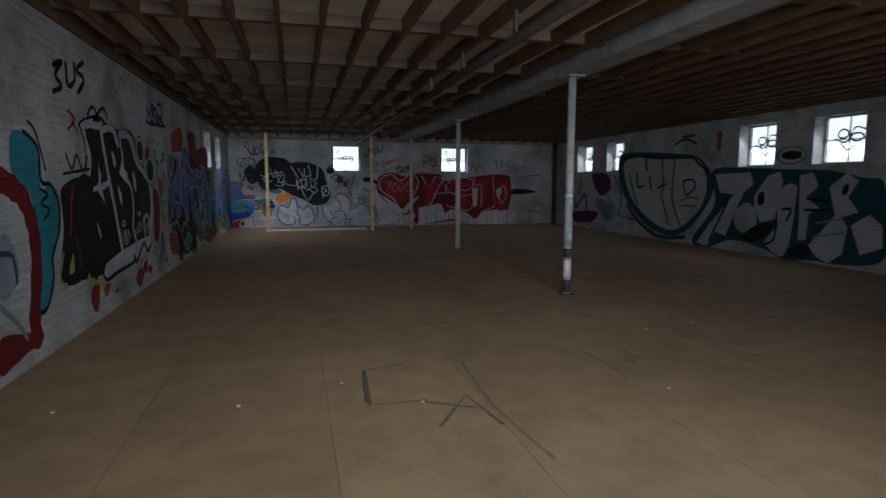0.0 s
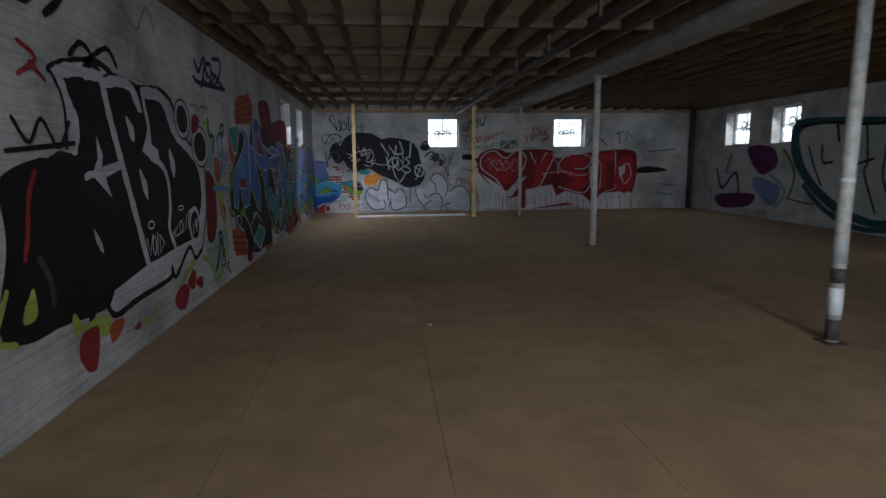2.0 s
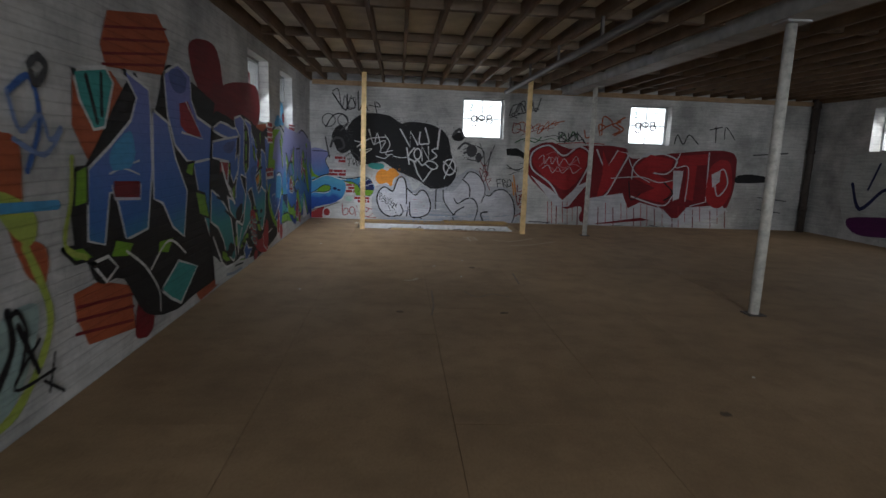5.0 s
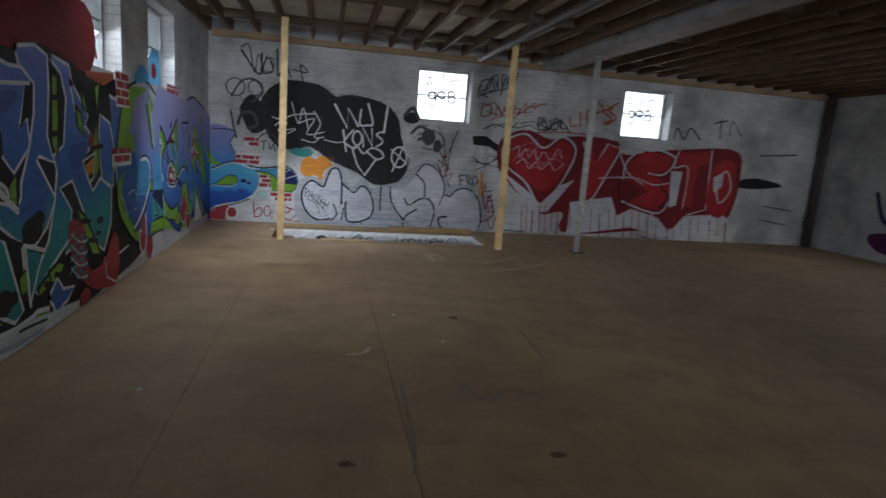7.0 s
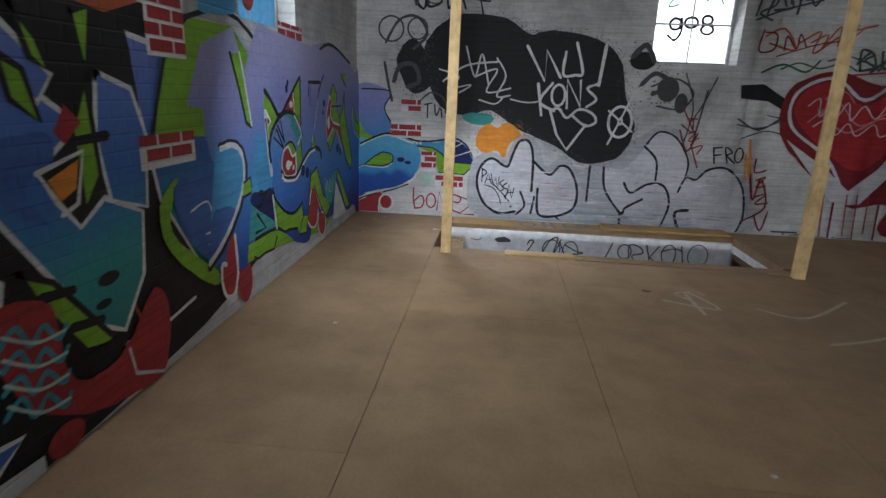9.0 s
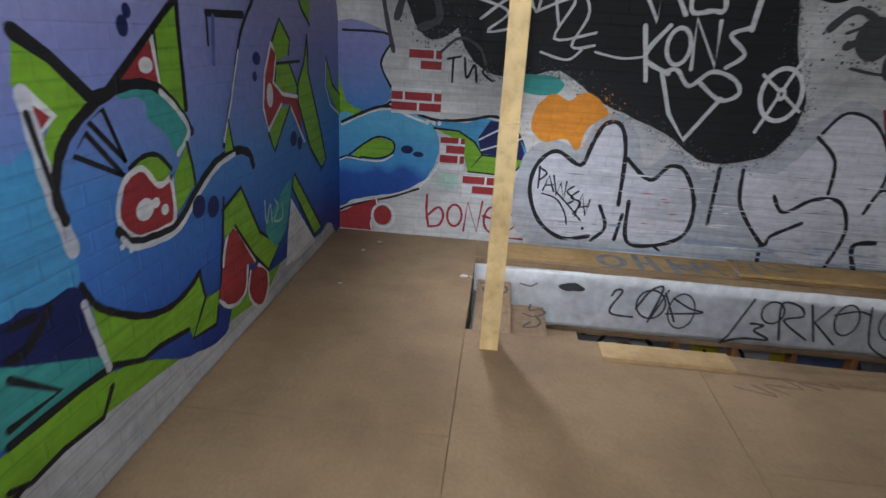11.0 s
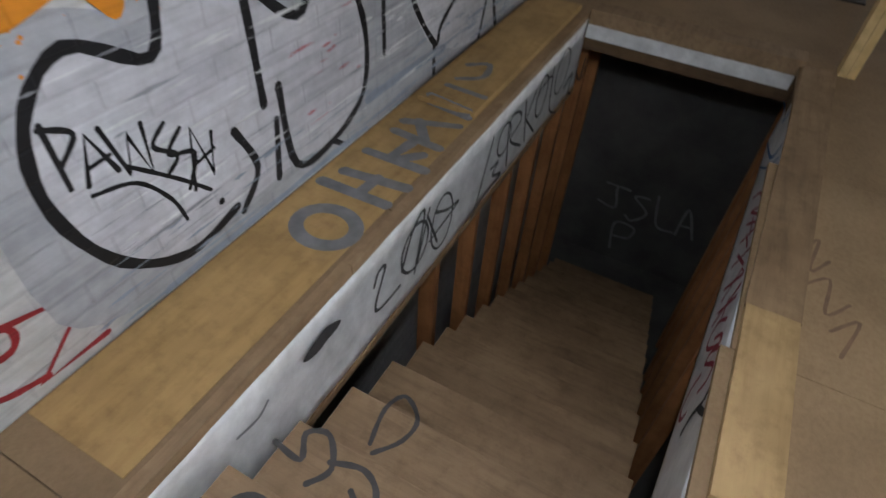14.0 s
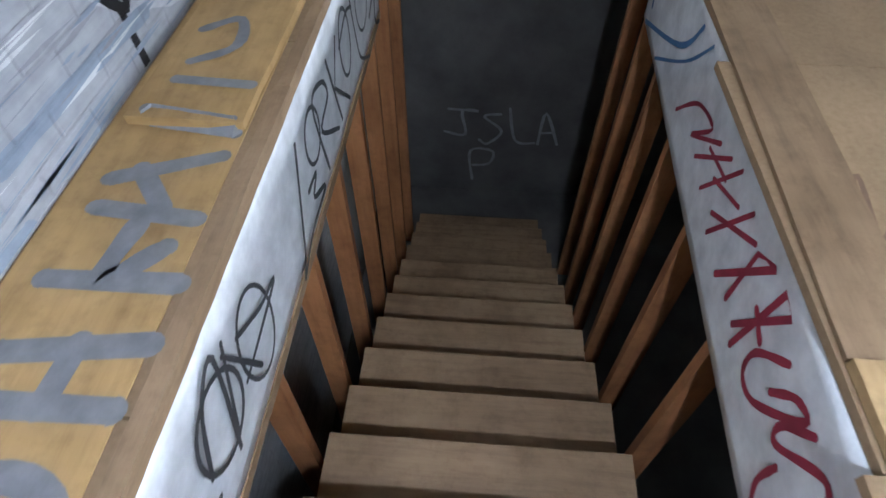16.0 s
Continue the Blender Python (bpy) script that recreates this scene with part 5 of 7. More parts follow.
fill("GREEN", [(15.831, 0.838), (15.932, 0.859), (15.951, 0.755), (15.794, 0.742)], False)
line("BLACK", 0.02, [(15.831, 0.838), (15.932, 0.859), (15.951, 0.755), (15.794, 0.742)], False)
fill("RED", [(15.602, 0.527), (15.656, 0.523), (15.668, 0.315), (15.651, 0.239), (15.603, 0.159), (15.506, 0.172), (15.463, 0.269), (15.475, 0.375), (15.524, 0.367), (15.527, 0.433)])
line("WHITE", 0.03, [(15.657, 0.527), (15.674, 0.312), (15.659, 0.234), (15.607, 0.149), (15.504, 0.164), (15.453, 0.272), (15.468, 0.379), (15.518, 0.371)])
fill("LBLUE", [(16.044, 1.11), (16.152, 1.113), (16.24, 1.117), (16.298, 0.852), (16.288, 0.725), (16.16, 0.732), (16.054, 0.744), (15.944, 0.745)])
fill("NAVY", [(15.942, 0.738), (16.053, 0.74), (16.158, 0.728), (16.293, 0.717), (16.342, 0.521), (16.345, 0.454), (16.154, 0.555), (15.924, 0.673)])
fill("TEAL", [(15.924, 0.673), (16.154, 0.555), (16.33, 0.468), (16.358, 0.419), (16.144, 0.431), (16.041, 0.423), (15.857, 0.427)], False)
fill("GREEN", [(15.851, 0.407), (16.077, 0.414), (16.229, 0.411), (16.382, 0.404), (16.354, 0.347), (16.295, 0.27), (16.129, 0.285), (16.003, 0.276), (15.819, 0.29)], False)
fill("LBLUE", [(16.148, 1.1), (16.238, 1.121), (16.267, 0.996), (16.294, 0.857), (16.289, 0.728), (16.16, 0.735), (16.055, 0.747)])
fill("NAVY", [(16.053, 0.74), (16.158, 0.728), (16.293, 0.717), (16.342, 0.521), (16.345, 0.454), (16.154, 0.555), (16.021, 0.62)])
fill("TEAL", [(16.021, 0.62), (16.154, 0.555), (16.33, 0.468), (16.358, 0.419), (16.144, 0.431), (16.041, 0.423), (15.969, 0.426)], False)
line("BLACK", 0.025, [(15.979, 0.462), (16.156, 0.461), (16.013, 0.589)], False)
fill("GREEN", [(15.965, 0.411), (16.077, 0.414), (16.229, 0.411), (16.382, 0.404), (16.354, 0.347), (16.295, 0.27), (16.129, 0.285), (16.003, 0.276), (15.937, 0.304)], False)
line("BLACK", 0.028, [(15.967, 0.419), (16.079, 0.42), (16.231, 0.418), (16.387, 0.405)], False)
line("BLACK", 0.022, [(16.356, 0.342), (16.294, 0.264), (16.127, 0.28), (16.001, 0.271), (15.935, 0.298)], False)
line("BLACK", 0.03, [(16.178, 0.71), (16.079, 0.639), (16.026, 0.64)])
line("BLACK", 0.025, [(16.047, 0.719), (16.125, 0.711)])
fill("GREEN", [(16.232, 1.416), (16.321, 1.356), (16.47, 1.22), (16.349, 1.158), (16.308, 1.119), (16.272, 1.034), (16.238, 1.124), (16.282, 1.168), (16.317, 1.207), (16.289, 1.232), (16.23, 1.282), (16.2, 1.295)], False)
line("BLACK", 0.04, [(16.233, 1.42), (16.339, 1.355), (16.468, 1.241), (16.534, 1.246)], False)
line("BLACK", 0.02, [(16.469, 1.217), (16.343, 1.154), (16.304, 1.112), (16.271, 1.03)], False)
fill("RED", [(16.244, 1.267), (16.309, 1.208), (16.237, 1.161)], False)
line("WHITE", 0.028, [(16.233, 1.279), (16.317, 1.207), (16.235, 1.154), (16.233, 1.279)], False)
line("SILVERL", 0.05, [(16.228, 1.273), (16.244, 1.131), (16.261, 1.006), (16.298, 0.835)])
line("BLACK", 0.02, [(16.229, 1.225), (16.252, 1.104), (16.274, 0.991)], False)
fill("GREEN", [(16.814, 1.44), (16.973, 1.527), (16.968, 1.415), (16.97, 1.299), (16.968, 1.157), (16.948, 1.139), (16.871, 1.178), (16.813, 1.231), (16.811, 1.342)], False)
line("BLACK", 0.026, [(16.973, 1.527), (16.968, 1.415), (16.97, 1.299), (16.967, 1.153)], False)
line("BLACK", 0.02, [(16.814, 1.44), (16.811, 1.342), (16.814, 1.235), (16.871, 1.176)], False)
fill("RED", [(16.795, 1.41), (16.808, 1.251), (16.593, 1.278)], False)
line("WHITE", 0.024, [(16.796, 1.417), (16.816, 1.244), (16.582, 1.275), (16.796, 1.417)], False)
oval("WHITE", 16.749, 1.318, 0.039, 0.026, 0)
line("BLACK", 0.03, [(16.535, 1.251), (16.621, 1.306), (16.885, 1.483), (16.952, 1.525)], False)
fill("TEAL", [(16.574, 1.243), (16.651, 1.259), (16.788, 1.237), (16.902, 1.154), (16.97, 1.069), (16.871, 1.005), (16.811, 1.093), (16.717, 1.157), (16.712, 1.204)])
line("BLACK", 0.035, [(16.29, 0.925), (16.274, 1.01), (16.316, 1.11), (16.397, 1.182), (16.515, 1.237), (16.652, 1.264), (16.799, 1.242), (16.921, 1.152), (16.989, 1.066)])
line("WHITE", 0.022, [(16.813, 1.228), (16.897, 1.165), (16.97, 1.071), (16.881, 0.999)])
line("BLACK", 0.02, [(16.561, 0.991), (16.36, 1.093), (16.422, 1.146), (16.55, 1.003)], False)
line("BLACK", 0.02, [(16.577, 1.037), (16.507, 1.205), (16.44, 1.176), (16.577, 1.037)], False)
fill("GREEN", [(16.601, 1.006), (16.672, 1.027), (16.75, 1.016), (16.817, 0.96), (16.739, 0.918), (16.662, 0.983)])
line("BLACK", 0.018, [(16.593, 1.008), (16.673, 1.031), (16.754, 1.019), (16.824, 0.958)])
fill("GREEN", [(16.946, 1.03), (16.969, 0.943), (16.973, 0.863), (16.832, 0.782), (16.84, 0.927)], False)
line("BLACK", 0.018, [(16.946, 1.03), (16.969, 0.943), (16.978, 0.862)], False)
fill("RED", [(16.528, 0.907), (16.555, 0.965), (16.619, 0.991), (16.668, 0.982), (16.738, 0.914), (16.817, 0.924), (16.811, 0.773), (16.711, 0.761), (16.585, 0.777), (16.524, 0.833), (16.511, 0.884)])
line("WHITE", 0.022, [(16.818, 0.928), (16.811, 0.773), (16.71, 0.757), (16.584, 0.773), (16.518, 0.831), (16.507, 0.891), (16.55, 0.966), (16.619, 0.995), (16.669, 0.986), (16.738, 0.916), (16.818, 0.928)])
oval("WHITE", 16.643, 0.855, 0.050, 0.038, 0)
oval("WHITE", 16.706, 0.861, 0.025, 0.019, 0)
oval("WHITE", 16.756, 0.822, 0.023, 0.020, 0)
line("BLACK", 0.04, [(16.497, 0.823), (16.557, 0.763), (16.69, 0.741), (16.824, 0.744), (17.0, 0.845), (17.15, 0.91), (17.335, 0.928), (17.474, 0.891), (17.514, 0.823)])
line("WHITE", 0.022, [(16.507, 0.796), (16.56, 0.748), (16.689, 0.724), (16.836, 0.727), (17.014, 0.827), (17.166, 0.892), (17.327, 0.914)])
oval("WHITE", 16.501, 0.771, 0.013, 0.011, 0)
oval("WHITE", 16.541, 0.744, 0.011, 0.009, 0)
oval("NAVY", 16.985, 0.767, 0.050, 0.047, 0)
oval("NAVY", 17.098, 0.734, 0.050, 0.047, 0)
oval("NAVY", 18.074, 0.860, 0.053, 0.044, 0)
oval("NAVY", 18.172, 0.817, 0.038, 0.040, 0)
oval("NAVY", 16.651, 1.437, 0.029, 0.032, 0)
oval("NAVY", 16.680, 1.481, 0.022, 0.023, 0)
oval("NAVY", 17.623, 1.312, 0.044, 0.030, 0)
oval("NAVY", 17.591, 1.232, 0.025, 0.023, 0)
fill("GREEN", [(16.319, 0.659), (16.399, 0.591), (16.553, 0.498), (16.718, 0.455), (16.861, 0.473), (16.933, 0.505), (16.954, 0.38), (16.838, 0.25), (16.815, 0.307), (16.62, 0.341), (16.518, 0.343), (16.358, 0.419), (16.342, 0.521)], False)
line("BLACK", 0.026, [(16.301, 0.722), (16.336, 0.649), (16.399, 0.591), (16.553, 0.496), (16.717, 0.453), (16.861, 0.471), (16.937, 0.503)])
line("BLACK", 0.022, [(16.357, 0.417), (16.518, 0.341), (16.619, 0.339), (16.814, 0.302)], False)
fill("GREEN", [(16.962, 0.373), (17.087, 0.353), (17.03, 0.214), (16.846, 0.245)], False)
line("BLACK", 0.02, [(16.933, 0.505), (16.962, 0.373), (16.837, 0.247), (17.03, 0.211), (17.092, 0.354)], False)
line("SILVERL", 0.028, [(16.297, 0.666), (16.322, 0.542), (16.351, 0.413)])
line("BLACK", 0.018, [(17.19, 0.746), (17.144, 0.552), (17.098, 0.359)])
fill("RED", [(17.173, 0.537), (17.26, 0.594), (17.452, 0.351), (17.374, 0.352), (17.338, 0.246), (17.271, 0.216), (17.158, 0.241), (17.088, 0.303), (17.136, 0.448)])
line("WHITE", 0.02, [(17.136, 0.448), (17.173, 0.537), (17.261, 0.599), (17.458, 0.348)])
line("WHITE", 0.02, [(17.374, 0.352), (17.337, 0.24), (17.252, 0.213), (17.152, 0.238), (17.078, 0.302)])
fill("RED", [(17.492, 0.304), (17.578, 0.253), (17.592, 0.148), (17.516, 0.083), (17.417, 0.13), (17.377, 0.213), (17.406, 0.308)])
line("WHITE", 0.018, [(17.493, 0.31), (17.592, 0.247), (17.606, 0.142), (17.521, 0.07), (17.416, 0.124), (17.365, 0.218), (17.4, 0.311)])
fill("GREEN", [(17.185, 0.691), (17.361, 0.749), (17.424, 0.655), (17.539, 0.472), (17.783, 0.324), (17.613, 0.239), (17.457, 0.38), (17.277, 0.594), (17.166, 0.558)], False)
line("BLACK", 0.02, [(17.17, 0.696), (17.361, 0.752), (17.424, 0.655), (17.539, 0.472), (17.79, 0.318), (17.619, 0.229), (17.456, 0.374), (17.276, 0.589)], False)
fill("TEAL", [(17.994, 0.636), (17.893, 0.388), (17.743, 0.331), (17.608, 0.456), (17.724, 0.539)])
line("MINT", 0.012, [(17.617, 0.616), (17.627, 0.49), (17.685, 0.581), (17.7, 0.476)])
line("MINT", 0.012, [(17.747, 0.589), (17.787, 0.537), (17.731, 0.473), (17.841, 0.455), (17.852, 0.534)])
fill("WHITE", [(17.99, 0.53), (18.401, 0.122), (18.076, 0.125), (17.872, 0.151), (17.91, 0.313)], False)
bricks(18.10, 0.12, 18.10, 0.12)
bricks(18.34, 0.08, 18.34, 0.08)
fill("GREEN", [(18.059, 0.655), (18.527, 0.182), (18.383, 0.177), (18.113, 0.461), (18.015, 0.584)], False)
line("BLACK", 0.018, [(18.015, 0.584), (18.06, 0.658), (18.539, 0.178), (18.382, 0.173), (18.015, 0.584)], False)
fill("RED", [(17.784, 1.368), (17.864, 1.327), (17.808, 1.191), (17.929, 1.125), (18.164, 1.088), (18.232, 0.834), (18.044, 1.054), (17.899, 1.075), (17.719, 0.967), (17.672, 1.079), (17.71, 1.238)], False)
line("WHITE", 0.02, [(17.799, 1.379), (17.864, 1.327), (17.808, 1.191), (17.929, 1.122), (18.164, 1.085)], False)
line("WHITE", 0.02, [(17.799, 1.379), (17.703, 1.238), (17.666, 1.08), (17.718, 0.961), (17.906, 1.071)], False)
oval("WHITE", 17.757, 1.131, 0.042, 0.060, 0)
fill("GREEN", [(17.923, 1.489), (18.061, 1.394), (18.035, 1.323), (17.873, 1.285), (17.815, 1.389)], False)
line("BLACK", 0.018, [(17.815, 1.389), (17.924, 1.495), (18.061, 1.394), (18.035, 1.32)], False)
fill("GREEN", [(17.857, 1.277), (18.045, 1.27), (18.144, 1.153), (18.14, 1.113), (17.946, 1.129), (17.83, 1.19)], False)
line("BLACK", 0.018, [(17.83, 1.19), (17.858, 1.28), (18.204, 1.279)], False)
line("BLACK", 0.016, [(18.045, 1.27), (18.153, 1.152), (18.148, 1.103)], False)
fill("GREEN", [(18.341, 1.409), (18.34, 1.203), (18.526, 0.895), (18.661, 0.629), (18.56, 0.599), (18.348, 0.762), (18.161, 1.057), (18.173, 1.166), (18.278, 1.27)], False)
line("BLACK", 0.022, [(18.342, 1.418), (18.35, 1.203), (18.537, 0.894), (18.673, 0.618), (18.558, 0.572)], False)
line("BLACK", 0.018, [(18.341, 1.409), (18.278, 1.27), (18.173, 1.166), (18.161, 1.057), (18.348, 0.762), (18.559, 0.588)], False)
fill("GREEN", [(17.897, 1.06), (18.026, 1.046), (17.906, 0.949), (17.775, 0.85), (17.716, 0.947)], False)
line("BLACK", 0.018, [(18.026, 1.046), (17.906, 0.949), (17.782, 0.839), (17.715, 0.945)], False)
line("WHITE", 0.016, [(18.043, 1.038), (18.25, 0.814)], False)
fill("GREEN", [(18.708, 1.272), (18.847, 1.101), (19.029, 1.021), (19.029, 0.887), (19.001, 0.888), (18.816, 1.021), (18.721, 1.11)], False)
line("WHITE", 0.016, [(18.706, 1.254), (18.684, 1.113), (18.787, 0.975), (19.029, 0.877)], False)
line("BLACK", 0.02, [(18.709, 1.289), (18.847, 1.101), (19.029, 1.021), (19.029, 0.883)], False)
fill("GREEN", [(18.24, 1.6), (18.4, 1.61), (18.387, 1.481), (18.245, 1.566)], False)
line("BLACK", 0.018, [(18.222, 1.599), (18.253, 1.561), (18.397, 1.475)], False)
line("BLACK", 0.022, [(17.607, 1.564), (17.457, 1.418), (17.357, 1.21), (17.28, 1.075), (17.225, 0.968)])
line("WHITE", 0.014, [(17.424, 1.349), (17.323, 1.142), (17.233, 0.986)], False)
fill("GREEN", [(17.284, 1.07), (17.314, 0.937), (17.23, 0.937)], False)
line("BLACK", 0.014, [(17.284, 1.07), (17.314, 0.934)], False)
line("BLACK", 0.03, [(17.17, 1.494), (17.493, 1.498)], False)
line("BLACK", 0.018, [(17.17, 1.494), (17.165, 1.379)], False)
line("LILAC", 0.03, [(17.22, 1.479), (17.197, 1.31)], False)
bricks(16.36, 0.14, 16.36, 0.14)
bricks(16.47, 0.15, 16.47, 0.15)
bricks(16.61, 0.15, 16.61, 0.15)
bricks(16.79, 0.20, 16.79, 0.20)

mural("corner_creature_mural", "blue painted form curling round the corner with green leaf shapes", "north")
fill("FADE2", [(-2.599, 1.5), (-2.2, 1.45), (-2.27, 1.25), (-2.19, 1.02), (-2.47, 0.9), (-2.599, 0.95)])
line("BLACK", 0.016, [(-2.54, 1.46), (-2.2, 1.44), (-2.27, 1.25), (-2.18, 1.01), (-2.47, 0.89), (-2.55, 0.89)])
fill("GREEN", [(-2.585, 1.19), (-2.52, 0.98), (-2.41, 0.92), (-2.52, 0.88), (-2.599, 0.93)])
fill("CREAT", [(-2.59, 0.83), (-2.43, 0.89), (-2.29, 0.94), (-2.17, 0.95), (-2.05, 0.92), (-1.92, 0.88), (-1.85, 0.8), (-1.83, 0.69), (-1.86, 0.55), (-1.96, 0.41), (-2.16, 0.32), (-2.42, 0.26), (-2.599, 0.16), (-2.599, 0.04)])
line("WHITE", 0.018, [(-2.55, 0.81), (-2.44, 0.87), (-2.3, 0.93), (-2.17, 0.94), (-2.05, 0.9), (-1.92, 0.86)])
line("BLACK", 0.022, [(-2.55, 0.83), (-2.43, 0.89), (-2.29, 0.95), (-2.17, 0.96), (-2.03, 0.93), (-1.88, 0.89), (-1.75, 0.89), (-1.6, 0.91), (-1.47, 0.94), (-1.37, 0.92), (-1.27, 0.84), (-1.18, 0.65)])
line("WHITE", 0.012, [(-1.81, 0.73), (-1.82, 0.59), (-1.87, 0.49), (-1.96, 0.39)])
line("BLACK", 0.016, [(-1.97, 0.37), (-2.17, 0.29), (-2.42, 0.22), (-2.592, 0.14), (-2.599, 0.01)])
fill("LBLUE", [(-1.88, 0.88), (-1.67, 0.88), (-1.5, 0.92), (-1.39, 0.9), (-1.28, 0.84), (-1.19, 0.65), (-1.51, 0.66), (-1.58, 0.75), (-1.69, 0.81), (-1.86, 0.82)])
fill("NAVY", [(-1.47, 0.91), (-1.37, 0.9), (-1.26, 0.82), (-1.19, 0.65), (-1.52, 0.67), (-1.55, 0.78)], False)
line("WHITE", 0.012, [(-1.53, 0.69), (-1.23, 0.8)], False)
line("WHITE", 0.012, [(-1.54, 0.77), (-1.35, 0.88)], False)
fill("GREEN", [(-1.87, 0.83), (-1.69, 0.82), (-1.58, 0.75), (-1.51, 0.66), (-1.19, 0.64), (-1.3, 0.52), (-1.61, 0.53), (-1.64, 0.63), (-1.69, 0.75), (-1.78, 0.79)], False)
line("BLACK", 0.014, [(-1.87, 0.83), (-1.69, 0.82), (-1.57, 0.75), (-1.51, 0.66), (-1.61, 0.53), (-1.3, 0.52), (-1.18, 0.65)], False)
line("BLACK", 0.014, [(-1.51, 0.66), (-1.19, 0.65)], False)
fill("GREEN", [(-2.47, 0.59), (-2.36, 0.7), (-2.27, 0.73), (-2.17, 0.7), (-2.17, 0.63), (-2.27, 0.59), (-2.38, 0.58)])
line("BLACK", 0.014, [(-2.5, 0.59), (-2.36, 0.7), (-2.27, 0.74), (-2.17, 0.71), (-2.17, 0.63), (-2.27, 0.58), (-2.41, 0.58)])
line("WHITE", 0.012, [(-2.599, 0.53), (-2.52, 0.57), (-2.41, 0.56), (-2.26, 0.56), (-2.17, 0.61)])
line("BLACK", 0.012, [(-2.599, 0.54), (-2.52, 0.58), (-2.41, 0.57)])
oval("NAVY", -2.065, 0.66, 0.045, 0.03, 0)
oval("NAVY", -1.98, 0.63, 0.04, 0.02, 0)
oval("WHITE", -1.925, 0.865, 0.015, 0.015, 0)
oval("WHITE", -1.875, 0.865, 0.015, 0.015, 0)
oval("WHITE", -1.835, 0.865, 0.015, 0.015, 0)
bricks(-2.19, 0.92, -1.83, 1.1)
bricks(-1.83, 0.95, -1.58, 1.02)
bricks(-1.82, 0.53, -1.64, 0.77)
bricks(-1.64, 0.34, -1.31, 0.5)
bricks(-2.07, 1.22, -1.84, 1.37)
fill("RED", [(-2.599, 0.08), (-2.56, 0.15), (-2.43, 0.21), (-2.29, 0.26), (-2.28, 0.19), (-2.34, 0.08), (-2.32, 0.01), (-2.599, 0.01)])
line("WHITE", 0.012, [(-2.29, 0.26), (-2.28, 0.18), (-2.33, 0.08), (-2.32, 0.01)])
oval("RED", -2.24, 0.14, 0.07, 0.08, 0)
oval("WHITE", -2.235, 0.135, 0.085, 0.095, 0.02)
fill("MINT", [(-1.84, 0.47), (-1.77, 0.51), (-1.67, 0.47), (-1.7, 0.39), (-1.81, 0.41)])

mural("red_tag", "red spray painted tag reading BONEZ", "north")
line("RED", 0.018, [(-1.9, 0.33), (-1.9, 0.2), (-1.88, 0.08)])
line("RED", 0.018, [(-1.89, 0.17), (-1.81, 0.24), (-1.77, 0.18), (-1.8, 0.1), (-1.88, 0.08)])
oval("RED", -1.685, 0.185, 0.055, 0.085, 0.018)
line("RED", 0.018, [(-1.61, 0.07), (-1.59, 0.3), (-1.51, 0.07), (-1.48, 0.31)], False)
line("RED", 0.018, [(-1.47, 0.2), (-1.35, 0.18), (-1.33, 0.24), (-1.42, 0.27), (-1.46, 0.18), (-1.43, 0.09), (-1.32, 0.05)])
line("RED", 0.018, [(-1.34, 0.25), (-1.15, 0.2), (-1.34, 0.04), (-1.16, 0.04)], False)

mural("silver_throwup", "silver bubble letters outlined in black along the stair", "north")
fill("HALO", [(-1.26, 0.41), (-1.19, 0.71), (-1.01, 0.81), (-0.82, 0.77), (-0.72, 0.99), (-0.59, 1.02), (-0.44, 0.9), (-0.34, 0.67), (-0.15, 0.8), (0.05, 0.65), (0.25, 0.8), (0.72, 1.08), (0.89, 1.2), (1.14, 1.12), (1.32, 0.83), (1.55, 0.82), (1.8, 0.77), (2.01, 0.41), (2.04, 0.01), (0.96, 0.01), (-0.47, 0.01), (-1.16, 0.07)])
fill("SILVERL", [(-1.14, 0.42), (-1.1, 0.62), (-0.98, 0.72), (-0.79, 0.65), (-0.73, 0.83), (-0.65, 0.94), (-0.54, 0.91), (-0.49, 0.73), (-0.31, 0.58), (-0.14, 0.69), (-0.01, 0.6), (0.05, 0.36), (-0.01, 0.17), (-0.19, 0.08), (-0.39, 0.1), (-0.68, 0.09), (-0.87, 0.08), (-1.05, 0.22)])
fill("SILVERL", [(0.32, 0.67), (0.54, 0.68), (0.77, 0.95), (0.89, 1.11), (1.11, 1.05), (1.25, 0.82), (1.26, 0.63), (1.39, 0.61), (1.57, 0.74), (1.8, 0.69), (1.95, 0.36), (1.93, 0.01), (1.05, 0.01), (0.57, 0.15), (0.38, 0.39)])
line("BLACK", 0.03, [(-0.67, 0.11), (-0.87, 0.08), (-1.05, 0.2), (-1.14, 0.42), (-1.11, 0.62), (-0.98, 0.73), (-0.8, 0.64), (-0.74, 0.79), (-0.67, 0.94), (-0.56, 0.94), (-0.5, 0.75), (-0.49, 0.37)])
line("BLACK", 0.03, [(-0.48, 0.71), (-0.3, 0.57), (-0.18, 0.68), (-0.06, 0.64), (0.04, 0.41), (0.01, 0.18), (-0.19, 0.08), (-0.39, 0.1), (-0.42, 0.4)])
line("BLACK", 0.026, [(-0.62, 0.35), (-0.56, 0.19), (-0.65, 0.08)])
line("BLACK", 0.026, [(-0.48, 0.1), (-0.45, 0.3)])
line("BLACK", 0.026, [(-0.19, 0.08), (-0.11, 0.01)])
line("BLACK", 0.026, [(0.16, 0.69), (0.16, 0.27)])
line("BLACK", 0.028, [(0.32, 0.69), (0.36, 0.43), (0.57, 0.16), (0.62, 0.23), (0.8, 0.34)])
line("BLACK", 0.03, [(0.56, 0.16), (0.57, 0.01)])
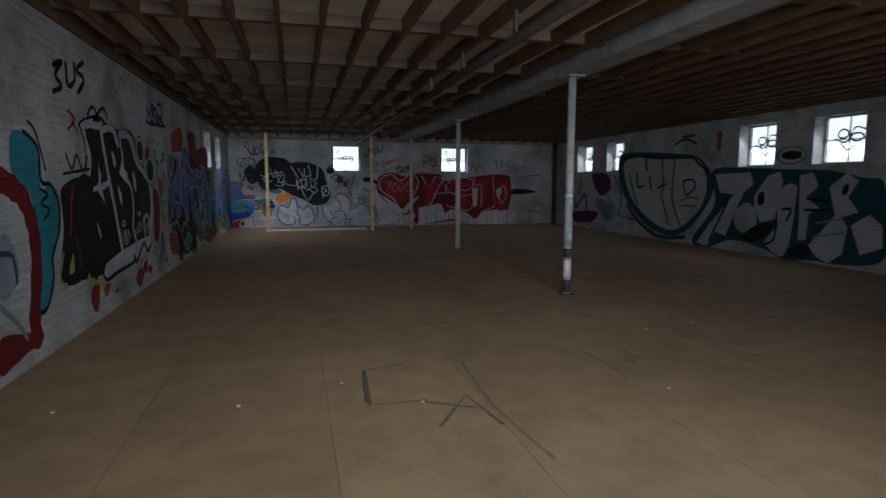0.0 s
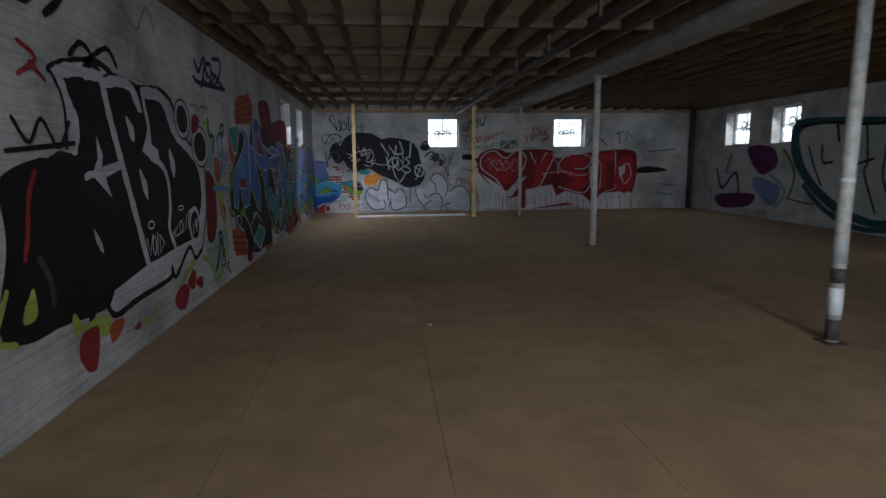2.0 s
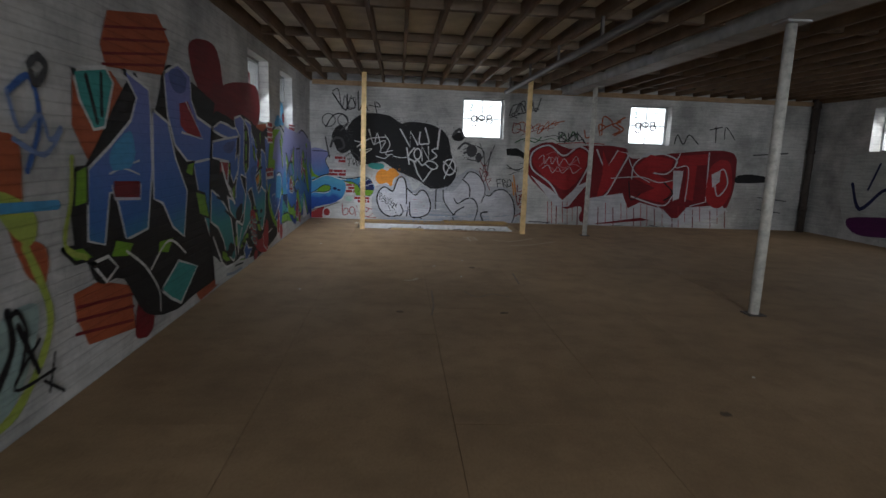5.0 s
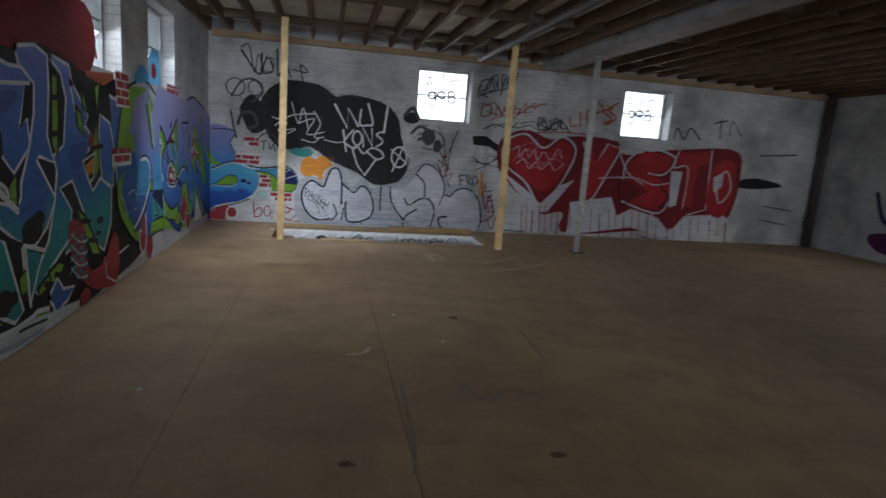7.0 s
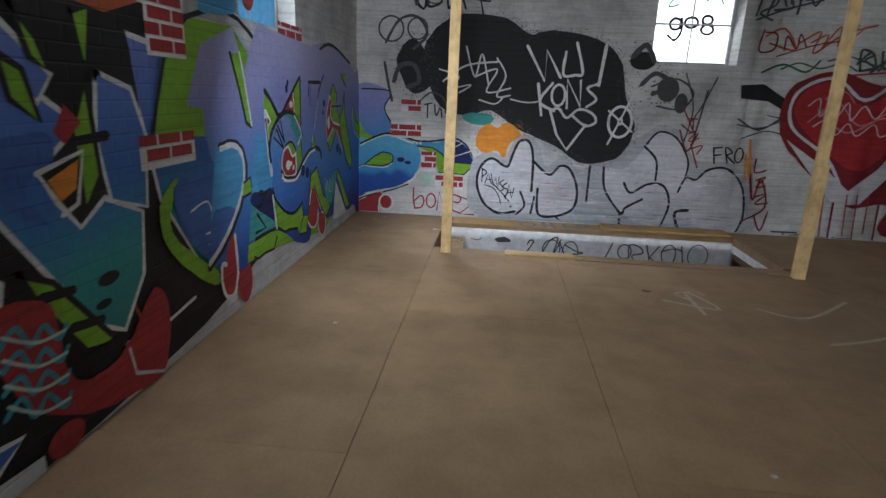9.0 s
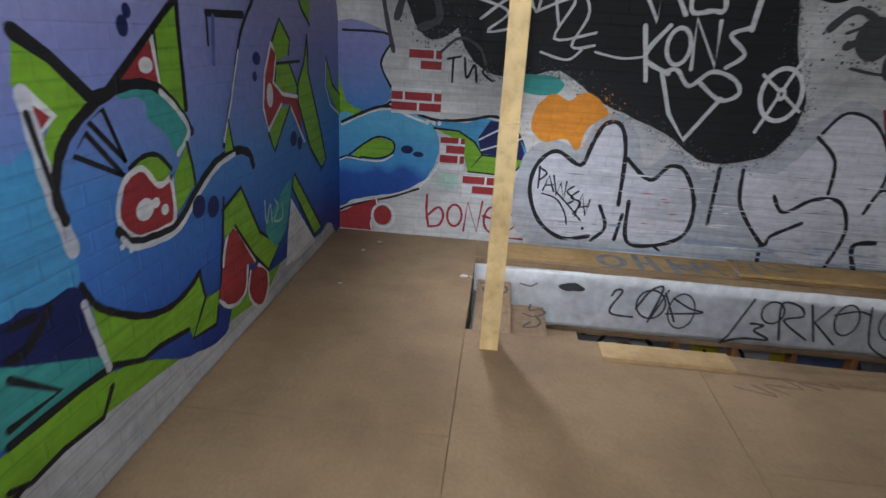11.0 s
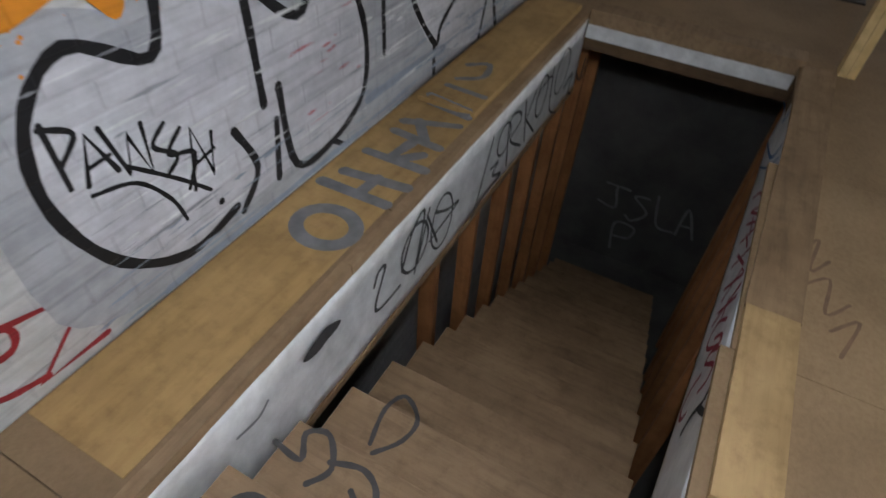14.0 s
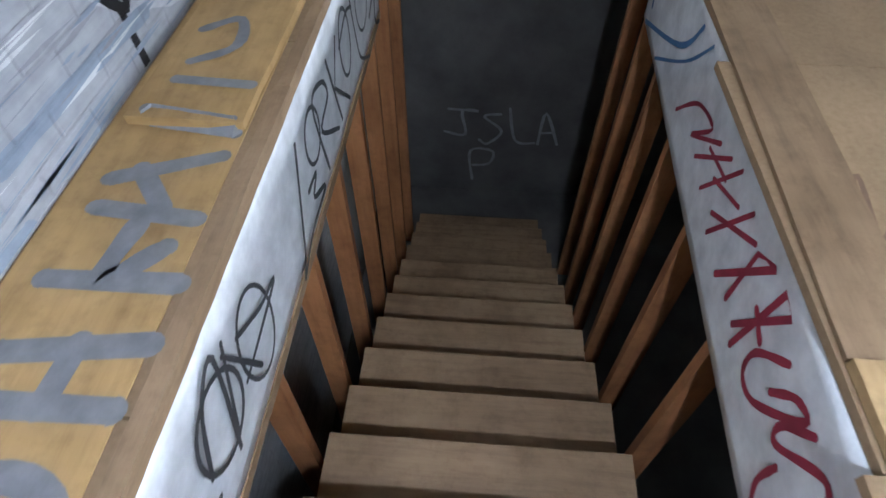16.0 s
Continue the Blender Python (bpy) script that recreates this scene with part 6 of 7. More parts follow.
line("BLACK", 0.028, [(0.57, 0.52), (0.66, 0.41), (0.84, 0.52), (1.02, 0.51), (1.11, 0.3), (1.04, 0.01)])
line("BLACK", 0.026, [(0.75, 0.95), (0.9, 0.8), (0.92, 0.57)])
line("BLACK", 0.022, [(0.77, 0.98), (0.89, 1.12), (1.09, 1.06), (1.25, 0.82), (1.25, 0.62)])
line("BLACK", 0.026, [(1.19, 0.45), (1.26, 0.62), (1.37, 0.6), (1.49, 0.72), (1.7, 0.74), (1.89, 0.55), (1.96, 0.22), (1.91, 0.01)])
line("BLACK", 0.035, [(1.33, 0.24), (1.19, 0.2), (1.25, 0.01)])
line("BLUEGREY", 0.05, [(-0.96, 0.01), (-0.47, 0.01), (0.01, 0.01)])
line("BLUEGREY", 0.04, [(0.04, 0.14), (0.37, 0.13), (0.65, 0.11)])

scrapes("WHITE", -1.1, 0.10, 1.9, 0.7, 150, 0.35)
scrapes("BLUEGREY", -1.2, 0.02, 2.0, 0.22, 110, 0.4)
scrapes("SILVER", -1.1, 0.12, 1.9, 0.75, 110, 0.3)
scrapes("PINK", -0.45, 0.2, 0.0, 0.6, 14, 0.16)

mural("small_black_tag", "small dense black tag inside the silver letter", "north")
line("BLACK", 0.014, [(-1.085, 0.611), (-1.083, 0.453)], False)
line("BLACK", 0.014, [(-1.091, 0.604), (-1.03, 0.564), (-1.08, 0.511)])
line("BLACK", 0.014, [(-1.046, 0.437), (-1.011, 0.55), (-0.969, 0.433)], False)
line("BLACK", 0.012, [(-1.031, 0.475), (-0.976, 0.48)], False)
line("BLACK", 0.014, [(-0.978, 0.549), (-0.945, 0.405), (-0.922, 0.503), (-0.889, 0.375), (-0.88, 0.511)], False)
line("BLACK", 0.014, [(-0.825, 0.482), (-0.869, 0.44), (-0.813, 0.384), (-0.859, 0.346)])
line("BLACK", 0.014, [(-0.786, 0.448), (-0.836, 0.399), (-0.762, 0.362), (-0.807, 0.274)])
line("BLACK", 0.014, [(-0.792, 0.259), (-0.757, 0.434), (-0.719, 0.268), (-0.697, 0.39)], False)
line("BLACK", 0.012, [(-0.777, 0.327), (-0.701, 0.342)], False)
line("BLACK", 0.012, [(-1.048, 0.411), (-0.941, 0.378), (-0.869, 0.278), (-0.845, 0.191)])
line("BLACK", 0.012, [(-0.949, 0.432), (-0.828, 0.317), (-0.746, 0.227)])
oval("BLACK", -0.722, 0.168, 0.011, 0.012, 0)

mural("black_cloud_tag", "black sprayed cloud with white tags and a crosshair", "north")
fill("BLACK", [(-1.82, 1.93), (-1.48, 2.28), (-0.94, 2.28), (-0.65, 2.12), (-0.39, 2.16), (0.08, 2.09), (0.37, 1.88), (0.47, 1.5), (0.61, 1.12), (0.44, 0.8), (0.05, 0.73), (-0.25, 0.9), (-0.7, 1.08), (-1.03, 1.27), (-1.35, 1.21), (-1.66, 1.35)])
mist("BLACK", [(-1.82, 1.93), (-1.48, 2.28), (-0.94, 2.28), (-0.65, 2.12), (-0.39, 2.16), (0.08, 2.09), (0.37, 1.88), (0.47, 1.5), (0.61, 1.12), (0.44, 0.8), (0.05, 0.73), (-0.25, 0.9), (-0.7, 1.08), (-1.03, 1.27), (-1.35, 1.21), (-1.66, 1.35)], 0.028, 3600)
mist("DGREY", [(-1.82, 1.93), (-1.48, 2.28), (-0.94, 2.28), (-0.65, 2.12), (-0.39, 2.16), (0.08, 2.09), (0.37, 1.88), (0.47, 1.5), (0.61, 1.12), (0.44, 0.8), (0.05, 0.73), (-0.25, 0.9), (-0.7, 1.08), (-1.03, 1.27), (-1.35, 1.21), (-1.66, 1.35)], 0.045, 1500)
fill("BLACK", [(-2.13, 1.8), (-1.96, 2.03), (-1.78, 1.85), (-1.72, 1.55), (-1.96, 1.44)])
line("DGREY", 0.03, [(-2.26, 1.98), (-2.11, 2.22), (-1.91, 2.26), (-1.79, 2.08), (-1.94, 1.92)])
mist("DGREY", [(-2.13, 1.8), (-1.96, 2.03), (-1.78, 1.85), (-1.72, 1.55), (-1.96, 1.44)], 0.05, 300)
mist("DGREY", [(0.6, 1.93), (0.79, 1.97), (0.94, 1.64), (0.84, 1.45), (0.67, 1.67)], 0.07, 260)
oval("BLACK", 0.61, 1.875, 0.14, 0.095, 0)
oval("DGREY", 0.92, 1.585, 0.12, 0.135, 0)
oval("DGREY", 1.08, 1.44, 0.07, 0.11, 0)
oval("DGREY", -2.2, 2.125, 0.14, 0.135, 0.02)
oval("DGREY", -1.9, 2.135, 0.11, 0.115, 0.02)
fill("TEAL", [(-1.35, 1.21), (-1.15, 1.25), (-0.99, 1.2), (-1.06, 1.11), (-1.26, 1.12)])
line("DGREY", 0.06, [(0.5, 1.92), (0.63, 2.04), (0.73, 1.88)])
line("DGREY", 0.05, [(0.63, 1.63), (0.77, 1.75), (0.94, 1.64), (0.76, 1.53)])
fill("ORANGE", [(-1.168, 0.965), (-1.139, 1.057), (-1.03, 1.125), (-0.928, 1.086), (-0.821, 1.149), (-0.684, 1.056), (-0.667, 0.995), (-0.78, 0.913), (-0.843, 0.745), (-0.933, 0.819), (-1.081, 0.792), (-1.178, 0.874)])
mist("ORANGE", [(-1.25, 0.9), (-1.14, 1.03), (-0.78, 1.11), (-0.64, 1.09), (-0.7, 0.93), (-0.78, 0.81), (-0.93, 0.84), (-1.15, 0.79)], 0.04, 260)
line("WHITE", 0.03, [(-0.51, 1.59), (-0.45, 1.25)])
line("WHITE", 0.03, [(-0.35, 1.6), (-0.48, 1.4), (-0.31, 1.3)])
oval("WHITE", -0.275, 1.475, 0.075, 0.115, 0.028)
line("WHITE", 0.03, [(-0.17, 1.34), (-0.19, 1.65), (-0.02, 1.36), (-0.04, 1.64)], False)
line("WHITE", 0.028, [(0.15, 1.61), (0.04, 1.56), (0.15, 1.45), (0.05, 1.36)])
line("WHITE", 0.03, [(-0.35, 1.3), (-0.26, 1.04), (-0.13, 0.87), (0.06, 1.16)], False)
line("WHITE", 0.028, [(-0.35, 1.3), (-0.26, 1.33), (-0.16, 1.23), (-0.03, 1.33), (0.12, 1.29), (0.17, 1.2), (0.06, 1.15), (-0.09, 1.25)])
line("WHITE", 0.032, [(-0.66, 1.99), (-0.44, 1.62), (-0.44, 1.95), (-0.27, 1.67)], False)
line("WHITE", 0.03, [(-0.23, 1.94), (-0.24, 1.7), (-0.11, 1.7), (-0.03, 1.73), (-0.12, 2.04)])
line("WHITE", 0.035, [(0.2, 2.02), (0.16, 1.6)])
oval("WHITE", 0.44, 1.21, 0.13, 0.17, 0.03)
line("WHITE", 0.025, [(0.54, 1.48), (0.33, 0.96)])
line("WHITE", 0.02, [(0.3, 1.33), (0.58, 1.11)])
oval("WHITE", 0.44, 1.215, 0.03, 0.045, 0)
oval("DGREY", 0.44, 1.215, 0.01, 0.015, 0)
line("WHITE", 0.016, [(-1.64, 1.71), (-1.41, 1.63), (-1.54, 1.5), (-1.27, 1.55), (-1.4, 1.46)])
line("WHITE", 0.018, [(-1.34, 1.96), (-1.23, 1.64), (-1.16, 1.89), (-1.07, 1.56)])
line("WHITE", 0.018, [(-1.23, 1.64), (-0.98, 1.73), (-1.09, 1.48), (-0.82, 1.53)])
line("WHITE", 0.018, [(-0.99, 1.85), (-0.88, 1.66), (-0.97, 1.44), (-0.82, 1.45)])
line("WHITE", 0.015, [(-0.81, 1.41), (-0.63, 1.38), (-0.48, 1.4)])
line("WHITE", 0.02, [(-1.59, 1.58), (-1.33, 1.76), (-0.98, 1.81)])
line("WHITE", 0.016, [(-1.17, 1.39), (-0.99, 1.35), (-0.9, 1.42)])
line("DGREY", 0.02, [(-1.85, 1.35), (-1.72, 1.45), (-1.58, 1.39), (-1.52, 1.24)])
line("BLACK", 0.016, [(-1.8, 1.31), (-1.71, 1.33)])
line("BLACK", 0.016, [(-1.76, 1.32), (-1.76, 1.16)])
line("BLACK", 0.016, [(-1.68, 1.32), (-1.66, 1.19), (-1.61, 1.28), (-1.59, 1.17)])
line("BLACK", 0.016, [(-1.47, 1.33), (-1.55, 1.24), (-1.48, 1.18)])
line("DGREY", 0.05, [(-2.16, 1.56), (-2.09, 1.73), (-1.93, 1.74), (-1.87, 1.57), (-2, 1.5)])
line("DGREY", 0.03, [(-2.27, 1.76), (-2.23, 1.55), (-2.18, 1.34)])
line("DGREY", 0.02, [(0.74, 1.61), (1, 1.7), (1.2, 1.55), (1.08, 1.38), (0.82, 1.4)])
line("DGREY", 0.02, [(1.35, 1.59), (1.26, 0.96)])
line("DRED", 0.016, [(1.12, 1.38), (1.26, 1.13), (1.12, 1.21)])
line("DRED", 0.016, [(1.25, 1), (1.36, 0.74)])
line("BLACK", 0.018, [(1.51, 0.97), (1.54, 0.8)])
line("BLACK", 0.018, [(1.51, 0.97), (1.6, 0.98)])
line("BLACK", 0.018, [(1.54, 0.89), (1.6, 0.9)])
line("BLACK", 0.018, [(1.68, 0.81), (1.64, 0.98), (1.72, 0.93), (1.67, 0.89), (1.76, 0.81)])
oval("BLACK", 1.795, 0.9, 0.045, 0.08, 0.018)
line("ORANGE", 0.03, [(1.92, 0.64), (1.87, 0.91)])

mural("upper_tags", "scattered black green and orange tags high on the end wall", "north")
line("BLACK", 0.03, [(-2.12, 2.69), (-1.84, 2.34), (-1.81, 2.67)])
line("BLACK", 0.025, [(-1.73, 2.64), (-1.8, 2.38), (-1.64, 2.42), (-1.69, 2.6)])
line("BLACK", 0.025, [(-1.58, 2.75), (-1.56, 2.35), (-1.46, 2.54), (-1.37, 2.36)])
line("BLACK", 0.02, [(-1.34, 2.47), (-1.1, 2.44), (-1.22, 2.55), (-1.17, 2.29)])
line("DGREY", 0.025, [(1.83, 2.39), (1.94, 2.65), (2.08, 2.47), (1.9, 2.43)])
line("DGREY", 0.025, [(2.13, 2.4), (2.19, 2.69), (2.3, 2.48), (2.4, 2.77)])
line("RUST", 0.02, [(1.86, 2.17), (2.04, 2.25), (2.18, 2.04), (1.91, 2.1)])
line("RUST", 0.02, [(2.21, 2.11), (2.41, 2.23), (2.37, 2.01), (2.64, 2.21), (2.96, 2.31)])
line("DGREEN", 0.022, [(1.88, 1.8), (2.09, 1.89), (2.33, 1.82), (2.46, 1.94)])
line("DGREEN", 0.025, [(2.84, 1.92), (2.97, 2.04), (3.07, 1.86), (3.18, 2.09), (3.29, 1.91)])
fill("BLACK", [(1.69, 1.66), (1.93, 1.68), (2.27, 1.48), (2.24, 1.38), (2, 1.5), (1.71, 1.52)], False)
line("DGREY", 0.02, [(1.72, 1.3), (1.96, 1.19), (2.21, 1.36)])
line("DRED", 0.018, [(1.11, 1.15), (1.22, 0.92), (1.31, 1.12)])
line("DRED", 0.022, [(1.95, 0.72), (2.03, 0.4), (2.08, 0.65), (2.18, 0.33), (1.95, 0.15)])
line("ORANGE", 0.03, [(1.89, 1.07), (1.95, 0.72)])
line("DGREY", 0.022, [(1.72, 2.37), (1.78, 2.58), (1.92, 2.62), (1.9, 2.48), (1.76, 2.4), (1.89, 2.33)])
line("DGREY", 0.022, [(2.01, 2.47), (1.95, 2.65), (2.05, 2.69), (2.05, 2.5)])
line("DGREY", 0.02, [(2.14, 2.49), (2.13, 2.72), (2.24, 2.68), (2.19, 2.54), (2.35, 2.57)])
line("DGREY", 0.02, [(1.73, 2.33), (2.01, 2.44), (2.37, 2.54)])
line("DRED", 0.018, [(1.83, 2.23), (1.81, 2.02), (1.96, 2.04), (1.97, 2.19), (1.85, 2.21)])
line("DRED", 0.016, [(2.07, 2.03), (2.08, 2.18), (2.19, 2.05), (2.21, 2.2), (2.29, 2.07)])
line("RUST", 0.016, [(2.33, 2.12), (2.49, 2.2), (2.44, 2.05), (2.6, 2.29), (2.6, 2.09)])
line("RUST", 0.014, [(2.64, 2.21), (2.77, 2.31), (2.75, 2.2), (2.85, 2.29)])
line("DRED", 0.012, [(2, 1.97), (2.43, 2.11), (2.73, 2.15)])
line("DGREY", 0.026, [(2.88, 1.85), (2.86, 2.06), (2.99, 2.02), (2.91, 1.96), (3.02, 1.89), (2.88, 1.85)])
line("DGREY", 0.026, [(3.07, 2.05), (3.11, 1.89), (3.23, 1.91), (3.2, 2.06)])
line("DGREY", 0.024, [(3.27, 2.08), (3.3, 1.91), (3.4, 1.93)])
line("RUST", 0.026, [(3.43, 2.13), (3.47, 1.97), (3.57, 1.99)])
line("RUST", 0.03, [(3.62, 2.22), (3.65, 1.99)])
line("RUST", 0.03, [(3.79, 2.03), (3.75, 2.26), (3.91, 2.22), (3.79, 2.13)])
line("RUST", 0.034, [(4.24, 2.34), (4.06, 2.27), (4.24, 2.16), (4.09, 2.06)])
line("DGREEN", 0.016, [(2.07, 1.84), (2.25, 1.91), (2.47, 1.86), (2.69, 1.92), (2.85, 1.85)])
line("DGREY", 0.016, [(2.54, 1.94), (2.75, 1.99), (2.91, 1.94)])
line("RED", 0.02, [(2.78, 1.8), (3.3, 1.85), (3.9, 1.84)])
line("DGREY", 0.016, [(1.09, 1.76), (1.22, 1.39), (1.16, 0.99)])
line("DGREY", 0.016, [(1.43, 1.73), (1.31, 1.42), (1.2, 1.22)])
line("DGREY", 0.014, [(1.72, 1.24), (1.96, 1.21), (2.18, 1.31), (2.02, 1.35)])
line("DGREY", 0.014, [(1.79, 1.09), (2.04, 1.18), (2.28, 1.13)])
line("DRED", 0.016, [(1.19, 1.28), (1.28, 1.28)])
line("DRED", 0.016, [(1.24, 1.28), (1.25, 1.16)])
line("DRED", 0.014, [(1.2, 1.11), (1.28, 1.14), (1.22, 1.03), (1.33, 1.07)])
line("DRED", 0.014, [(1.26, 0.95), (1.38, 0.99), (1.33, 0.89)])
line("DRED", 0.018, [(1.99, 0.87), (2, 0.72), (2.12, 0.75)])
line("DRED", 0.018, [(2.03, 0.63), (2.13, 0.67), (2.04, 0.55), (2.14, 0.57)])
line("DRED", 0.018, [(2.04, 0.44), (2.17, 0.48), (2.06, 0.36), (2.2, 0.38)])
line("DRED", 0.02, [(2.07, 0.23), (2.17, 0.05), (2.22, 0.27)])
line("DGREY", 0.02, [(-2.12, 2.73), (-2, 2.77), (-1.92, 2.37), (-1.86, 2.65), (-1.78, 2.39)])
line("DGREY", 0.016, [(-1.74, 2.59), (-1.78, 2.42), (-1.64, 2.42), (-1.64, 2.61), (-1.73, 2.59)])
line("RUST", 0.03, [(3.83, 2.04), (3.84, 2.44), (4.06, 2.31), (3.88, 2.21)])
line("RUST", 0.035, [(4.33, 2.44), (4.15, 2.31), (4.32, 2.18), (4.13, 2.04)])
line("BLACK", 0.025, [(5.53, 1.91), (5.59, 2.11), (5.74, 1.91), (5.86, 2.12), (6.09, 1.92)])
line("BLACK", 0.025, [(6.34, 2.25), (6.61, 2.32)])
line("BLACK", 0.025, [(6.47, 2.32), (6.5, 1.98)])
line("BLACK", 0.02, [(6.7, 2.05), (6.71, 2.32), (6.95, 2.05)])
line("DGREY", 0.03, [(2.99, 1.84), (3.26, 2.04), (3.47, 1.84)])

mural("red_heart_mural", "red letters and a heart with white outlines and red drips", "north")
fill("DRED", [(2.19, 1.17), (2.21, 1.64), (2.65, 1.84), (3.13, 1.71), (3.54, 1.8), (4.37, 1.78), (4.59, 1.55), (5.48, 1.69), (6.86, 1.78), (7.07, 1.31), (6.99, 0.62), (6.7, 0.32), (5.58, 0.21), (3.62, 0.04), (3.49, 0.42), (3.05, 0.38), (2.55, 0.76)])
line("SILVERL", 0.035, [(3.05, 0.42), (2.75, 0.9), (2.3, 1.24), (2.29, 1.6), (2.65, 1.77), (3, 1.55), (3.34, 1.77), (3.62, 1.55), (3.44, 1.03), (3.05, 0.42)])
fill("REDB", [(2.35, 1.3), (2.35, 1.6), (2.65, 1.73), (3.01, 1.49), (3.34, 1.71), (3.55, 1.55), (3.41, 1.1), (3.03, 0.79)])
fill("SILVERL", [(2.27, 1.1), (2.76, 0.79), (3.04, 0.56), (3.38, 0.9), (3.65, 1.03), (3.19, 0.42), (2.91, 0.38)], False)
line("PINK", 0.018, [(2.46, 1.3), (2.73, 1.51), (3.01, 1.28), (3.35, 1.51)])
line("PINK", 0.018, [(2.53, 1.44), (2.88, 1.2), (3.22, 1.37), (3.43, 1.28)])
line("SILVERL", 0.012, [(2.43, 1.47), (2.54, 1.55), (2.57, 1.36), (2.68, 1.52), (2.74, 1.36), (2.84, 1.52), (2.9, 1.33), (3.01, 1.49), (3.15, 1.36), (3.28, 1.55), (3.37, 1.39)])
line("SILVERL", 0.012, [(2.52, 1.25), (2.65, 1.33), (2.77, 1.17), (2.88, 1.3), (2.99, 1.17), (3.15, 1.3), (3.24, 1.17), (3.4, 1.28)])
line("PINK", 0.012, [(2.59, 1.55), (2.78, 1.63), (2.9, 1.52)])
line("SILVERL", 0.035, [(3.75, 1.71), (3.98, 1.24), (4.23, 1.71), (4.51, 1.64), (4.08, 0.76), (3.74, 0.42), (3.6, 0.01)], False)
fill("REDB", [(3.89, 1.71), (4.04, 1.37), (4.26, 1.71), (4.44, 1.64), (4.14, 0.9), (3.81, 0.56), (3.92, 1.17)], False)
fill("SILVERL", [(3.62, 0.62), (4.42, 0.76), (4.58, 0.42), (4.85, 0.56), (5.42, 0.42), (5.72, 0.14), (5.98, 0.48), (6.82, 0.55), (6.98, 0.41), (6.43, 0.18), (5.73, 0.04), (4.88, 0.21), (3.62, 0.01)], False)
fill("REDB", [(4.67, 1.37), (5, 1.65), (5.56, 1.55), (5.5, 1.31), (5.09, 1.24), (5.66, 1.03), (5.42, 0.56), (4.71, 0.69), (5.18, 0.9), (4.68, 1.1)], False)
line("SILVERL", 0.03, [(4.61, 1.1), (4.66, 1.44), (5.06, 1.69), (5.63, 1.55), (5.44, 1.24), (5.12, 1.24)])
line("SILVERL", 0.03, [(5.66, 1.03), (5.45, 0.51), (4.64, 0.69)])
fill("REDB", [(5.69, 1.65), (6.38, 1.71), (6.36, 1.47), (6.12, 1.44), (6.11, 0.62), (5.9, 0.69), (5.88, 1.44), (5.66, 1.42)], False)
line("SILVERL", 0.025, [(6.38, 1.74), (6.42, 0.62), (6.05, 0.51)], False)
fill("REDB", [(6.47, 1.44), (6.88, 1.55), (7.01, 0.9), (6.76, 0.48), (6.42, 0.69)])
line("SILVERL", 0.03, [(6.56, 1.17), (6.76, 1.38), (6.9, 1.04), (6.69, 0.76), (6.56, 1.17)])
line("DRED", 0.02, [(2.91, 0.42), (2.93, 0.01)])
line("DRED", 0.02, [(3.4, 0.42), (3.42, 0.01)])
line("DRED", 0.02, [(3.88, 0.42), (3.91, 0.01)])
line("DRED", 0.02, [(4.23, 0.42), (4.27, 0.01)])
line("DRED", 0.02, [(4.72, 0.42), (4.76, 0.01)])
line("DRED", 0.02, [(5.21, 0.42), (5.26, 0.01)])
line("DRED", 0.02, [(5.63, 0.42), (5.68, 0.01)])
line("DRED", 0.02, [(6.13, 0.42), (6.17, 0.01)])
line("DRED", 0.02, [(6.55, 0.41), (6.6, 0.01)])
line("DRED", 0.02, [(6.91, 0.41), (6.95, 0.01)])
line("RED", 0.014, [(2.7, 0.52), (2.73, 0.01)])
line("RED", 0.014, [(2.79, 0.52), (2.83, 0.01)])
line("RED", 0.014, [(3.04, 0.52), (3.08, 0.05)])
line("RED", 0.014, [(3.15, 0.52), (3.19, 0.01)])
line("RED", 0.014, [(3.27, 0.52), (3.3, 0.09)])
line("RED", 0.014, [(3.63, 0.52), (3.66, 0.12)])
line("RED", 0.014, [(4.05, 0.52), (4.08, 0.07)])
line("RED", 0.014, [(4.41, 0.52), (4.45, 0.1)])
line("RED", 0.014, [(4.55, 0.51), (4.59, 0.09)])
line("RED", 0.014, [(4.88, 0.51), (4.93, 0.01)])
line("RED", 0.014, [(5.03, 0.51), (5.07, 0.01)])
line("RED", 0.014, [(5.39, 0.51), (5.44, 0.01)])
line("RED", 0.014, [(5.77, 0.51), (5.83, 0.01)])
line("RED", 0.014, [(5.92, 0.51), (5.97, 0.14)])
line("RED", 0.014, [(6.29, 0.51), (6.33, 0.17)])
line("RED", 0.014, [(6.71, 0.51), (6.76, 0.12)])
line("SILVERL", 0.02, [(4.44, 1.68), (4.67, 1.24), (5.03, 1.03)])
line("SILVERL", 0.02, [(4.13, 1.09), (4.82, 1.14), (5.24, 1.03), (5.59, 1.09)])
line("SILVERL", 0.022, [(5.69, 1.69), (5.61, 1.38), (5.92, 1.38), (5.92, 0.62)])
fill("SILVERL", [(5.57, 1.31), (5.81, 1.31), (5.77, 0.68), (5.63, 0.62)], False)
fill("SILVERL", [(6.49, 1.25), (6.7, 1.36), (6.7, 1.09), (6.54, 0.95)], False)
line("BLACK", 0.03, [(5.38, 1.03), (5.61, 0.79), (5.41, 0.62)])
line("BLACK", 0.025, [(4.55, 1.03), (4.63, 0.62), (4.84, 0.76)])
line("SILVERL", 0.03, [(5.28, 0.49), (5.66, 0.12), (5.99, 0.37), (6.46, 0.1), (6.92, 0.48)])
line("DGREY", 0.02, [(2.3, 0.05), (2.58, 0.05)])
line("DGREY", 0.02, [(2.44, 0.05), (2.43, 0.01)])
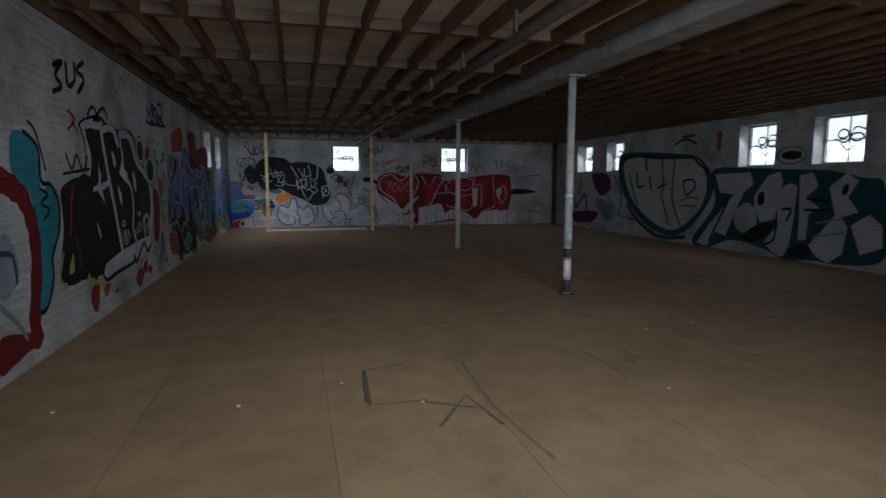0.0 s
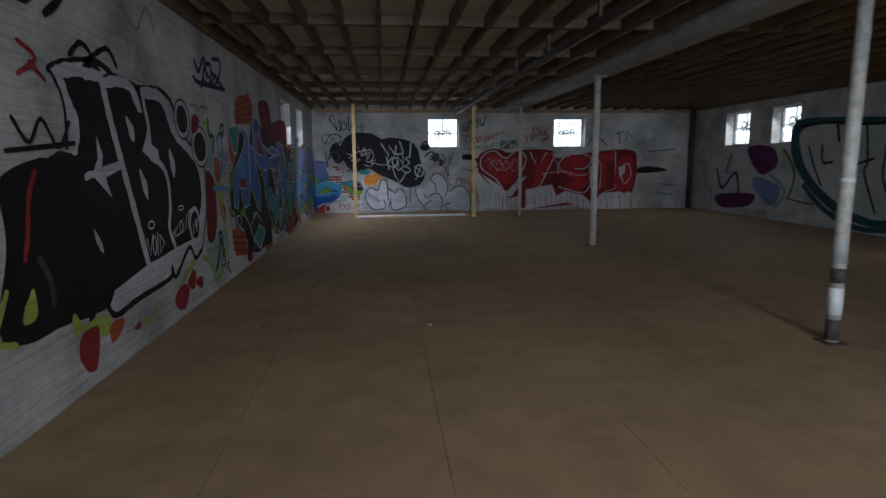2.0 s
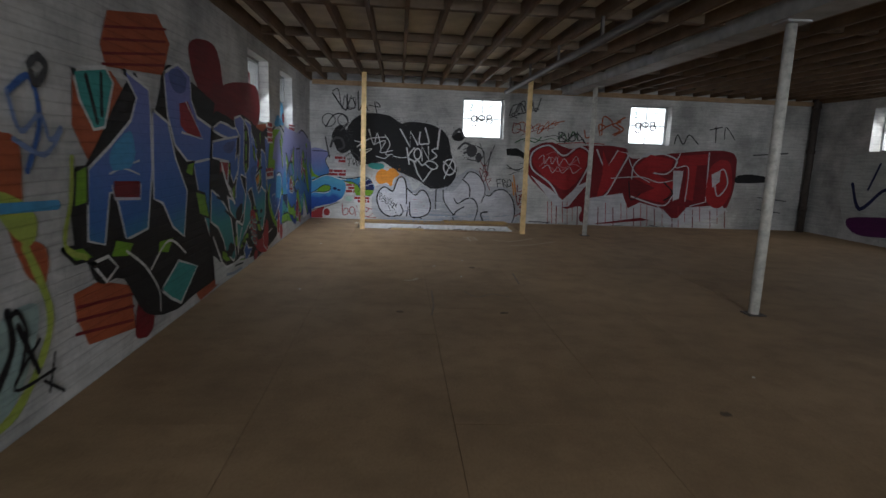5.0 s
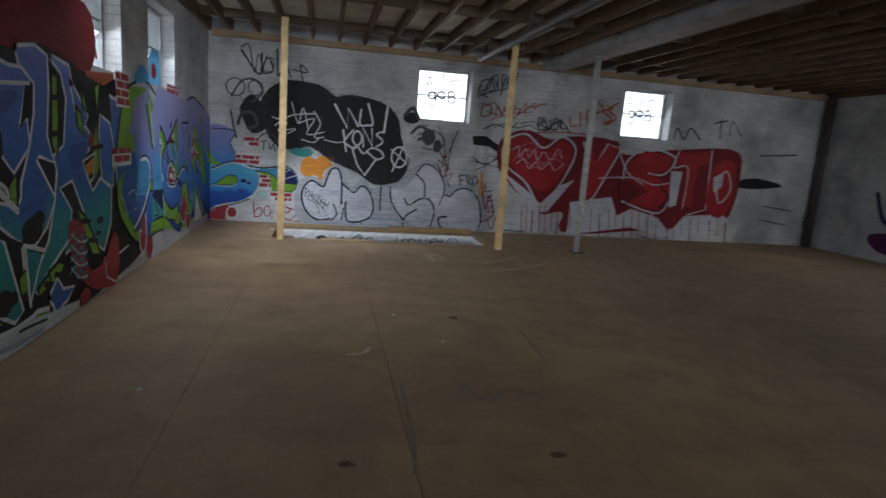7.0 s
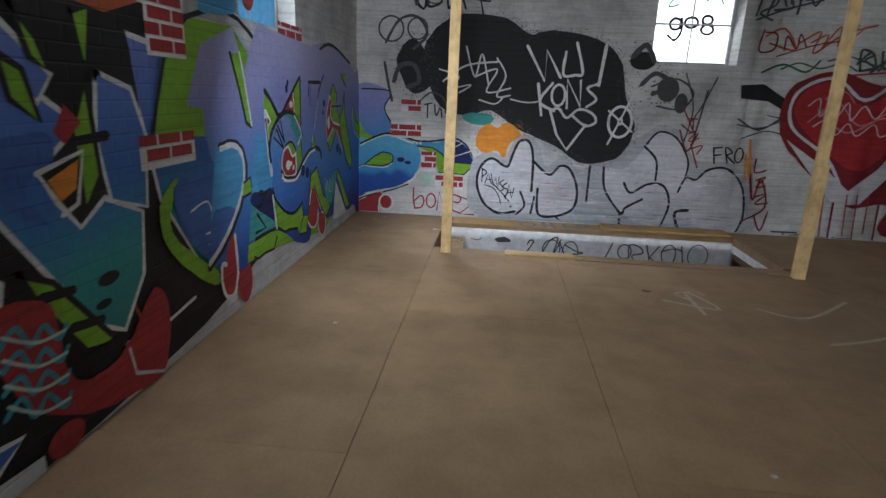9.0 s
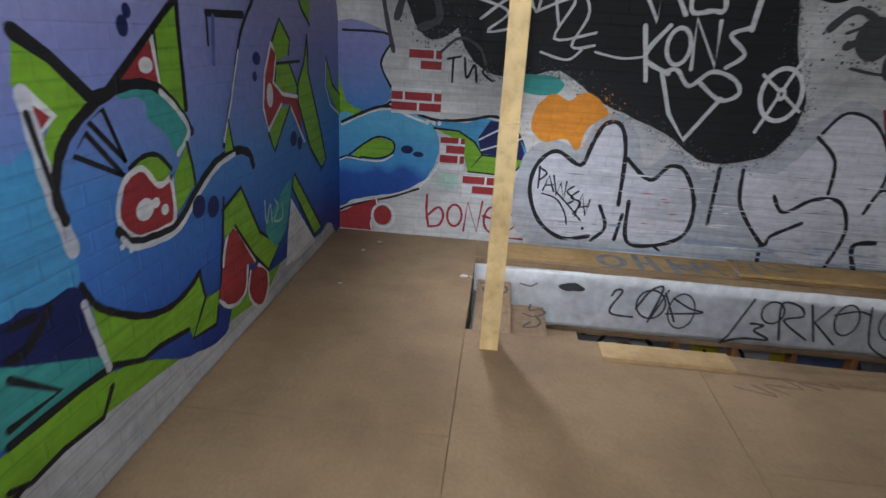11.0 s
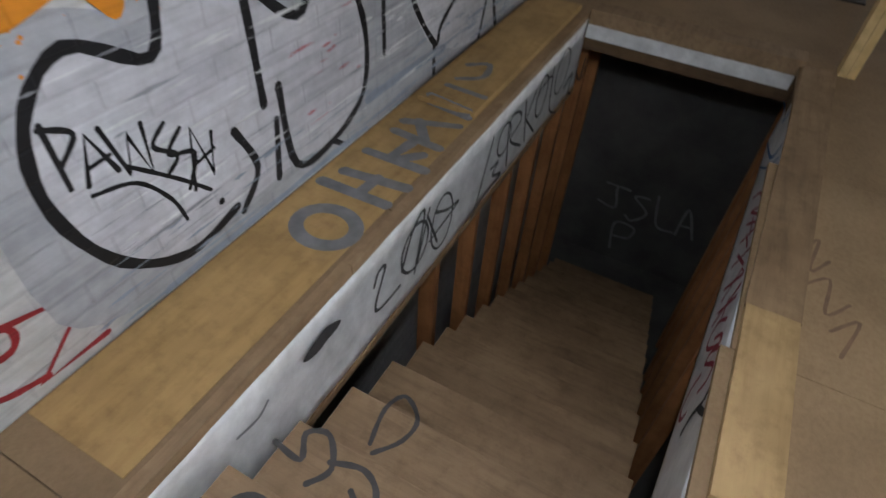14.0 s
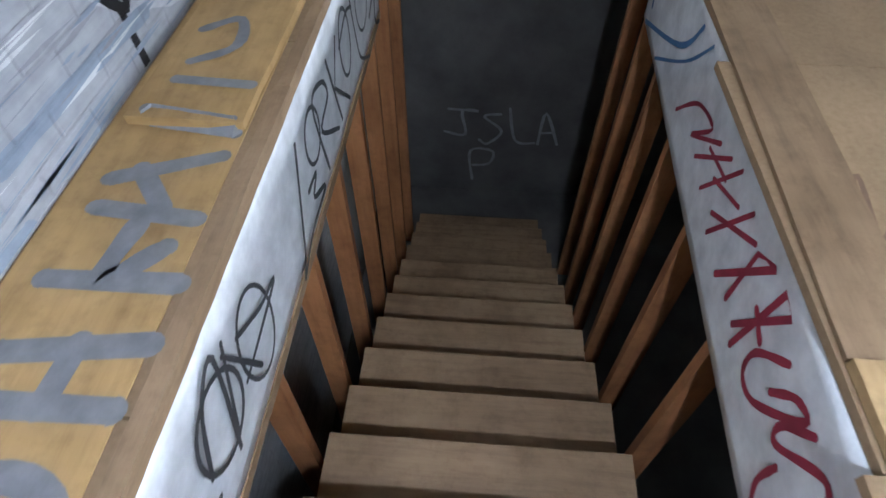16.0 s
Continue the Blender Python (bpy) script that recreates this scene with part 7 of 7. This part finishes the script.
line("DGREY", 0.02, [(2.71, 0.02), (2.71, 0.01), (2.91, 0.01)])
line("DGREY", 0.02, [(2.99, 0.02), (2.99, 0.01), (3.19, 0.01)])
line("DGREEN", 0.02, [(4.19, 0.01), (4.26, 0.01), (4.42, 0.01), (4.49, 0.01)])
line("BLACK", 0.022, [(5.14, 0.04), (5.33, 0.01), (5.48, 0.01)])
line("DGREEN", 0.02, [(4.33, 0.01), (4.48, 0.01)])
line("DGREEN", 0.02, [(5.03, 0.01), (5.12, 0.01)])
line("DGREY", 0.025, [(2.51, 0.01), (2.78, 0.05)])
line("DGREY", 0.02, [(2.64, 0.05), (2.63, 0.01)])
fill("BLACK", [(7.12, 1.24), (7.54, 1.28), (8.04, 1.17), (7.55, 1.09), (7.09, 1.09)])
line("DGREY", 0.02, [(7.66, 0.76), (8.37, 0.69)])
line("DGREY", 0.02, [(7.68, 0.48), (8.26, 0.41)])
line("DGREY", 0.03, [(7.43, 1.72), (8.26, 1.79)])

mural("white_letter_mural", "pale bubble letters with dark teal outline on the brick", "east")
fill("DTEAL", [(14.719, 2.322), (13.58, 2.348), (11.575, 2.179), (11.016, 1.891), (10.752, 1.429), (11.119, 0.78), (11.843, 0.228), (12.772, 0.177), (13.715, 0.531), (14.513, 1.154), (14.831, 1.739)])
fill("PALE", [(14.466, 2.146), (13.57, 2.207), (11.57, 2.11), (11.146, 1.827), (10.997, 1.427), (11.206, 0.885), (11.963, 0.347), (12.661, 0.337), (13.45, 0.626), (14.188, 1.161), (14.525, 1.735)])
line("BLACK", 0.06, [(14.588, 2.184), (13.844, 2.25), (12.926, 2.166), (11.509, 2.122)])
line("BLACK", 0.07, [(13.489, 2.188), (13.41, 1.846)])
line("BLACK", 0.06, [(13.863, 1.759), (13.809, 1.408), (13.536, 1.41)])
line("BLACK", 0.06, [(13.268, 1.689), (13.188, 1.32)])
line("BLACK", 0.05, [(12.889, 1.369), (12.51, 1.476)])
line("BLACK", 0.05, [(12.754, 2.159), (12.648, 1.416), (12.703, 1.192), (12.357, 0.42)])
line("BLACK", 0.05, [(12.213, 2.079), (12.274, 1.419), (12.217, 0.985), (11.83, 0.343)])
line("BLACK", 0.05, [(11.84, 1.548), (11.527, 1.589), (11.41, 1.411), (11.726, 1.199), (11.839, 1.534)])
line("BLACK", 0.05, [(14.261, 1.765), (14.056, 1.326), (13.798, 0.896)])
line("BLACK", 0.06, [(11.508, 2.108), (11.252, 1.924), (11.011, 1.824)])
line("RUST", 0.04, [(11.931, 1.052), (11.555, 1.161), (11.266, 1.127)])
line("RUST", 0.04, [(11.835, 0.941), (11.331, 0.934)])
line("DTEAL", 0.12, [(14.313, 0.877), (13.707, 0.419), (12.764, 0.086), (11.728, 0.152)])

mural("silver_letter_mural", "large silver angular letters with black fill behind", "east")
fill("DTEAL", [(10.82, 1.794), (9.664, 1.819), (8.656, 1.773), (7.798, 1.734), (7.147, 1.597), (6.776, 1.456), (6.667, 0.297), (7.367, 0.056), (7.996, 0.053), (8.701, 0.003), (9.215, 0.15), (10.101, 0.241), (10.991, -0.05), (11.411, 0.154), (10.699, 1.012)])
fill("SILVERL", [(10.738, 1.702), (9.688, 1.736), (9.573, 1.485), (9.841, 1.289), (10.315, 0.31), (10.628, 0.387), (10.9, 0.014), (11.242, 0.087), (10.83, 0.557), (10.102, 1.259), (10.539, 1.276)], False)
fill("SILVERL", [(9.536, 1.235), (9.199, 1.659), (8.909, 1.734), (8.825, 1.554), (8.965, 0.779), (9.336, 0.685), (9.512, 0.961)], False)
fill("BLACK", [(9.431, 1.261), (9.287, 1.322), (9.267, 1.089), (9.414, 1.06)])
fill("SILVERL", [(10.022, 0.913), (9.679, 1.087), (9.456, 0.844), (9.475, 0.531), (9.832, 0.429), (10.049, 0.636)])
fill("SILVERL", [(8.948, 1.385), (8.633, 1.509), (8.471, 1.444), (8.508, 0.841), (8.576, 0.279), (8.704, 0.037), (8.916, 0.068), (9.225, 0.268), (8.883, 0.648)], False)
fill("SILVERL", [(8.438, 1.65), (8.146, 1.71), (8.015, 1.448), (8.274, 1.232), (7.967, 1.052), (8.184, 0.914), (8.202, 0.428), (8.378, 0.41), (8.396, 0.902)], False)
fill("SILVERL", [(7.792, 1.429), (7.464, 1.688), (7.233, 1.55), (7.414, 1.254), (7.193, 1.007), (7.521, 0.9), (7.377, 0.739), (7.439, 0.25), (7.701, 0.051), (7.942, 0.124), (8.143, 0.326), (7.634, 0.924)], False)
fill("BLACK", [(7.517, 1.451), (7.404, 1.491), (7.432, 1.333), (7.536, 1.301)])
fill("SILVERL", [(7.316, 0.764), (6.99, 0.979), (6.762, 0.805), (6.727, 0.432), (7.104, 0.271)], False)
line("BLACK", 0.06, [(10.264, 1.155), (10.541, 0.655), (10.817, 0.17)])
line("BLACK", 0.05, [(8.902, 0.703), (8.97, 0.352), (9.193, 0.247)])
line("BLACK", 0.05, [(8.789, 0.994), (8.586, 0.981), (8.674, 0.775)])
line("BLACK", 0.05, [(8.223, 1.212), (7.791, 1.162)])
line("BLACK", 0.05, [(8.266, 0.996), (7.732, 1.021)])
line("GREY", 0.04, [(8.0, 0.766), (7.497, 0.871)])
line("GREY", 0.04, [(8.036, 0.497), (7.453, 0.633)])
fill("BLACK", [(9.824, 0.33), (9.407, 0.633), (8.997, 0.662), (9.235, 0.385), (9.53, 0.261)])
fill("BLACK", [(8.617, 0.128), (8.333, 0.338), (8.077, 0.279), (8.245, 0.063)])
oval("BLACK", 8.681, 2.048, 0.344, 0.175, 0)
oval("PALE", 8.667, 2.047, 0.278, 0.121, 0.07)

mural("purple_arrow_mural", "small purple and pale blue letters near the corner", "east")
fill("PALE", [(17.851, 1.737), (15.911, 1.609), (14.751, 1.064), (14.577, 0.361), (15.884, 0.202), (17.76, 0.31)])
fill("PURPLE", [(16.425, 1.759), (15.477, 1.765), (15.248, 1.329), (15.876, 1.107)])
fill("PURPLE", [(17.686, 0.473), (16.09, 0.591), (16.25, 0.269), (17.414, 0.153)])
fill("BLUEP", [(16.013, 1.032), (15.08, 0.797), (15.343, 0.328), (16.064, 0.739)])
line("NAVY", 0.08, [(17.731, 1.185), (17.448, 0.682), (16.875, 1.123), (16.686, 0.6)])
line("NAVY", 0.05, [(17.104, 1.615), (17.311, 1.095)])
line("BLUEGREY", 0.10, [(15.534, 1.132), (14.915, 0.717), (15.209, 0.319)])
line("DGREEN", 0.06, [(15.049, 1.708), (14.634, 1.151), (14.777, 0.553)])
line("LGREEN", 0.05, [(15.192, 1.915), (14.964, 1.401)])
line("DGREY", 0.03, [(14.839, 0.55), (13.992, 0.465)])

mural("faded_tag", "faded dark tags on the upper wall", "east")
line("DGREY", 0.06, [(12.26, 2.47), (11.84, 2.58), (11.43, 2.45)])
line("RUST", 0.15, [(10.66, 2.61), (10.67, 2.3)])
line("DGREY", 0.06, [(11.95, 2.65), (11.54, 2.65)])

mural("floor_tag", "faint dark green letters LA sprayed on the plywood floor", "floor")
line("FLOORGREEN", 0.03, [(0.325, 3.969), (-0.019, 3.878), (-0.056, 3.158), (0.324, 3.156)], False)
line("FLOORGREEN", 0.03, [(0.328, 2.729), (0.621, 3.181), (0.703, 2.658)], False)
line("FLOORGREEN", 0.03, [(0.318, 3.129), (0.623, 2.943)])
line("FLOORGREEN", 0.02, [(-0.048, 3.616), (-0.075, 3.209)])

mural("plank_tag", "grey sprayed letters OHKAND on the plank beside the wall", "plank")
oval("TAGGREY", -0.5145, 18.822, 0.0855, 0.103, 0.05)
line("TAGGREY", 0.05, [(-0.328, 18.977), (-0.323, 18.717)], False)
line("TAGGREY", 0.05, [(-0.239, 18.944), (-0.207, 18.704)], False)
line("TAGGREY", 0.045, [(-0.328, 18.829), (-0.212, 18.821)])
line("TAGGREY", 0.045, [(-0.09, 18.946), (-0.084, 18.701)], False)
line("TAGGREY", 0.045, [(0.052, 18.831), (-0.084, 18.844), (-0.003, 18.755)])
line("TAGGREY", 0.04, [(0.087, 18.935), (0.07, 18.722)])
line("TAGGREY", 0.04, [(0.167, 18.941), (0.253, 18.731)])
line("TAGGREY", 0.04, [(0.203, 18.888), (0.09, 18.799)])
line("TAGGREY", 0.035, [(0.355, 18.924), (0.328, 18.726)])
line("TAGGREY", 0.035, [(0.467, 18.897), (0.458, 18.719)])
line("TAGGREY", 0.03, [(0.687, 18.909), (0.744, 18.826), (0.618, 18.8), (0.542, 18.89)])

mural("stair_tag", "dark looping tags along the white trimmer board", "strip_n")
line("DGREY", 0.016, [(-0.513, -0.188), (-0.487, -0.141), (-0.444, -0.152), (-0.508, -0.278), (-0.488, -0.332), (-0.347, -0.34)])
oval("DGREY", -0.237, -0.229, 0.099, 0.109, 0.014)
line("DGREY", 0.016, [(-0.333, -0.273), (-0.26, -0.131), (-0.173, -0.099), (-0.238, -0.366)])
line("DGREY", 0.014, [(-0.135, -0.11), (-0.223, -0.339)], False)
line("DGREY", 0.014, [(-0.151, -0.132), (-0.057, -0.344)], False)
line("DGREY", 0.014, [(-0.091, -0.166), (0.027, -0.231), (0.122, -0.257), (-0.124, -0.29)])
oval("DGREY", -0.023, -0.260, 0.090, 0.134, 0.012)
line("DGREY", 0.018, [(0.443, -0.12), (0.328, -0.411), (0.283, -0.472)], False)
line("DGREY", 0.018, [(0.283, -0.472), (0.42, -0.423), (0.6, -0.416), (0.49, -0.355), (0.544, -0.31), (0.458, -0.302)])
oval("DGREY", 0.583, -0.206, 0.074, 0.083, 0.014)
line("DGREY", 0.016, [(0.67, -0.409), (0.627, -0.138), (0.747, -0.142), (0.783, -0.213), (0.668, -0.258), (0.845, -0.388)])
line("DGREY", 0.016, [(0.821, -0.121), (0.899, -0.393)], False)
line("DGREY", 0.016, [(0.957, -0.124), (0.87, -0.25), (1.035, -0.405)], False)
oval("DGREY", 1.071, -0.212, 0.077, 0.116, 0.014)
line("DGREY", 0.014, [(0.986, -0.18), (1.124, -0.138), (1.215, -0.159)])
line("DGREY", 0.014, [(1.202, -0.102), (1.238, -0.296), (1.285, -0.402), (1.437, -0.489)])
oval("DGREY", 1.390, -0.207, 0.109, 0.130, 0.012)
line("BLACK", 0.018, [(1.504, -0.356), (1.633, -0.318), (1.62, -0.435), (1.711, -0.487)])
line("BLACK", 0.018, [(1.727, -0.349), (1.839, -0.449), (1.891, -0.324), (1.892, -0.484), (1.973, -0.376)])
fill("DGREY", [(-0.897, -0.155), (-0.789, -0.116), (-0.706, -0.159), (-0.805, -0.188)])
line("GREY", 0.012, [(-1.159, -0.158), (-1.087, -0.172), (-1.042, -0.148)])

mural("red_strip_tag", "dark red lettering down the white trimmer board", "strip_s")
line("STRIPRED", 0.014, [(0.976, -0.345), (0.815, -0.204), (0.654, -0.169), (0.778, -0.287), (0.569, -0.149)])
line("STRIPRED", 0.014, [(0.686, -0.295), (0.48, -0.123)])
line("STRIPRED", 0.014, [(0.617, -0.205), (0.455, -0.173)])
line("STRIPRED", 0.015, [(0.564, -0.307), (0.405, -0.095)])
line("STRIPRED", 0.015, [(0.516, -0.224), (0.341, -0.151)])
line("STRIPRED", 0.016, [(0.414, -0.326), (0.272, -0.101)])
line("STRIPRED", 0.016, [(0.44, -0.276), (0.204, -0.125)])
line("STRIPRED", 0.018, [(0.276, -0.33), (0.1, -0.081), (0.178, -0.126), (0.184, -0.305)], False)
line("STRIPRED", 0.018, [(0.073, -0.335), (0.034, -0.072), (-0.018, -0.081), (0.109, -0.303)], False)
line("STRIPRED", 0.018, [(0.076, -0.187), (0.005, -0.209)])
line("STRIPRED", 0.018, [(-0.087, -0.13), (-0.004, -0.235), (-0.016, -0.307), (-0.091, -0.29), (-0.2, -0.134), (-0.153, -0.138), (-0.102, -0.217)])
line("STRIPRED", 0.018, [(-0.232, -0.117), (-0.174, -0.211), (-0.198, -0.245), (-0.298, -0.126), (-0.346, -0.151), (-0.337, -0.224)])
line("STRIPRED", 0.018, [(-0.235, -0.265), (-0.235, -0.352), (-0.287, -0.402), (-0.357, -0.367), (-0.366, -0.31)])
line("BLACK", 0.024, [(-0.414, -0.068), (-0.455, -0.112), (-0.442, -0.212), (-0.464, -0.28)])
line("BLACK", 0.024, [(-0.467, -0.134), (-0.535, -0.058)])
line("STRIPBLUE", 0.025, [(2.354, -0.445), (1.79, -0.26), (1.669, -0.348)])
line("STRIPBLUE", 0.02, [(1.71, -0.437), (1.165, -0.223), (1.006, -0.068)])
line("STRIPBLUE", 0.03, [(1.774, -0.149), (1.433, -0.075), (1.512, -0.199)])
line("STRIPBLUE", 0.012, [(1.404, -0.422), (1.053, -0.213), (0.874, -0.052)])

mural("chalk_tag", "faint grey block letters ISLA P on the dark wall below", "cellar")
line("CHALK", 0.025, [(18.41, -2), (18.17, -2.01), (18.3, -2.02), (18.27, -2.25), (18.44, -2.23)])
line("CHALK", 0.025, [(17.99, -2.03), (18.12, -2.06), (17.97, -2.2), (18.08, -2.34), (18.15, -2.3)])
line("CHALK", 0.025, [(17.92, -1.97), (17.85, -2.29), (17.69, -2.31)])
line("CHALK", 0.025, [(17.66, -2.32), (17.63, -2), (17.5, -2.31)])
line("CHALK", 0.02, [(17.65, -2.2), (17.54, -2.19)])
line("CHALK", 0.025, [(18.19, -2.76), (18.22, -2.43), (18.03, -2.42), (18.05, -2.56), (18.19, -2.59)])

mural("floor_scrawl", "faint red and pale scrawls on the plywood near the stair", "floor")
line("FLOORRED", 0.011, [(0.198, 17.431), (0.307, 17.375), (0.125, 17.396), (0.205, 17.34)])
line("FLOORRED", 0.011, [(0.016, 17.433), (0.116, 17.337), (-0.053, 17.344), (0.025, 17.278)])
line("FLOORRED", 0.011, [(-0.118, 17.328), (-0.036, 17.25), (-0.206, 17.299)])
line("FLOORPALE", 0.03, [(0.396, 16.468), (0.756, 16.345), (0.62, 16.701), (0.613, 16.212)])
line("FLOORPALE", 0.03, [(1.26, 15.821), (1.685, 15.995), (2.185, 16.377)])
line("FLOORPALE", 0.03, [(1.053, 16.414), (1.334, 16.28), (1.84, 16.705)])
line("FLOORPALE", 0.03, [(-0.577, 13.036), (-0.478, 13.057), (-0.426, 13.161)])
line("DUSK", 0.02, [(-0.285, 12.536), (-0.298, 11.955), (-0.337, 11.585)])
line("DUSK", 0.025, [(0.086, 12.523), (0.198, 12.295), (0.376, 12.434), (0.543, 12.315)])
line("DUSK", 0.02, [(0.836, 13.56), (0.795, 12.961)])
line("DUSK", 0.03, [(1.923, 3.955), (1.958, 3.565), (1.913, 3.188)])
line("DUSK", 0.03, [(2.348, 3.934), (2.176, 3.511)])
line("DUSK", 0.025, [(0.801, 3.923), (0.752, 3.098), (0.776, 2.579), (0.823, 2.174)])
line("FLOORPALE", 0.02, [(0.522, 16.649), (0.699, 16.724), (0.747, 16.645)])
line("FLOORPALE", 0.02, [(0.523, 16.627), (0.63, 16.447)])

# ---- tags on the window glass ----
zc = (SILL + HEAD) / 2
for n_, (a, b) in enumerate(FAR_WINDOWS):
    mural("window_tag", "looping black tag sprayed on the window glass", "glass_n")
    c = (a + b) / 2
    oval("BLACK", c - 0.18, zc + 0.0, 0.06, 0.06, 0.03)
    line("BLACK", 0.03, [(c - 0.12, zc + 0.06), (c - 0.11, zc - 0.08), (c - 0.17, zc - 0.17), (c - 0.25, zc - 0.12)])
    oval("BLACK", c - 0.01, zc + 0.02, 0.07, 0.055, 0.03)
    oval("BLACK", c + 0.16, zc + 0.05, 0.055, 0.045, 0.03)
    oval("BLACK", c + 0.17, zc - 0.05, 0.065, 0.05, 0.03)
    line("TEAL", 0.02, [(c - 0.3, zc + 0.28), (c - 0.22, zc + 0.3), (c - 0.28, zc + 0.18), (c - 0.18, zc + 0.2)])
    line("TEAL", 0.02, [(c + 0.12, zc + 0.25), (c + 0.25, zc + 0.3), (c + 0.3, zc + 0.22)])
mural("window_tag", "red strokes sprayed on the window glass", "glass_w")
line("RED", 0.05, [(14.1, 2.05), (14.3, 2.45), (14.45, 2.1), (14.6, 2.5)])
line("RED", 0.05, [(14.65, 2.5), (14.7, 2.0), (14.85, 2.2), (14.98, 1.98)])
mural("window_tag", "blue paint over the lower window glass", "glass_w")
fill("LBLUE", [(16.02, 1.9), (16.98, 1.9), (16.98, 2.2), (16.7, 2.3), (16.4, 2.15), (16.02, 2.35)])
for a, b in RIGHT_WINDOWS:
    mural("window_tag", "dark scribbled tag on the window glass", "glass_e")
    c = (a + b) / 2
    oval("DGREY", c - 0.15, zc + 0.03, 0.12, 0.07, 0.035)
    oval("DGREY", c + 0.12, zc + 0.1, 0.1, 0.08, 0.035)
    line("DGREY", 0.03, [(c - 0.3, zc + 0.15), (c - 0.1, zc + 0.2), (c + 0.05, zc - 0.05), (c + 0.28, zc + 0.02)])
    line("DGREY", 0.03, [(c - 0.1, zc - 0.1), (c + 0.02, zc - 0.2), (c + 0.15, zc - 0.08)])
# bright window panes below are painted as flat patches, with dark tags beside
mural("lower_panes_and_tags", "white yellow and blue patches painted as bright panes, with tags, storey below", "north")
fill("WHITE", [(0.25, -1.25), (1.6, -1.35), (1.6, -0.62), (0.25, -0.62)], False)
fill("YELLOW", [(0.25, -1.0), (0.42, -1.0), (0.45, -0.7), (0.25, -0.7)])
fill("YELLOW", [(0.82, -1.2), (0.95, -1.2), (0.98, -0.65), (0.85, -0.7)])
fill("BLUEP", [(1.0, -1.1), (1.5, -1.1), (1.5, -0.7), (1.05, -0.68)])
line("BLACK", 0.03, [(0.35, -0.75), (0.5, -0.95), (0.6, -0.7), (0.75, -1.0)])
line("DGREY", 0.03, [(-0.6, -0.7), (-0.4, -0.62), (-0.5, -0.85), (-0.25, -0.75), (-0.1, -0.9)])
line("DGREY", 0.03, [(-0.1, -0.7), (0.05, -0.85), (0.12, -0.66)])

mural("tread_tag", "dark looping tag sprayed across the worn tread", "tread_1")
line("TAGDARK", 0.018, [(-1.437, 18.541), (-1.338, 18.542), (-1.265, 18.512), (-1.262, 18.423), (-1.331, 18.382), (-1.387, 18.389), (-1.388, 18.515), (-1.293, 18.488)])
line("TAGDARK", 0.016, [(-1.3, 18.507), (-1.411, 18.467), (-1.409, 18.407)])
mural("tread_tag", "dark looping tag sprayed across the worn tread", "tread_2")
line("TAGDARK", 0.018, [(-1.071, 18.621), (-1.079, 18.525), (-1.007, 18.561), (-0.978, 18.499), (-1.058, 18.434), (-1.126, 18.469)])
line("TAGDARK", 0.018, [(-1.044, 18.449), (-1.016, 18.355), (-1.055, 18.287), (-1.133, 18.271), (-1.083, 18.351)])
mural("tread_tag", "dark looping tag sprayed across the worn tread", "tread_3")
line("TAGDARK", 0.016, [(-0.873, 18.435), (-0.744, 18.459), (-0.669, 18.423), (-0.725, 18.344), (-0.814, 18.35), (-0.897, 18.411)])

# ---- small things on the floor ----
SCRAPS = [(2.10, 2.95), (2.93, 4.47), (3.58, 4.61), (0.30, 3.13), (-0.21, 3.63), (-0.91, 3.35), (-2.06, 3.52), (-0.22, 7.29), (-1.81, 7.45), (1.92, 10.10), (-1.91, 15.59), (-0.17, 13.93), (0.13, 13.29), (0.26, 14.38), (-2.21, 18.80), (-2.29, 18.61), (-1.50, 18.29), (-2.29, 18.02), (-0.17, 13.96), (-1.73, 12.52)]
DIRT = [(0.34, 13.87), (0.34, 13.90), (-0.64, 11.69), (0.38, 11.69), (0.31, 16.66), (1.36, 9.52)]
SCRAP = plain("paper_scrap", (0.62, 0.60, 0.54), 0.9)
SMUDGE = plain("dark_smudge", (0.13, 0.09, 0.055), 0.9)


def scrap(x, y, r, material, label, category):
    bm = bmesh.new()
    n = 7
    a0 = random.random() * 6
    vs = []
    for k in range(n):
        q = r * (0.6 + 0.6 * random.random())
        vs.append(bm.verts.new((q * 1.5 * math.cos(a0 + k * 6.283 / n), q * math.sin(a0 + k * 6.283 / n), 0.001)))
    f = bm.faces.new(vs)
    g = bmesh.ops.extrude_face_region(bm, geom=[f])
    for v in g["geom"]:
        if isinstance(v, bmesh.types.BMVert):
            v.co.z += 0.002 + (0.008 * random.random() if material is SCRAP else 0)
    bmesh.ops.recalc_face_normals(bm, faces=bm.faces)
    ob = link("paper_scrap" if category == "scrap" else "dirt_patch", bm, material)
    ob.location = (x, y, 0)
    tagged(ob, label, category, "litter on the floor")


for x, y in SCRAPS:
    scrap(x, y, 0.010, SCRAP, "small pale crumpled scrap lying on the plywood", "scrap")
for x, y in DIRT:
    scrap(x, y, 0.03, SMUDGE, "flat dark stain of dirt on the plywood", "dirt")
scrap(-1.55, 18.30, 0.022, SCRAP, "pale splash of plaster beside the stair opening", "scrap")

# ---- floor sheets ----
sheets()
